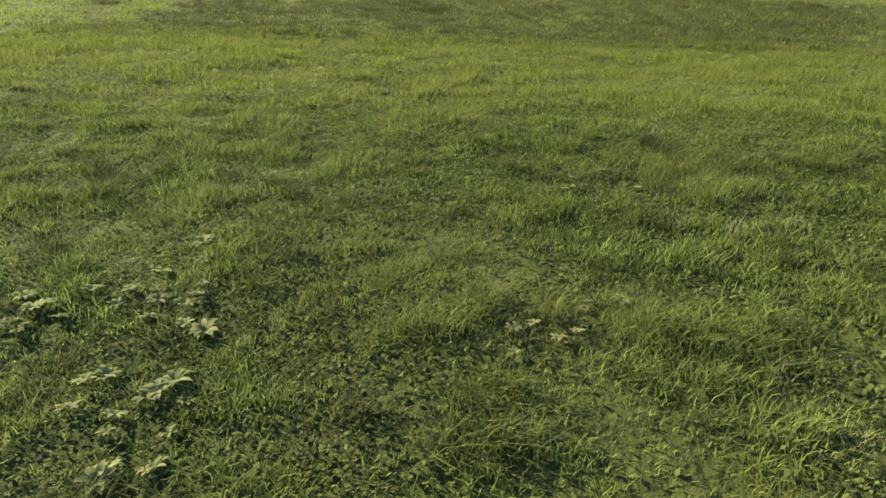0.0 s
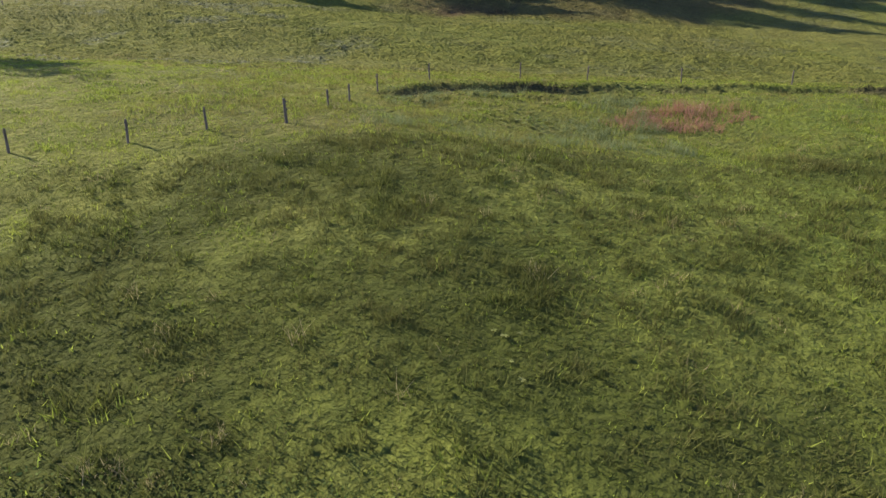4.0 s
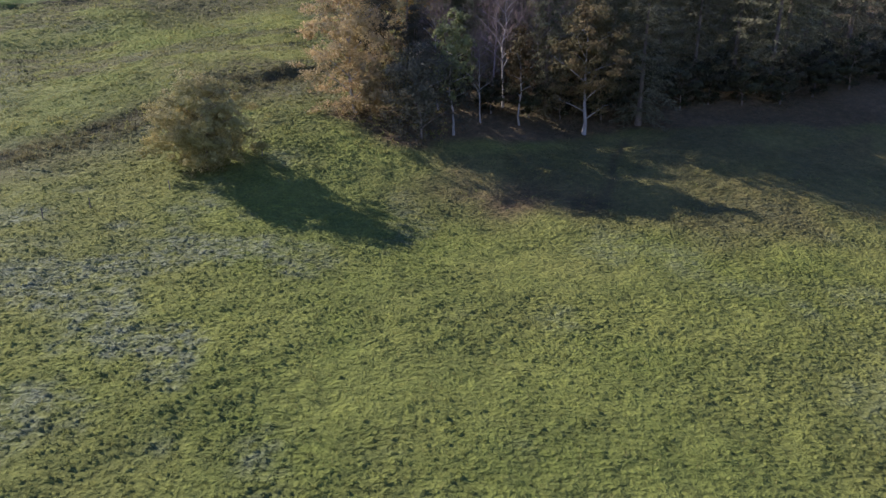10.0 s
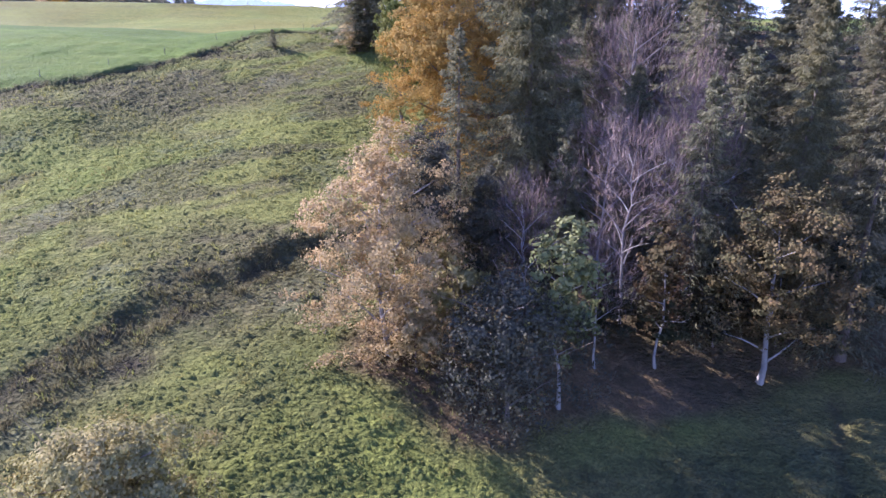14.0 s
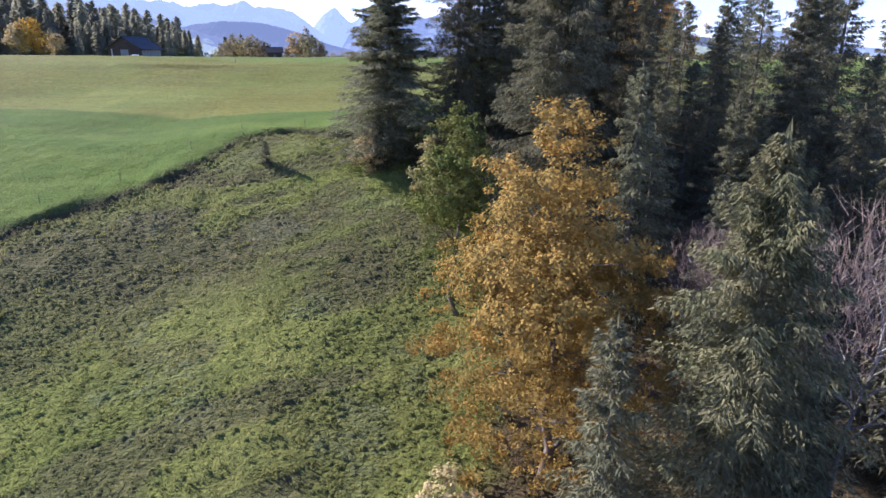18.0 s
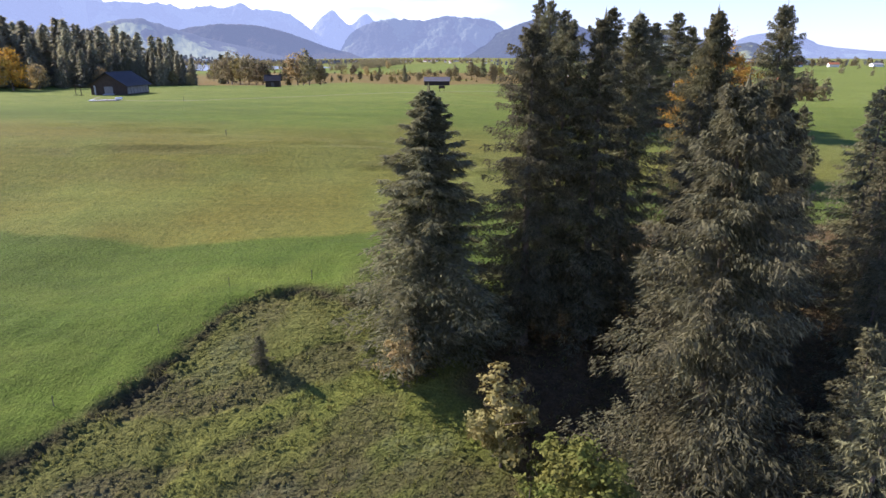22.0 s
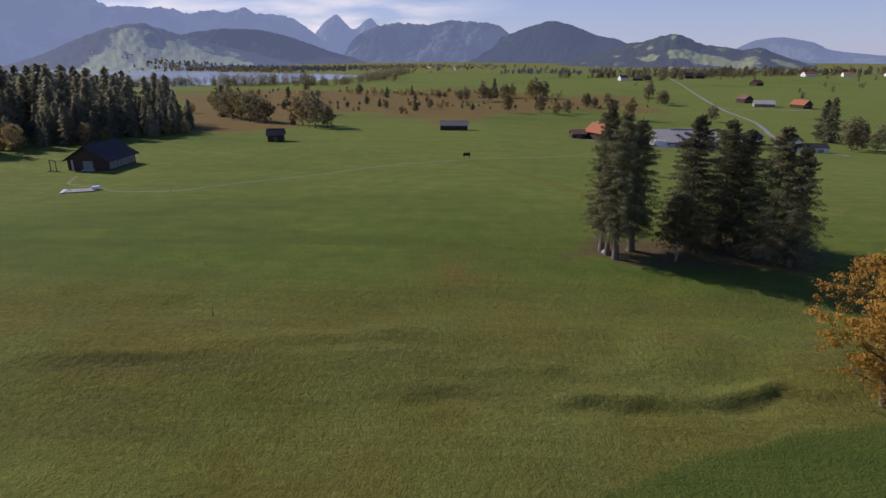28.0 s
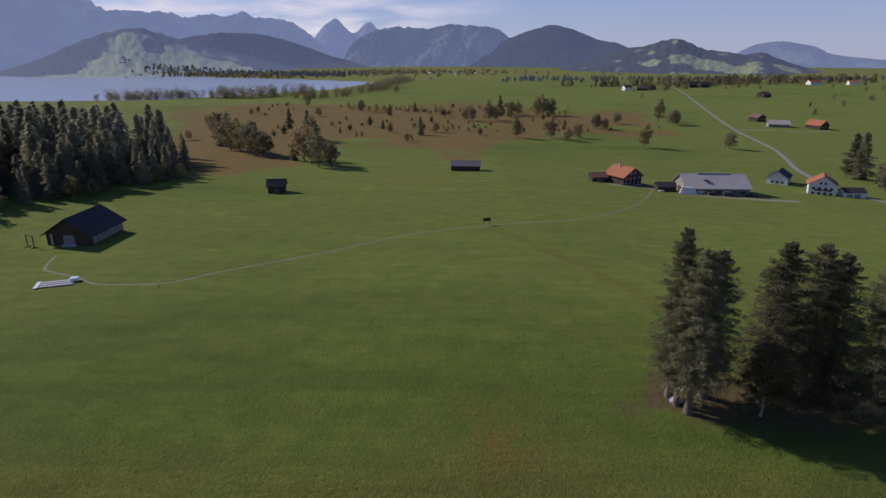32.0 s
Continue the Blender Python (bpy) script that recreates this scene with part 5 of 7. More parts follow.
part("door", box(-1.6, 1.6, -3.6, -3.51, 0.0, 2.6), M_WOOD, annex)

hall = gable_house("cattle_hall", 117.5, 586.5, -2, 35.0, 22.0, 5.4, 11.2, M_GREYWOOD, M_GREYROOF, "long cattle hall with a large pale grey roof", "barn", 1.2)
for k in range(7):
    part("strip_window", box(-15.6 + 4.6 * k, -12.2 + 4.6 * k, -11.12, -11.02, 2.2, 3.7), M_PLASTER if k % 3 == 1 else M_GLASS, hall)
part("hall_gate", box(-17.6, -17.51, -3, 3, 0.1, 4.2), M_DARKWOOD, hall)
part("roof_vent", box(-9, 9, -0.5, 0.5, 11.3, 11.9, 0.05), M_GREYROOF, hall)
part("skylight", box(-6.6, -4.2, -7.4, -4.8, 8.5, 8.9), M_DARK, hall)

white = gable_house("white_house", 191.0, 601.0, 62, 13.0, 14.5, 7.4, 12.0, M_PLASTER, M_REDROOF, "white plastered house with a red tiled roof", "house", 1.2)
for zz in (1.8, 4.7):
    for yy in (-4.6, -1.5, 1.6, 4.7):
        window(white, -6.55, yy, zz, 1.3, 1.3, "-x", M_DARKWOOD)
for zz in (1.8, 4.7):
    for xx in (-4.2, 0, 4.2):
        window(white, xx, -7.3, zz, 1.2, 1.3, "-y", M_DARKWOOD)
for s in (-2.4, 2.4):
    window(white, -6.55, s * 0.5, 7.9, 1.0, 1.2, "-x", M_DARKWOOD)
for yy, zz in ((2.0, 3.5), (-2.5, 3.5)):
    bal = part("balcony", box(-7.8, -6.6, yy - 2.0, yy + 2.0, zz, zz + 0.16), M_STONE, white)
    part("railing", box(-7.8, -7.7, yy - 2.0, yy + 2.0, zz + 0.17, zz + 1.05), M_DARKWOOD, bal)
chimney(white, 1.5, -2.0, 10.0, 13.4)
wannex = gable_house("garage_annex", 204.0, 592.5, -4, 12.0, 8.0, 3.6, 5.6, M_PLASTER, M_DARKROOF, "white flat annex with a dark roof beside the house", "garage", 0.5)
for k in range(2):
    part("garage_door", box(-5.0 + 4.6 * k, -1.6 + 4.6 * k, -4.1, -4.02, 0.1, 2.5), M_GREYWOOD, wannex)
white2 = gable_house("white_house", 186.0, 640.0, 55, 16.0, 12.0, 5.2, 9.0, M_PLASTER, M_DARKROOF, "long white house with a dark roof", "house", 1.0)
for zz in (1.6, 4.0):
    for xx in (-6, -2, 2, 6):
        window(white2, xx, -6.05, zz, 1.3, 1.2, "-y", M_DARKWOOD)
for yy in (-3.0, 0.0, 3.0):
    window(white2, -8.05, yy, 2.0, 1.3, 1.2, "-x", M_DARKWOOD)

# bales, trailers and stores by the cattle hall
rng = np.random.default_rng(77)
bale_bm = bmesh.new()
bmesh.ops.create_cone(bale_bm, cap_ends=True, segments=14, radius1=0.7, radius2=0.7, depth=1.3)
bmesh.ops.rotate(bale_bm, verts=bale_bm.verts, matrix=Matrix.Rotation(radians(90), 3, "Y"))
bmesh.ops.bevel(bale_bm, geom=[e for e in bale_bm.edges if e.calc_face_angle(0) > 0.9], offset=0.12, segments=2, affect="EDGES")
bale_me = bpy.data.meshes.new("silage_bale")
bale_bm.to_mesh(bale_me)
bale_bm.free()
for row, n in enumerate((7, 6, 5)):
    for k in range(n):
        x, y = 94.5 + 1.42 * k + 0.7 * row, 571.2 + 0.5 * row
        put("silage_bale", bale_me, M_WHITE, m=pose(x, y, land1(x, y) + 0.66 + 1.28 * row, 0, 0, 84))
        tagged(bpy.context.scene.collection.objects[-1], "round silage bale wrapped in white foil, stacked by the hall", "bale", "silage bales")
store = gable_house("machine_shelter", 88.5, 579.0, -2, 10.0, 7.0, 3.2, 5.0, M_DARKWOOD, M_DARKROOF, "dark open machine shelter between house and hall", "shelter", 0.5)
part("tarpaulin", box(-4.8, -1.5, -4.6, -3.6, 0.0, 1.5, 0.3), M_WHITE, store, "white tarpaulin heap")
for x, y, turn, l, w, h, ma, label in ((112, 571, 3, 4.6, 2.0, 1.9, M_DARK, "dark parked farm trailer by the hall"), (121, 571, -6, 5.2, 2.2, 2.4, M_DARK, "dark parked farm trailer by the hall"),
                                       (140, 574, 20, 4.0, 3.0, 1.3, M_BROWNROOF, "heap of brown timber in the farmyard"), (134, 573, -10, 3.6, 2.0, 1.6, M_DARKWOOD, "stack of dark boards in the farmyard")):
    tr = thing("farm_trailer" if "trailer" in label else "timber_stack", pose(x, y, land1(x, y), 0, 0, turn), label, "trailer" if "trailer" in label else "timber", "")
    if "trailer" in label:
        part("bed", box(-l / 2, l / 2, -w / 2, w / 2, 0.8, h, 0.06), ma, tr)
        part("drawbar", box(l / 2, l / 2 + 1.2, -0.06, 0.06, 0.5, 0.62), M_DARK, tr)
        for sx in (-0.8, 0.8):
            for sy in (-w / 2, w / 2):
                wb = bmesh.new()
                bmesh.ops.create_cone(wb, cap_ends=True, segments=14, radius1=0.45, radius2=0.45, depth=0.3)
                bmesh.ops.rotate(wb, verts=wb.verts, matrix=Matrix.Rotation(radians(90), 3, "X"))
                bmesh.ops.translate(wb, verts=wb.verts, vec=(sx, sy, 0.45))
                part("wheel", wb, M_DARK, tr)
    else:
        for k in range(6):
            part("board", box(-l / 2 + 0.1 * (k % 2), l / 2 - 0.15 * (k % 3), -w / 2 + 0.02 * k, w / 2 - 0.05 * k, h * k / 6 - 0.15, h * (k + 0.9) / 6, 0.02), ma, tr)

# farms further off
for name, x, y, turn, l, w, e, r, wm, rm, label in (
    ("farmhouse", 393, 1092, 108, 16, 14, 6, 10, M_DARKWOOD, M_BROWNROOF, "distant dark farmhouse with a brown roof"),
    ("barn", 385, 1022, -15, 24, 14, 4, 8, M_GREYWOOD, M_GREYROOF, "distant barn with a pale grey roof"),
    ("farmhouse", 424, 1004, 112, 20, 15, 5, 10.5, M_DARKWOOD, M_REDROOF, "distant dark farmhouse with a red roof"),
    ("farmhouse", 452, 1925, 10, 20, 18, 8, 14, M_PLASTER, M_DARKROOF, "distant farm with a dark roof"),
    ("barn", 492, 1920, -30, 24, 18, 6, 12, M_DARKWOOD, M_DARKROOF, "distant dark wooden barn"),
    ("farmhouse", 528, 1950, 60, 18, 16, 8, 14, M_BROWNROOF, M_REDROOF, "distant farmhouse with a red roof"),
    ("barn", 705, 2090, 8, 60, 26, 8, 16, M_DARKWOOD, M_DARKROOF, "distant long dark farm building"),
    ("farmhouse", 676, 1640, 30, 24, 18, 6, 12, M_DARKWOOD, M_REDROOF, "distant dark farmhouse with a red roof"),
    ("farmhouse", 1150, 2270, 10, 40, 22, 8, 15, M_PLASTER, M_REDROOF, "distant white farmhouse with a red roof"),
    ("farmhouse", 1270, 2260, -10, 30, 20, 8, 14, M_PLASTER, M_REDROOF, "distant white farmhouse with a red roof"),
    ("barn", 1440, 2300, 4, 36, 20, 7, 12, M_PLASTER, M_GREYROOF, "distant pale plastered barn"),
):
    f = gable_house(name, x, y, turn, l, w, e, r, wm, rm, label, "barn" if name == "barn" else "house", 1.0, group="distant farms", sink=4)
    if name == "farmhouse":
        for k in (-0.25, 0.0, 0.25):
            window(f, -l / 2 - 0.05, k * w, e * 0.55, 1.4, 1.5, "-x", M_PLASTER if wm is M_DARKWOOD else M_DARKWOOD)

# ways
strip("track", [(-169, 436), (-164, 422), (-152, 416), (-137, 408), (-122, 409), (-106, 421), (-81, 438), (-47, 465), (-20, 476), (14, 487), (42, 509), (66, 545), (80, 575), (84, 584)], 1.15, M_TRACK, "pale gravel farm track across the meadow", "track", 0.09)
strip("farm_yard", [(60, 592), (82, 584), (100, 570), (140, 566), (158, 566)], 7.0, M_GRAVEL, "gravel farmyard in front of the hall", "yard", 0.06)
strip("road", [(214, 572), (212, 612), (222, 660), (235, 706), (256, 760), (276, 818), (315, 988), (401, 1282), (555, 1794), (640, 2100)], 4.0, M_ROAD, "narrow pale asphalt road through the meadows", "road", 0.14, 8.0)
strip("side_road", [(316, 990), (350, 985), (390, 970), (424, 980)], 4.0, M_ROAD, "narrow pale farm lane", "road", 0.12, 8.0)

# sign board, play frame and boards beside the track
sgn = thing("sign_board", pose(-19.4, 477.5, land1(-19.4, 477.5), 0, 0, 10), "dark wooden sign board on two posts by the track", "sign")
for s in (-1.2, 1.2):
    part("post", box(s - 0.09, s + 0.09, -0.09, 0.09, -0.4, 3.0, 0.01), M_DARKWOOD, sgn)
part("board", box(-1.6, 1.6, -0.14, -0.02, 1.6, 3.0, 0.02), M_DARKWOOD, sgn)
fr = thing("swing_stand", pose(-184.0, 446.0, land1(-184, 446), 0, 0, -25), "open swing stand of dark posts and beam beside the barn", "swing")
for s in (-1.8, 1.8):
    part("post", box(s - 0.13, s + 0.13, -0.13, 0.13, -0.5, 4.2, 0.02), M_DARKWOOD, fr)
    part("foot", box(s - 0.13, s + 0.13, -1.2, 1.2, 0.0, 0.25, 0.02), M_DARKWOOD, fr)
part("beam", box(-2.4, 2.4, -0.14, 0.14, 4.21, 4.5, 0.02), M_DARKWOOD, fr)
pile = thing("board_pile", pose(-152.0, 408.5, land1(-152, 408.5), 0, 0, 20), "pale boards laid out beside a white tarpaulin on the grass", "boards")
for k in range(6):
    part("board", box(-5.2, 4.6, -2.6 + 0.9 * k, -1.95 + 0.9 * k, 0.02, 0.3, 0.02), M_WHITE if k % 2 else M_WOOD, pile)
part("tarpaulin", box(3.2, 5.8, 0.0, 2.4, 0.32, 1.2, 0.25), M_WHITE, pile, "crumpled white tarpaulin")
part("weight", box(-5.6, -4.4, -3.0, 2.8, 0.31, 0.45, 0.02), M_WHITE, pile)
tarp = put("tarpaulin_heap", bpy.data.meshes.new("tarpaulin_heap"), M_VIOLET)
hb = bmesh.new()
bmesh.ops.create_icosphere(hb, subdivisions=3, radius=1.0)
for v in hb.verts:
    k = 1 + 0.3 * noise.noise(v.co * 2.5)
    v.co = Vector((v.co.x * 1.3 * k, v.co.y * 0.9 * k, max(v.co.z, -0.2) * 0.8 * k))
hb.to_mesh(tarp.data)
hb.free()
tarp.matrix_basis = pose(10.2, 347.0, land1(10.2, 347.0) + 0.1)
tagged(tarp, "crumpled violet tarpaulin at the foot of spruces", "tarpaulin")


# ---------------------------------------------------------------- fence posts
def fence_post(x, y, h, r, lean, turn, label, group):
    """A round, weathered post with a chamfered top and staples of wire."""
    ob = thing("fence_post", pose(x, y, land1(x, y), lean, 0, turn), label, "fence post", group)
    rng = np.random.default_rng(int(x * 7 + y * 13) % 9999)
    path = [(0, 0, -0.35, r * 1.05), (0.004, 0, 0.2, r), (rng.normal(0, 0.01), 0, h * 0.6, r * 0.96), (0, 0.003, h - 0.03, r * 0.93), (0, 0, h, r * 0.55), (0, 0, h + 0.004, 0.004)]
    v, f = tubes([path], 9)
    put("stake", mesh_of("stake", v, f, False), M_WOOD, ob)
    for z in (0.55 * h, 0.85 * h):
        part("insulator", box(-0.02, 0.02, -r - 0.045, -r + 0.01, z - 0.03, z + 0.03, 0.008), M_DARK, ob)
    return ob


LOW_FENCE = "fence posts along the brook"
for k, (x, y, h) in enumerate(((0.6, 24.3, 1.0), (3.3, 26.1, 1.0), (6.4, 27.9, 1.15), (7.6, 31.6, 0.95), (8.3, 33.9, 0.95), (9.5, 36.7, 1.05), (12.3, 42.0, 1.1), (18.7, 45.0, 1.1),
                               (23.7, 46.0, 1.1), (30.8, 46.7, 1.1), (38.7, 46.3, 1.15), (47.0, 45.5, 1.1), (-3.4, 22.6, 1.0), (-8.5, 21.0, 1.0))):
    fence_post(x, y, h, 0.055 + 0.02 * (k == 2), (k * 37 % 9) - 4, k * 50, "weathered grey wooden fence post in rough grass", LOW_FENCE)
for k, (x, y) in enumerate(((-39.9, 95.2), (-36.4, 99.6), (-34.5, 104.6), (-32.4, 108.3), (-30.0, 111.8), (-24.5, 117.0), (-17.3, 125.7), (-44.0, 91.0), (-49.0, 86.0))):
    fence_post(x, y, 1.05, 0.05, (k * 41 % 9) - 4, k * 50, "thin weathered fence post on the grazed slope", "fence posts on the slope")
for k, (x, y) in enumerate(((-96, 187), (-88, 191), (-80, 194.5), (-72, 199), (-64, 206), (-57, 213), (-51, 223.5), (-46, 233), (-36, 235), (-28, 233))):
    fence_post(x, y, 1.2, 0.04, (k * 29 % 9) - 4, k * 50, "thin fence post above the grassy bank", "fence posts above the bank")
fence_post(-119.7, 404.6, 1.9, 0.08, 2, 0, "single post beside the gravel track", "")
fence_post(-70.5, 307.5, 1.6, 0.08, 2, 0, "single post in the upper field", "")


# ---------------------------------------------------------------- middle distance: trees, left wood
FAR_A = broadleaf(41, 11.0, 4.6, 110, 15, 0.62, 0.03, 1.15, 0.2, 6, 7, 0.5, 0.6, 1)
FAR_B = broadleaf(42, 14.0, 4.1, 110, 15, 0.62, 0.03, 1.15, 0.2, 6, 7, 0.5, 0.8, 1)
FAR_S = spruce_meshes(43, 16.0, 4.2, 110, 2, 0.03, 0.4, 0.9, dead=0, spray=1.3)
FAR_W = spruce_meshes(44, 33.0, 6.4, 140, 2, 0.03, 0.8, 0.85, dead=0, spray=2.0)
FAR_X = spruce_meshes(45, 31.0, 5.6, 130, 2, 0.05, 1.0, 0.70, dead=0, spray=2.0)
rng = np.random.default_rng(5)
for k, (x, y, h, kind) in enumerate((
    (-285, 898, 16, 1), (-262, 850, 20, 1), (-240, 800, 22, 1), (-223, 762, 24, 1), (-212, 742, 20, 0), (-200, 728, 22, 1), (-188, 712, 20, 0), (-178, 700, 18, 1), (-170, 692, 15, 0), (-232, 775, 22, 2),
    (-136, 673, 20, 0), (-119, 637, 21, 1), (-144, 674, 12, 2), (-128, 655, 17, 1), (-112, 645, 13, 0), (-167, 827, 22, 2), (-160, 810, 18, 0), (-213, 943, 18, 2), (-264, 1277, 22, 1), (-163, 1188, 14, 0),
    (-139, 1167, 12, 0), (-114, 1121, 13, 2), (-95, 899, 8, 0), (-61, 870, 15, 2), (-46, 898, 9, 0), (-34, 898, 7, 0), (-38, 1094, 10, 0), (-1, 1036, 16, 1), (21, 1041, 22, 1), (43, 1130, 22, 2),
    (97, 1141, 22, 1), (118, 1144, 20, 0), (108, 1150, 24, 1), (36, 855, 17, 1), (72, 864, 17, 1), (85, 844, 11, 0), (101, 874, 12, 0), (145, 978, 14, 0), (152, 967, 11, 0), (184, 1034, 12, 0),
    (150, 811, 18, 1), (253, 1078, 24, 1), (254, 1027, 16, 0), (262, 1040, 14, 0), (232, 817, 13, 0), (258, 667, 26, 2), (240, 612, 18, 0), (252, 625, 15, 0), (266, 690, 24, 2), (-81, 1186, 12, 2),
    (-150, 1700, 16, 0), (0, 870, 6, 0), (60, 1135, 16, 0), (30, 1060, 14, 0), (-10, 1045, 12, 0), (70, 1142, 18, 1), (275, 700, 22, 2), (248, 600, 15, 1))):
    mdl, base = ((FAR_A, 11.0), (FAR_B, 14.0), (FAR_S, 16.0))[kind]
    label = ("broad distant tree in brownish autumn leaf on the moor", "tall distant tree in olive autumn leaf on the moor", "dark distant spruce on the moor")[kind]
    plant_tree("far_tree" if kind < 2 else "far_spruce", mdl, x, y, k * 67, 1.3 * h / base, label, "tree" if kind < 2 else "spruce", "scattered trees on the moor", (M_BARK, (M_FARTREE, M_FARTREE, M_NEEDLE)[kind] if k % 5 else (M_TAN, M_BUSH, M_NEEDLE)[kind]), 0.3)

WOOD_EDGE = [(-272, 476), (-243, 497), (-229, 518), (-203, 553), (-193, 588), (-202, 640), (-250, 700), (-330, 700), (-400, 600), (-360, 520)]
placed = []
while len(placed) < 230:
    x, y = rng.uniform(-400, -190), rng.uniform(476, 705)
    if inside(np.array([x]), np.array([y]), WOOD_EDGE, 1.0)[0] > 0.5 and all((x - a) ** 2 + (y - b) ** 2 > 34 for a, b in placed):
        placed.append((x, y))
    elif rng.uniform() < 0.0005:
        break
for k, (x, y) in enumerate(placed):
    plant_tree("wood_spruce", (FAR_W, FAR_X)[k % 2], x, y, k * 83, rng.uniform(0.85, 1.15) * (0.60 + 0.55 * float(smooth(3, 45, np.abs(line_side(np.array([x]), np.array([y]), WOOD_EDGE[:6])[0][0])))), "dark spruce in the wood beside the barn", "spruce", "spruces of the left wood", (M_BARK, M_HAZEDNEEDLE), 0.4, rng.uniform(0.95, 1.35))
for k, (x, y, h, ma) in enumerate(((-243, 490, 22, M_ORANGE), (-249, 486, 19, M_TAN), (-236, 500, 14, M_TAN), (-216, 527, 12, M_TAN), (-210, 534, 9, M_BUSH), (-190, 590, 9, M_TAN), (-194, 572, 10, M_BUSH))):
    plant_tree("edge_tree", FAR_A, x, y, k * 67, h / 11.0, "autumn-coloured tree at the edge of the spruce wood", "tree", "trees at the left wood's edge", (M_BARK, ma), 0.3)


def clump_stuff(name, centers, sizes, material, label, seed, per=26, leaf=2.6, spire=0.0):
    """Far woods and hedges: many leafy clumps in one object, too small and many to count."""
    rng = np.random.default_rng(seed)
    c = np.repeat(np.asarray(centers, float), 5, 0)
    s = np.repeat(np.asarray(sizes, float), 5)
    lift = np.tile(np.linspace(0.15, 0.95, 5), len(centers))
    c[:, 2] += lift * s
    rad = s * (0.42 - 0.30 * lift * spire) * rng.uniform(0.7, 1.2, len(s))
    c[:, :2] += rng.normal(0, 0.08, (len(s), 2)) * s[:, None]
    v, f = leaf_cloud(rng, c, rad, per, 0.8 * leaf, 1.0)
    ob = put(name, mesh_of(name, v, f), material)
    return tagged(ob, label, "woods", kind="stuff")


def along(pts, n, spread, rng):
    p = np.array(pts, float)
    s = np.r_[0, np.cumsum(np.hypot(*np.diff(p, axis=0).T))]
    t = rng.uniform(0, s[-1], n)
    return np.interp(t, s, p[:, 0]) + rng.normal(0, spread, n), np.interp(t, s, p[:, 1]) + rng.normal(0, spread, n)


def on_land(x, y):
    return np.stack([x, y, land(x, y) - 0.5], -1)


rng = np.random.default_rng(91)
x, y = along([(-760, 1560), (-560, 1500), (-430, 1520), (-380, 1600), (-330, 1640)], 170, 12, rng)
clump_stuff("shore_trees", on_land(x, y), rng.uniform(12, 24, len(x)), M_FARTREE, "row of autumn trees along the near lake shore", 1, 34, 1.9)
x, y = along([(-330, 1500), (-260, 1560), (-215, 1800), (-190, 2200), (-170, 2500)], 150, 14, rng)
clump_stuff("shore_trees", on_land(x, y), rng.uniform(9, 20, len(x)), M_FARTREE, "autumn trees and bushes beside the lake's end", 2, 34, 1.9)
x, y = along([(-170, 1240), (-60, 1180), (40, 1180), (140, 1180)], 60, 18, rng)
clump_stuff("moor_bushes", on_land(x, y), rng.uniform(4, 10, len(x)), M_BUSH, "brown bushes scattered on the moor", 3, 30, 1.5)
x, y = along([(-300, 900), (-200, 1000), (-120, 1000), (60, 940), (150, 960)], 46, 40, rng)
clump_stuff("moor_bushes", on_land(x, y), rng.uniform(2, 6, len(x)), M_BUSH, "low brown bushes scattered on the moor", 4, 30, 1.2)
x, y = along([(420, 2150), (640, 2230), (900, 2300), (1200, 2420), (1500, 2500)], 140, 60, rng)
clump_stuff("far_woods", on_land(x, y), rng.uniform(14, 30, len(x)), M_FARTREE, "dark woods at the foot of the right-hand hill", 5, 36, 4.0, 0.6)
x, y = along([(440, 1935), (540, 1960), (700, 2110), (860, 2140)], 26, 24, rng)
clump_stuff("far_woods", on_land(x, y), rng.uniform(10, 20, len(x)), M_FARTREE, "trees round the distant farms", 6, 36, 2.5)
x, y = rng.uniform(300, 1500, 30), rng.uniform(900, 2200, 30)
clump_stuff("field_trees", on_land(x, y), rng.uniform(6, 12, len(x)), M_FARTREE, "single trees scattered over the far fields", 7, 36, 1.6)

# ---------------------------------------------------------------- lake
lake_pts = [(-4200, 1500), (-330, 1500), (-330, 2050), (-250, 2450), (-205, 2900), (-600, 3300), (-1600, 3850), (-2600, 4650), (-4200, 4800)]
lb = bmesh.new()
lb.faces.new([lb.verts.new((px, py, LAKE_Z)) for px, py in lake_pts])
lake_me = bpy.data.meshes.new("lake")
lb.to_mesh(lake_me)
lb.free()
water = Mat("lake_water", (0.36, 0.42, 0.49), 0.25, 0.0, 0.5)
water.bump(water.noise(0.25, 4, 0.6, False, (1, 0.35, 1)), 0.12, 1.0)
tagged(put("lake", lake_me, water.m), "broad calm blue lake under the mountains", "lake", kind="structure")


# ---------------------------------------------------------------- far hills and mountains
def far_material(name, wood, grass, air, haze_glow, amount_grass, rough_scale=0.004, mapped=False):
    """Distant slopes: woods and alps, the haze before them painted on as a faint glow."""
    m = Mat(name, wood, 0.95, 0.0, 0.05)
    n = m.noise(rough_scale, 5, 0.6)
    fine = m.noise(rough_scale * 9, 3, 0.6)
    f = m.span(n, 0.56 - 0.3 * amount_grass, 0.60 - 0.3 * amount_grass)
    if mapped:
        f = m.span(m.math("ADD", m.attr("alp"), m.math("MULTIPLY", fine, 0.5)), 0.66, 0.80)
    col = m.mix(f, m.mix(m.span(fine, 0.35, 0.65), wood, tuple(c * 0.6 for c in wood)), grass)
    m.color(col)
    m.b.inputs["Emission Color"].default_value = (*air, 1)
    m.b.inputs["Emission Strength"].default_value = haze_glow
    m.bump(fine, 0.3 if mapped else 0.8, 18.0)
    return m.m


SLOPES = {}
OUTLOOK = np.array([-33.0, 223.0, 119.0])


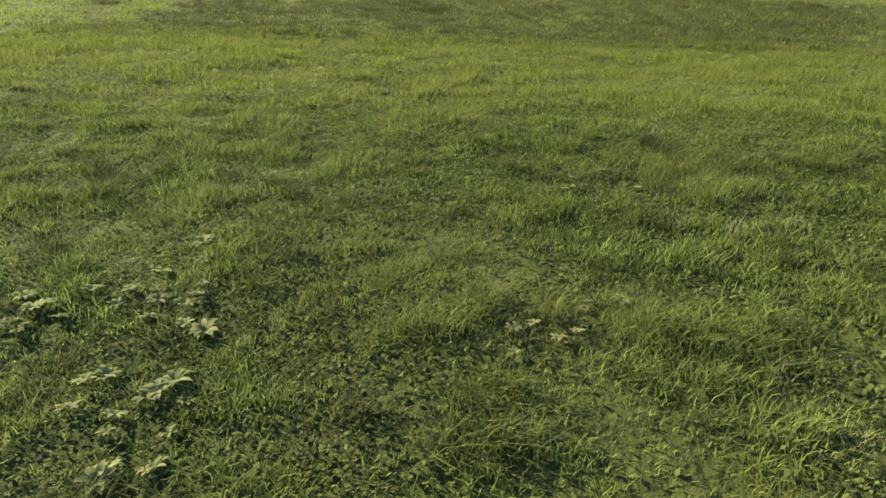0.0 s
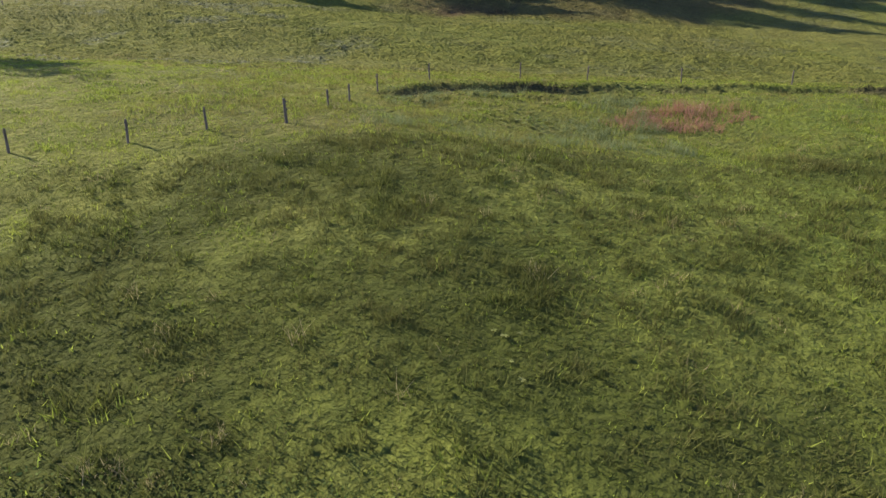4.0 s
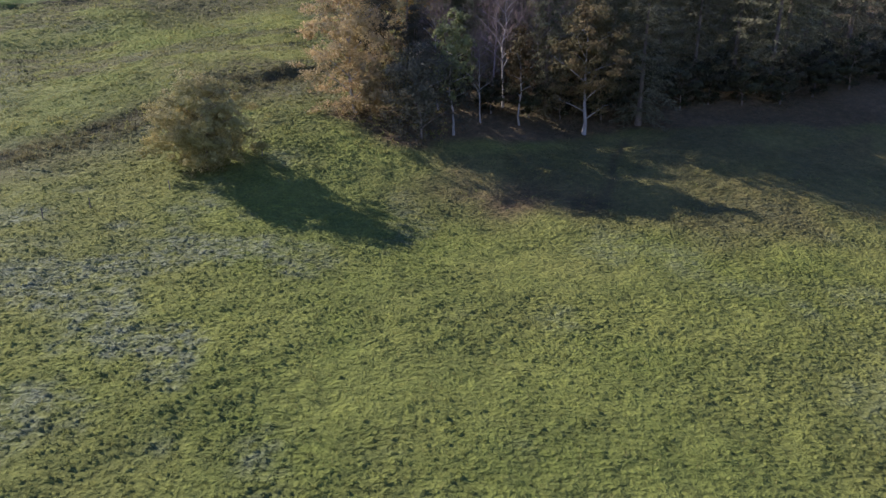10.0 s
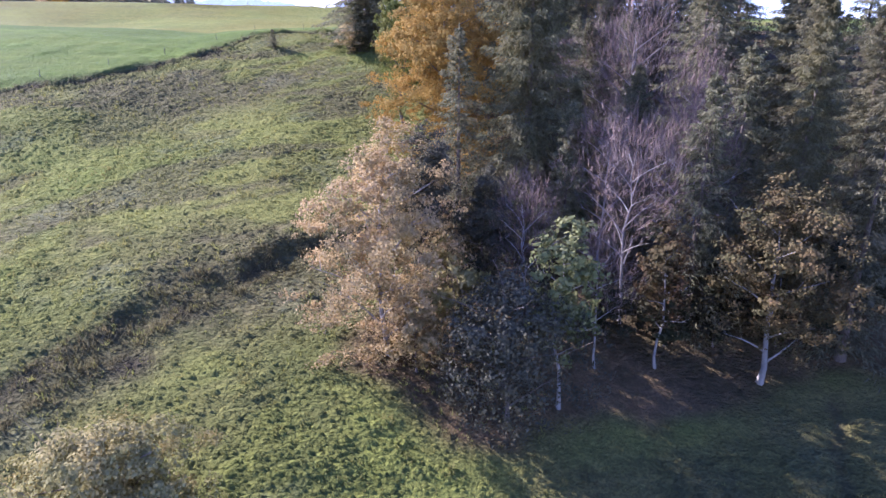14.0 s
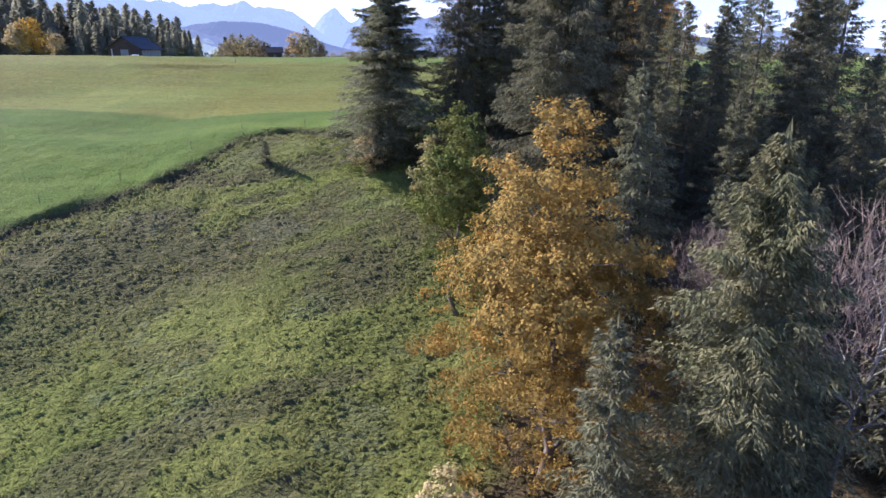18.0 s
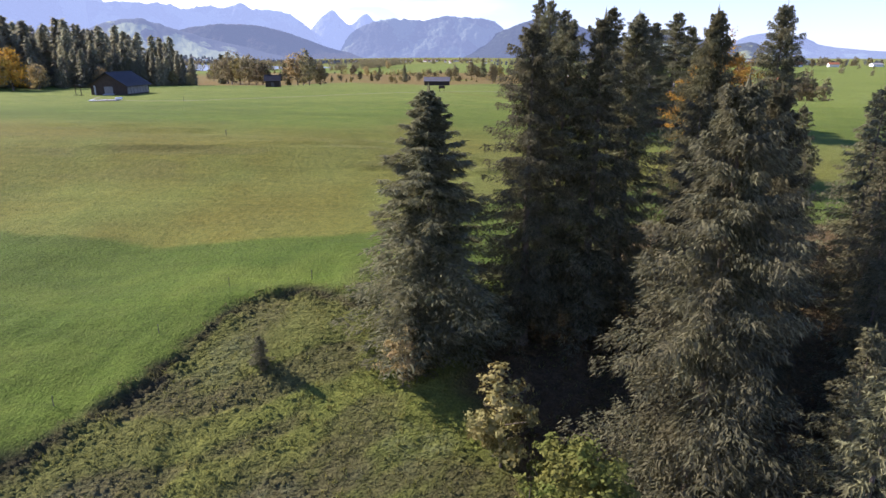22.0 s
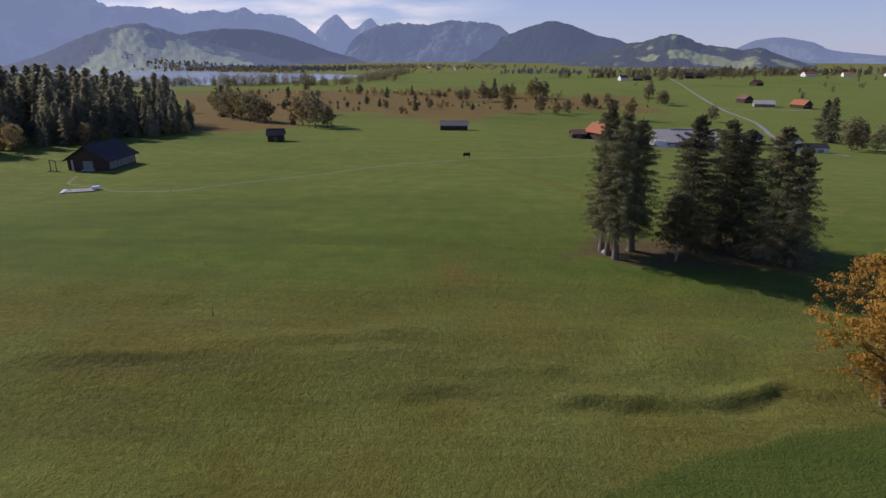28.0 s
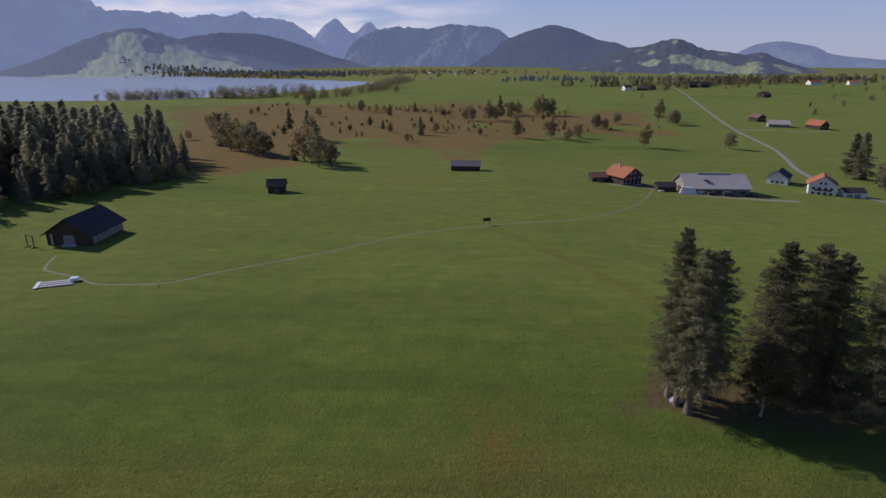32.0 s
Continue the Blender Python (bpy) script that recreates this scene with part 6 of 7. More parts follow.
def ridge(name, crest, depth, material, label, seed, lumps=0.10, fine=0.02, foot=15.0, steep=1.25, alps=(), far=1.08):
    """A mountain side: from an uneven crest down to its foot, nearer by depth, and a short way down behind."""
    p = np.array(crest, float)
    p = OUTLOOK + (p - OUTLOOK) * far - np.array([0, 0, 0.0022]) * np.hypot(*(p - OUTLOOK)[:, :2].T)[:, None]
    depth, foot = depth * far, OUTLOOK[2] + (foot - OUTLOOK[2]) * far
    s = np.r_[0, np.cumsum(np.hypot(*np.diff(p[:, :2], axis=0).T))]
    nu, nv = 260, 40
    t = np.linspace(0, s[-1], nu)
    cx, cy, cz = glide(t, s, p[:, 0]), glide(t, s, p[:, 1]), glide(t, s, p[:, 2])
    v = np.linspace(-0.12, 1, nv)
    d = np.stack([cx + 36, cy - 239], -1)
    d /= np.linalg.norm(d, axis=1, keepdims=True)
    T, V = np.meshgrid(t, v)
    X = cx[None, :] - d[None, :, 0] * V * depth
    Y = cy[None, :] - d[None, :, 1] * V * depth
    shape = np.where(V >= 0, (1 - np.clip(V, 0, 1)) ** steep, 1 - np.abs(V) * 2)
    hgt = (cz - foot)[None, :]
    rib = fbm(T / 260 + 0.3 * V, V * 1.6, 4, seed)
    Z = foot + hgt * shape * (1 + lumps * 4 * rib * np.clip(V, 0, 1)) + fine * hgt * fbm(T / 30, V * 14, 3, seed + 9)
    i = np.arange(nu * nv).reshape(nv, nu)
    f = np.stack([i[:-1, :-1], i[:-1, 1:], i[1:, 1:], i[1:, :-1]], -1).reshape(-1, 4)
    me = mesh_of(name, np.stack([X, Y, Z], -1).reshape(-1, 3), f, True)
    if alps:
        u = T / s[-1]
        alp = 0.25 + 0.5 * fbm(u * 26, V * 9, 3, seed + 20) + 0 * u
        for u0, v0, ru, rv, much in alps:
            alp = alp + much * np.exp(-(((u - u0) / ru) ** 2 + ((V - v0) / rv) ** 2) ** 2)
        me.attributes.new("alp", "FLOAT", "POINT").data.foreach_set("value", alp.ravel().astype(np.float32))
    SLOPES[name] = (X.ravel(), Y.ravel(), Z.ravel())
    ob = put(name, me, material)
    return tagged(ob, label, "mountain", kind="structure")


# blue haze, painted onto the far slopes as emission, more the further off
HAZE_COLOR = (0.400, 0.490, 0.760)
F_RANGE = far_material("far_range", (0.055, 0.062, 0.070), (0.100, 0.112, 0.095), HAZE_COLOR, 0.50, 0.2)
F_HORNS = far_material("far_rock", (0.07, 0.08, 0.09), (0.11, 0.12, 0.12), HAZE_COLOR, 0.50, 0.5)
F_BLUE = far_material("far_blue_hill", (0.04, 0.05, 0.05), (0.07, 0.09, 0.07), HAZE_COLOR, 0.44, 0.2)
F_SADDLE = far_material("far_saddle", (0.045, 0.052, 0.055), (0.085, 0.10, 0.08), HAZE_COLOR, 0.34, 0.2)
F_FIR = far_material("fir_slope", (0.022, 0.028, 0.030), (0.05, 0.065, 0.05), HAZE_COLOR, 0.23, -0.3)
F_HILL = far_material("wooded_alp", (0.035, 0.042, 0.030), (0.21, 0.23, 0.09), HAZE_COLOR, 0.17, 0.2, 0.006, True)
F_MEADOW = far_material("alp_meadow", (0.024, 0.030, 0.030), (0.200, 0.225, 0.100), HAZE_COLOR, 0.27, 0.22, 0.006, True)
F_FOOT = far_material("autumn_wood", (0.050, 0.042, 0.038), (0.030, 0.034, 0.030), HAZE_COLOR, 0.25, 0.4, 0.006)

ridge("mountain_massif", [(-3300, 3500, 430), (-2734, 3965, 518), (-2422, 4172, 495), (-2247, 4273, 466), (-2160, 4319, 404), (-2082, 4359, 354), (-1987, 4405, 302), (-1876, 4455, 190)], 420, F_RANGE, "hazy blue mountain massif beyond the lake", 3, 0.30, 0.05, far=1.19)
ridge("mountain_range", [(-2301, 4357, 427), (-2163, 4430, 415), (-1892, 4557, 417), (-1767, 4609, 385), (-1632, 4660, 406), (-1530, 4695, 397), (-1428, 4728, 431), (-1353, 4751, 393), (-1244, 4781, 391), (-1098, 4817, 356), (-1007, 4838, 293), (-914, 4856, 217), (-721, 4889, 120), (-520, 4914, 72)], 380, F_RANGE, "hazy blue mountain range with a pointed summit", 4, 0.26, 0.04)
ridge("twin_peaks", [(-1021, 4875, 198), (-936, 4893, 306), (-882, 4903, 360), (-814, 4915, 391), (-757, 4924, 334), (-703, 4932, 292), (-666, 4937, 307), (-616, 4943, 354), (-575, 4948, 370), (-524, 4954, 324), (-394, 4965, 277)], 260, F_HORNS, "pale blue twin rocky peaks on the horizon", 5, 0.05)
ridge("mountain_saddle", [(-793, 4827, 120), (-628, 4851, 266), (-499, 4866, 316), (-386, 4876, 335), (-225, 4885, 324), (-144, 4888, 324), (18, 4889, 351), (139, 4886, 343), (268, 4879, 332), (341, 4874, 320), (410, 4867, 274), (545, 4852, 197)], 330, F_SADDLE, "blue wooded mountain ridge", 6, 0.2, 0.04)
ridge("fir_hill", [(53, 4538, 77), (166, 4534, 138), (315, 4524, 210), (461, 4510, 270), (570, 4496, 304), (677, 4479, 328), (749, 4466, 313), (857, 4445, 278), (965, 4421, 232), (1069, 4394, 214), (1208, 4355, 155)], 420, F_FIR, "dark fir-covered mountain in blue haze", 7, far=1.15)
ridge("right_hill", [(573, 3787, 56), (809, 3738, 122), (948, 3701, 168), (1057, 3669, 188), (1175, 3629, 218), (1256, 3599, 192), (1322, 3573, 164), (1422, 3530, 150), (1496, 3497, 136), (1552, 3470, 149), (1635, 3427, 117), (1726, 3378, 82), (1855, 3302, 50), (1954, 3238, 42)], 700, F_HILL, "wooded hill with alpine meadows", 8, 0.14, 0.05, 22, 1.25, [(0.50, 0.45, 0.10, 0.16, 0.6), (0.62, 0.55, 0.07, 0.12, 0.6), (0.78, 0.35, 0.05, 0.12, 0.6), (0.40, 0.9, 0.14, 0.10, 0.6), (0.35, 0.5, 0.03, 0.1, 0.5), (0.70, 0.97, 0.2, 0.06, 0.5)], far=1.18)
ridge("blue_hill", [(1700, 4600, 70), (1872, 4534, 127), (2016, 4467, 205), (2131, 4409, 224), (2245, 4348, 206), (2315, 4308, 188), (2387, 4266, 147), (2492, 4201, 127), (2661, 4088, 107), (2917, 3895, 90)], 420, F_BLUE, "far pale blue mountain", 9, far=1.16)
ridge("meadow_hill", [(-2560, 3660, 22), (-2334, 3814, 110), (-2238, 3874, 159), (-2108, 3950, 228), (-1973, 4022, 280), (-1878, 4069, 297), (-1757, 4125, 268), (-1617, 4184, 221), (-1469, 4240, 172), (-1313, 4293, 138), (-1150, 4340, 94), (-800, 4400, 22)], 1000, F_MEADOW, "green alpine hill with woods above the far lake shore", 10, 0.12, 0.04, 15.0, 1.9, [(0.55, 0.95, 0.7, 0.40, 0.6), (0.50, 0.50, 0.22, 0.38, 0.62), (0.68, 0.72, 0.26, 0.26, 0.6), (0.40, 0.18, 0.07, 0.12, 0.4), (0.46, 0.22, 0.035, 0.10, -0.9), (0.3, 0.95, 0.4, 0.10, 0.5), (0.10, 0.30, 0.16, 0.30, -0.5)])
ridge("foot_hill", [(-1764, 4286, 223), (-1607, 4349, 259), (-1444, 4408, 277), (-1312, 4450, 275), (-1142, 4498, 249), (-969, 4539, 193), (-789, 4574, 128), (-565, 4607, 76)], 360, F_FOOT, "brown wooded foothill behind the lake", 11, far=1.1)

# ---------------------------------------------------------------- villages on the far shore
def on_shore(x, y):
    """Points on the far shore: on the ground or on the alpine hill's lower slope, whichever is higher."""
    X, Y, Z = SLOPES["meadow_hill"]
    near = [int(np.argmin((X - a) ** 2 + (Y - b) ** 2)) for a, b in zip(x, y)]
    gap = np.hypot(X[near] - x, Y[near] - y)
    return np.stack([x, y, np.maximum(np.maximum(land(x, y), LAKE_Z + 1), np.where(gap < 60, Z[near], 0)) - 0.5], -1)


def hamlet_house(size):
    h = new("village_house")
    part("walls", box(-6, 6, -4.5, 4.5, -3, 5.5), M_PLASTER, h)
    bm = prism([(-5.4, 5.2), (5.4, 5.2), (0, 9.5)], -6.6, 6.6)
    bmesh.ops.rotate(bm, verts=bm.verts, matrix=Matrix.Rotation(radians(90), 3, "Z"))
    part("roof", bm, M_BROWNROOF, h)
    return tagged(h, "white village house with a brown roof beyond the lake", "house", "village houses")


first = hamlet_house(1.0)
rng = np.random.default_rng(13)
spots = []
for cx, cy, sx, sy, n in ((-330, 3750, 130, 260, 46), (-1100, 3640, 240, 90, 34), (-1550, 3850, 250, 90, 34), (60, 3700, 120, 150, 16), (-60, 4000, 200, 150, 16)):
    for _ in range(n):
        spots.append((cx + rng.normal(0, sx), cy + rng.normal(0, sy)))
for k, (x, y) in enumerate(spots):
    m = pose(x, y, float(on_shore(np.array([x]), np.array([y]))[0, 2]) + 0.5, 0, 0, rng.uniform(0, 180))
    if k:
        copy_thing(first, m)
    else:
        first.matrix_basis = m
x, y = rng.normal(-400, 420, 240), rng.normal(3700, 190, 240)
clump_stuff("village_trees", on_land(x, y), rng.uniform(7, 18, len(x)), M_FARTREE, "trees between the houses beyond the lake", 14, 26, 4.0)
x, y = rng.uniform(-1900, -700, 200), rng.normal(0, 60, 200)
y = y + np.interp(x, [-2600, -1600, -700], [4560, 3780, 3260])
low = on_shore(x, y)
low = low[low[:, 2] < 70]
clump_stuff("shore_woods", low, rng.uniform(8, 18, len(low)), M_FARTREE, "trees along the far lake shore", 15, 26, 4.0)

# bushes and single trees on the moor
rng = np.random.default_rng(77)
k = 0
while k < 48:
    x, y = rng.uniform(-330, 210), rng.uniform(640, 1350)
    if inside(np.array([x]), np.array([y]), MOOR, 20)[0] < 0.5 or fbm(np.array([x / 60]), np.array([y / 60]), 2, 78)[0] < 0.02:
        continue
    kind = int(rng.integers(0, 3))
    h = rng.uniform(4, 13)
    plant_tree("moor_tree", (FAR_A, FAR_B, FAR_S)[kind], x, y, k * 71, h / (11.0, 14.0, 16.0)[kind], ("brown round bush on the moor", "slim olive-brown tree on the moor", "small dark spruce on the moor")[kind],
               ("bush", "tree", "spruce")[kind], "small trees and bushes on the moor", (M_BARK, (M_TAN, M_GREYLEAF, M_NEEDLE)[kind] if k % 2 else (M_FARTREE, M_BUSH, M_NEEDLE_GREY)[kind]), 0.3, 1.1)
    k += 1
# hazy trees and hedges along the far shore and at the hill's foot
# their haze is a faint bluish glow painted into the leaf material
F_HEDGE = far_material("hazy_hedge", (0.05, 0.058, 0.05), (0.08, 0.085, 0.055), HAZE_COLOR, 0.07, 0.4, 0.02)
x, y = rng.uniform(-2000, -500, 460), rng.normal(40, 110, 460)
y = y + np.interp(x, [-2700, -1600, -500], [4500, 3860, 3420])
low = on_shore(x, y)
low = low[low[:, 2] < 58]
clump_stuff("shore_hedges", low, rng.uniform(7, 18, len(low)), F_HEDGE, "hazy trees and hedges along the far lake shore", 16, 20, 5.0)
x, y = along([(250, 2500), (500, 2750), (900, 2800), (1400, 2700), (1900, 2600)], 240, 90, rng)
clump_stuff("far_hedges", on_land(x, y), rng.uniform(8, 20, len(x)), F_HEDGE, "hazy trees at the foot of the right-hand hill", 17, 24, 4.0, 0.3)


# ---------------------------------------------------------------- grass
def blades(x, y, h, w, lean, seed, segs=2):
    """Bent grass blades standing on the ground: points and quads (a narrowing strip each)."""
    rng = np.random.default_rng(seed)
    n = len(x)
    z = land(x, y) - 0.02
    a = rng.uniform(0, 2 * np.pi, n)
    dx, dy = np.cos(a), np.sin(a)
    b = a + np.pi / 2 + rng.normal(0, 0.6, n)
    k = lean * rng.uniform(0.2, 1.3, n) * h
    if segs == 1:
        ox, oy = np.cos(b) * k, np.sin(b) * k
        v = np.stack([np.stack([x - dx * w, y - dy * w, z], -1), np.stack([x + dx * w, y + dy * w, z], -1), np.stack([x + ox, y + oy, z + h], -1)], 1).reshape(-1, 3)
        return v, np.arange(3 * n).reshape(-1, 3)
    rows = []
    for s in (0.0, 0.5, 1.0):
        ww = w * (1.0, 0.8, 0.12)[int(s * 2)]
        ox, oy, oz = np.cos(b) * k * s**1.8, np.sin(b) * k * s**1.8, h * s * (1 - 0.25 * lean * s)
        rows.append(np.stack([np.stack([x + ox - dx * ww, y + oy - dy * ww, z + oz], -1), np.stack([x + ox + dx * ww, y + oy + dy * ww, z + oz], -1)], 1))
    v = np.stack(rows, 1).reshape(-1, 3)
    i = (np.arange(n) * 6)[:, None]
    f = np.stack([np.concatenate([i, i + 1, i + 3, i + 2], 1), np.concatenate([i + 2, i + 3, i + 5, i + 4], 1)], 1).reshape(-1, 4)
    return v, f


def tufts(rng, box4, n, per, spread):
    cx, cy = scatter(rng, box4, n)
    x = np.repeat(cx, per) + rng.normal(0, spread, n * per)
    y = np.repeat(cy, per) + rng.normal(0, spread, n * per)
    return x, y


def meadow(name, rng, box4, n, per, spread, h, w, lean, material, label, seed, keep=None, segs=2, lumps=1.0):
    x, y = tufts(rng, box4, n, per, spread)
    if keep is not None:
        ok = keep(x, y)
        x, y = x[ok], y[ok]
    tall = np.clip(0.85 + 2.3 * fbm(x / (1.0 * lumps), y / (0.8 * lumps), 3, 90) + 0.6 * fbm(x / 4.7, y / 4.7, 2, 91), 0.55, 1.9)
    v, f = blades(x, y, h * tall * rng.uniform(0.6, 1.3, len(x)), w * rng.uniform(0.7, 1.3, len(x)), lean, seed, segs)
    return tagged(put(name, mesh_of(name, v, f), material), label, "grass", kind="stuff")


def near_line(pts, lo, hi):
    def keep(x, y):
        d, _ = line_side(x, y, pts)
        return (d > lo) & (d < hi)
    return keep


def on_hump(x, y):
    """The rough hump between the near meadow and the brook."""
    return (y - 0.15 * (x - 15) < 26 + 5 * fbm(x / 5, y / 5, 2, 99)) & (x > 1 + 16 * fbm(x / 4, y / 4, 3, 93)) & (y > 3)


def off_brook(x, y):
    """Leaves the brook's bare bank open, and thins out up the hill."""
    d, a = line_side(x, y, BROOK)
    d = d + 0.5 * vnoise(x / 1.7, y / 1.7, 31)
    thin = 60 - 16 * np.abs(vnoise(x * 7.1, y * 7.1, 97)) - 8 * fbm(x / 8, y / 8, 2, 98)
    return ((d < -0.8) | (d > 0.15) | (a < 0.16)) & (y < thin)


rng = np.random.default_rng(8)
meadow("near_grass", rng, (7.0, 29.0, -23.0, -10.0), 11000, 13, 0.08, 0.15, 0.007, 0.9, M_NEAR, "long green meadow grass in tufts", 1)
meadow("near_grass", rng, (-2.0, 40.0, -11.0, 6.0), 21000, 7, 0.13, 0.17, 0.012, 0.9, M_LUSH, "green meadow grass in tufts", 2, None, 1)
meadow("slope_grass", rng, (-30.0, 62.0, 5.0, 60.0), 58000, 5, 0.16, 0.14, 0.020, 0.9, M_LUSH, "green rough grass on the slope", 3, lambda x, y: off_brook(x, y) & ~(on_hump(x, y) & (np.abs(vnoise(x * 5.3, y * 5.3, 92)) < 0.55)), 1, 1.3)
meadow("grass_tussocks", rng, (9.0, 29.0, -22.8, -12.0), 260, 75, 0.11, 0.30, 0.006, 1.25, M_NEAR, "arching long grass in thick tussocks", 13, None, 2, 2.2)
meadow("grass_tussocks", rng, (9.0, 29.0, -22.8, -12.0), 150, 75, 0.12, 0.27, 0.007, 1.2, M_BLADE_DARK, "dark long grass in thick tussocks", 14, None, 2, 2.0)
meadow("sedge", rng, (10.0, 26.0, 28.0, 41.0), 1500, 12, 0.16, 0.30, 0.013, 1.0, M_SEDGE, "grey-green sedge in the wet hollow below the brook", 15, lambda x, y: off_brook(x, y) & (fbm(x / 5, y / 3, 2, 100) > -0.12), 1, 1.4)
meadow("dry_grass", rng, (8.0, 28.0, -22.5, 8.0), 130, 22, 0.10, 0.20, 0.005, 1.0, M_BLADE_DRY, "pale dry grass tufts", 4)
meadow("dry_grass", rng, (-25.0, 55.0, 5.0, 60.0), 500, 20, 0.16, 0.22, 0.012, 1.0, M_BLADE_DRY, "pale dry grass tufts on the slope", 5, None, 1)
meadow("rough_grass", rng, (-8.0, 46.0, 2.0, 28.0), 19000, 8, 0.14, 0.20, 0.016, 0.9, M_BLADE_DARK, "dark rough grass on the hump above the brook", 12, on_hump, 1)
meadow("brook_grass", rng, (-2.0, 60.0, 26.0, 46.0), 2600, 10, 0.16, 0.26, 0.014, 0.9, M_BLADE, "long grass along the brook", 6, off_brook, 1)
meadow("hill_grass", rng, (-75.0, 75.0, 45.0, 132.0), 9000, 5, 0.13, 0.20, 0.03, 0.8, M_BLADE, "short grazed grass tufts on the hillside", 7, None, 1, 1.6)
meadow("hill_grass", rng, (-95.0, 4.0, 128.0, 232.0), 12000, 5, 0.18, 0.26, 0.06, 0.8, M_BLADE, "rough grass tufts on the upper hillside", 9, lambda x, y: over_bank(x, y, line_side(x, y, BANK)[0]) < 0.5, 1, 1.8)
meadow("bank_grass", rng, (-110.0, -24.0, 170.0, 234.0), 9000, 7, 0.2, 0.30, 0.04, 0.9, M_BROWNGRASS, "long rough grass hanging over the bank", 10, near_line(BANK, -1.6, 0.6), 1)
meadow("bank_grass", rng, (-62.0, -12.0, 105.0, 162.0), 9000, 8, 0.2, 0.42, 0.04, 0.9, M_BROWNGRASS, "brown rough grass along the lower step", 11, near_line(LOW_BANK, -4.0, 1.0), 1)


def tussocks(name, rng, box4, n, size, height, label, seed, only=None):
    """Low uneven mounds of grazed grass, many and alike, with the ground's own cover."""
    x, y = scatter(rng, box4, n)
    keep = fbm(x / 13, y / 9, 3, 96) + rng.normal(0, 0.14, n) > -0.12
    if only is not None:
        keep = only(x, y)
    keep &= (over_bank(x, y, line_side(x, y, BANK)[0]) < 0.5)
    x, y = x[keep], y[keep]
    n = len(x)
    r = size * rng.uniform(0.5, 1.35, n)
    h = height * rng.uniform(0.5, 1.4, n) * (r / size)
    turn = rng.uniform(0, 6.28, n)
    rows = []
    for k in range(7):
        a = turn + k * 2 * np.pi / 7
        q = r * rng.uniform(0.65, 1.25, n)
        px, py = x + np.cos(a) * q * 1.25, y + np.sin(a) * q * 0.8
        rows.append(np.stack([px, py, land(px, py) - 0.06], -1))
    tx, ty = x + rng.normal(0, 0.15, n) * r, y + rng.normal(0, 0.15, n) * r
    rows.append(np.stack([tx, ty, land(tx, ty) + h], -1))
    v = np.stack(rows, 1).reshape(-1, 3)
    base = (np.arange(n) * 8)[:, None]
    f = np.concatenate([np.concatenate([base + k, base + (k + 1) % 7, base + 7], 1) for k in range(7)], 1).reshape(-1, 3)
    me = mesh_of(name, v, f, True)
    for key, value in masks(v[:, 0], v[:, 1]).items():
        me.attributes.new(key, "FLOAT", "POINT").data.foreach_set("value", value.astype(np.float32))
    return tagged(put(name, me, M_GROUND), label, "grass", kind="stuff")


tussocks("tussocks", rng, (-48.0, 62.0, 47.0, 134.0), 76000, 0.27, 0.13, "low grazed tussocks on the hillside", 1)
tussocks("tussocks", rng, (-85.0, -6.0, 128.0, 228.0), 36000, 0.38, 0.17, "rough tussocks on the upper hillside", 2)
tussocks("bank_clods", rng, (-110.0, -27.0, 175.0, 234.0), 30000, 0.42, 0.30, "rough brown turf clods along the bank", 6, near_line(BANK, -3.2, -0.1))
tussocks("brook_clods", rng, (5.0, 66.0, 29.0, 47.0), 16000, 0.17, 0.12, "dark clods and turf edges along the brook", 4, lambda x, y: near_line(BROOK[1:], -0.9, 0.4)(x, y) & (x > 9.5))
tussocks("brook_clods", rng, (8.0, 30.0, 32.0, 42.0), 6000, 0.24, 0.18, "dark turf clods below the brook", 5, near_line([(11.5, 35.0), (14.5, 38.2), (20.0, 40.6), (26.0, 41.4)], -0.5, 0.3))
tussocks("tussocks", rng, (-5.0, 45.0, -14.0, 46.0), 9000, 0.22, 0.08, "low grass mounds in the meadow", 3)


def clover(name, rng, box4, n, size, label):
    """A carpet of small flat leaves low in the grass."""
    x, y = scatter(rng, box4, n)
    keep = fbm(x / 1.6, y / 1.6, 3, 89) + rng.normal(0, 0.15, n) > -0.22
    x, y = x[keep], y[keep]
    n = len(x)
    z = land(x, y) + rng.uniform(0.015, 0.085, n)
    a, s = rng.uniform(0, 6.28, n), size * rng.uniform(0.6, 1.4, n)
    up = rng.normal(0, 0.45, (2, n)) * s
    dx, dy = np.cos(a) * s, np.sin(a) * s
    v = np.stack([np.stack([x - dx, y - dy, z - up[0]], -1), np.stack([x + 0.7 * dy, y - 0.7 * dx, z + up[1]], -1), np.stack([x + dx, y + dy, z + up[0]], -1), np.stack([x - 0.7 * dy, y + 0.7 * dx, z - up[1]], -1)], 1).reshape(-1, 3)
    return tagged(put(name, mesh_of(name, v, np.arange(4 * n).reshape(-1, 4)), M_CLOVER), label, "grass", kind="stuff")


clover("clover", rng, (7.0, 29.0, -23.0, -9.0), 85000, 0.026, "low clover and small leaves between the grass")
clover("clover", rng, (-2.0, 40.0, -9.0, 8.0), 60000, 0.033, "low clover and small leaves in the meadow")


def ellipse(cx, cy, rx, ry, turn):
    c, s = math.cos(turn), math.sin(turn)
    return lambda x, y: (((x - cx) * c + (y - cy) * s) / rx) ** 2 + ((-(x - cx) * s + (y - cy) * c) / ry) ** 2 + 0.5 * vnoise(x, y, 95) < 1


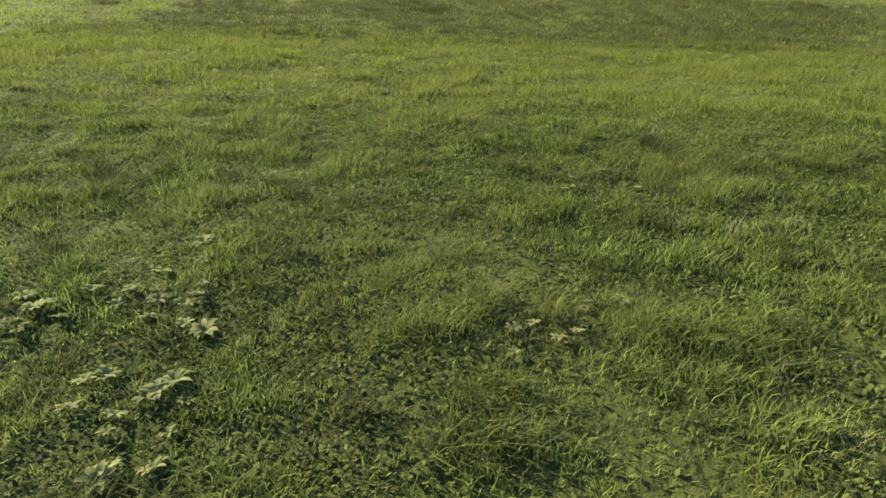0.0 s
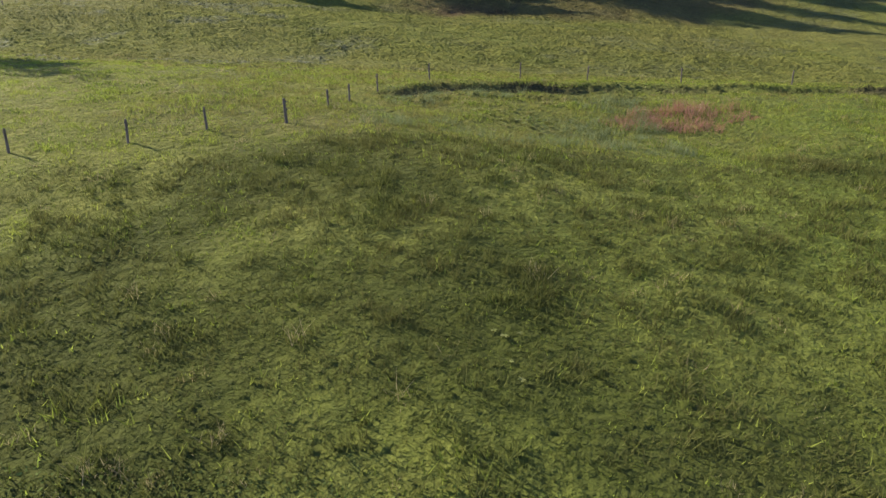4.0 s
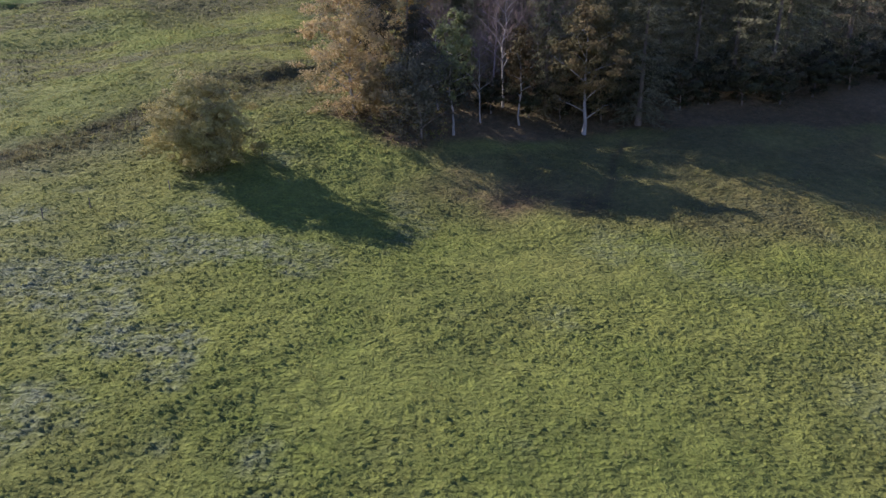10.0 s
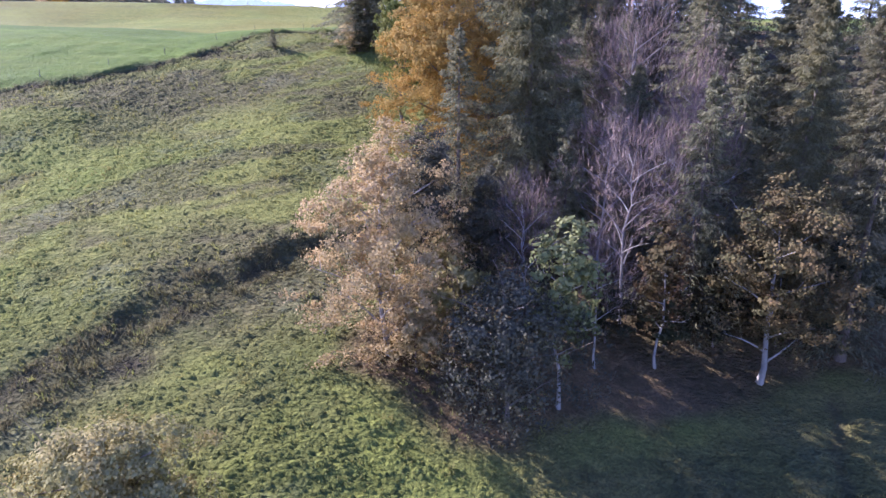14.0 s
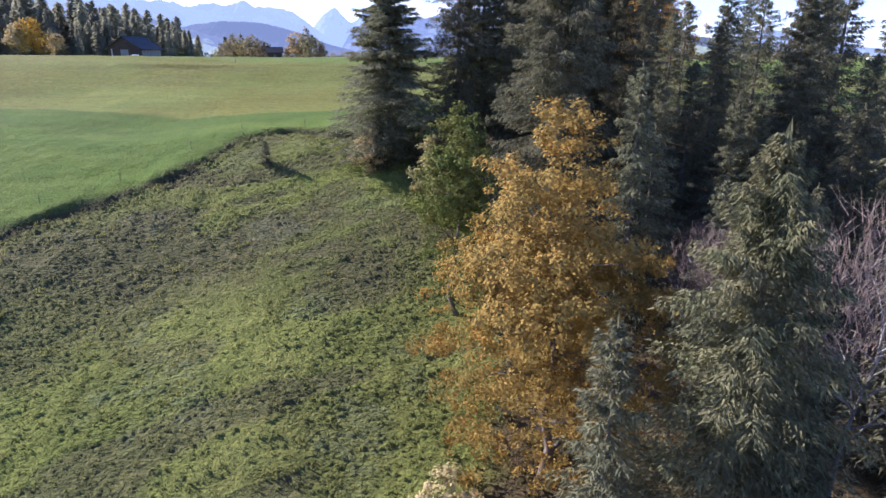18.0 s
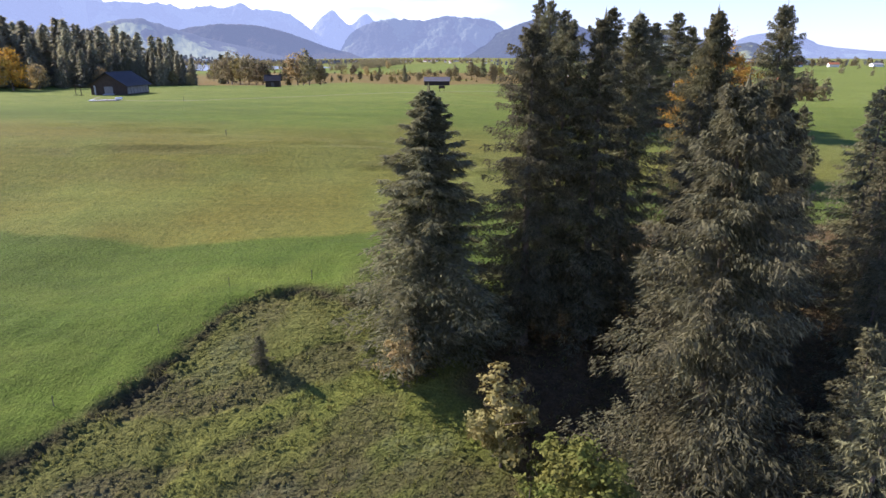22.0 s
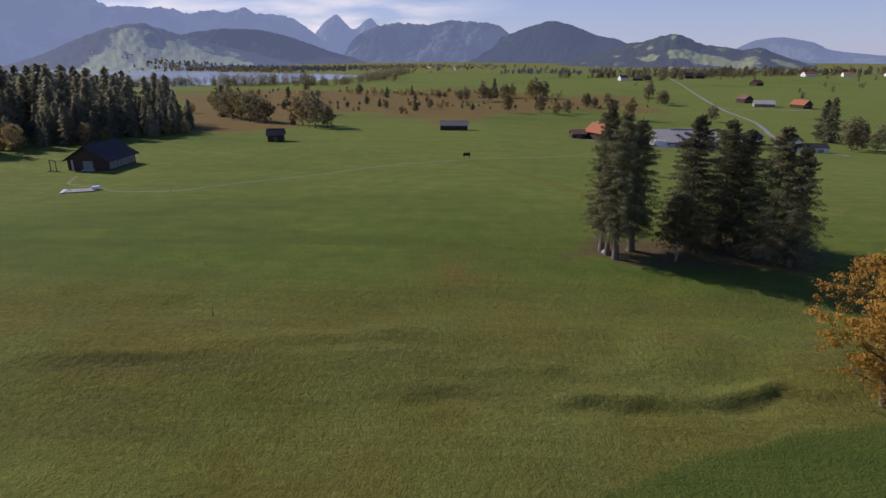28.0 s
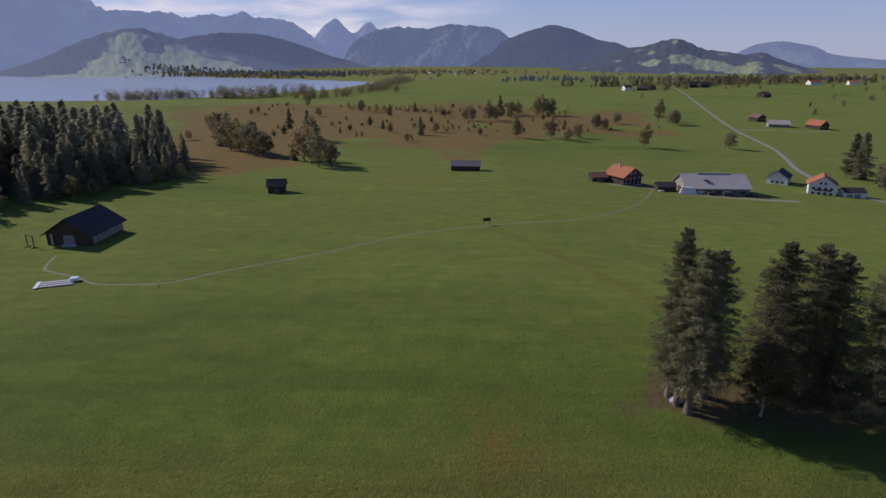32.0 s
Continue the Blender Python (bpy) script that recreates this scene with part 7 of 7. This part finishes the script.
meadow("red_reed", rng, (22.0, 33.0, 32.0, 40.0), 600, 9, 0.18, 0.48, 0.012, 0.7, M_RED, "reddish dry reed patch in the wet hollow", 8, ellipse(27.4, 35.6, 4.6, 2.2, 0.25))


def dock_plant(seed, n=14, size=0.34):
    """A rosette of broad leaves, each bent along its midrib."""
    rng = np.random.default_rng(seed)
    v, f = [], []
    for k in range(n):
        a, l, w = k * 2.4 + rng.normal(0, 0.3), size * rng.uniform(0.6, 1.2), size * rng.uniform(0.16, 0.26)
        up = rng.uniform(0.5, 1.4)
        base = len(v)
        for s, ww in ((0.08, 0.15), (0.4, 1.0), (0.75, 0.8), (1.0, 0.05)):
            r, z = l * s, 0.03 + l * up * (s - 0.75 * s * s)
            for side in (-1, 0, 1):
                v.append((math.cos(a) * r - math.sin(a) * w * ww * side, math.sin(a) * r + math.cos(a) * w * ww * side, z + 0.25 * w * ww * abs(side)))
        for i in range(3):
            for j in range(2):
                p = base + 3 * i + j
                f.append((p, p + 1, p + 4, p + 3))
    return mesh_of("rosette", v, f, True)


DOCKS = [dock_plant(s, 12 + s % 5, 0.10 + 0.015 * (s % 4)) for s in range(4)]
k = 0
for cx, cy, n, spread in ((15.7, -19.0, 16, 0.4), (14.1, -19.5, 10, 0.4), (16.0, -21.2, 14, 0.4), (21.3, -14.6, 12, 0.5), (20.0, -19.4, 9, 0.35), (20.6, -18.9, 4, 0.3), (13.1, -14.9, 4, 0.5),
                          (16.1, 33.4, 12, 0.8), (17.4, 32.3, 12, 0.8), (19.5, 32.5, 10, 0.8), (18.2, 34.2, 8, 0.9), (4.7, 33.7, 4, 0.7), (22.0, -6.0, 5, 0.6), (11.0, -3.0, 4, 0.6), (25.5, 2.0, 5, 0.8), (16.0, 12.0, 5, 0.9)):
    for _ in range(n):
        x, y = cx + rng.normal(0, spread), cy + rng.normal(0, spread)
        put("dock_plant", DOCKS[k % 4], M_DOCK, m=pose(x, y, land1(x, y) + 0.03, rng.normal(0, 8), rng.normal(0, 8), rng.uniform(0, 360)) @ Matrix.Scale(rng.uniform(0.7, 1.3) * (1.25 if y > 28 else 0.95 if x < 16.5 and y < -17 else 0.7), 4))
        tagged(scene.collection.objects[-1], "broad-leaved dock plant growing in the meadow grass", "weed", "dock plants")
        k += 1
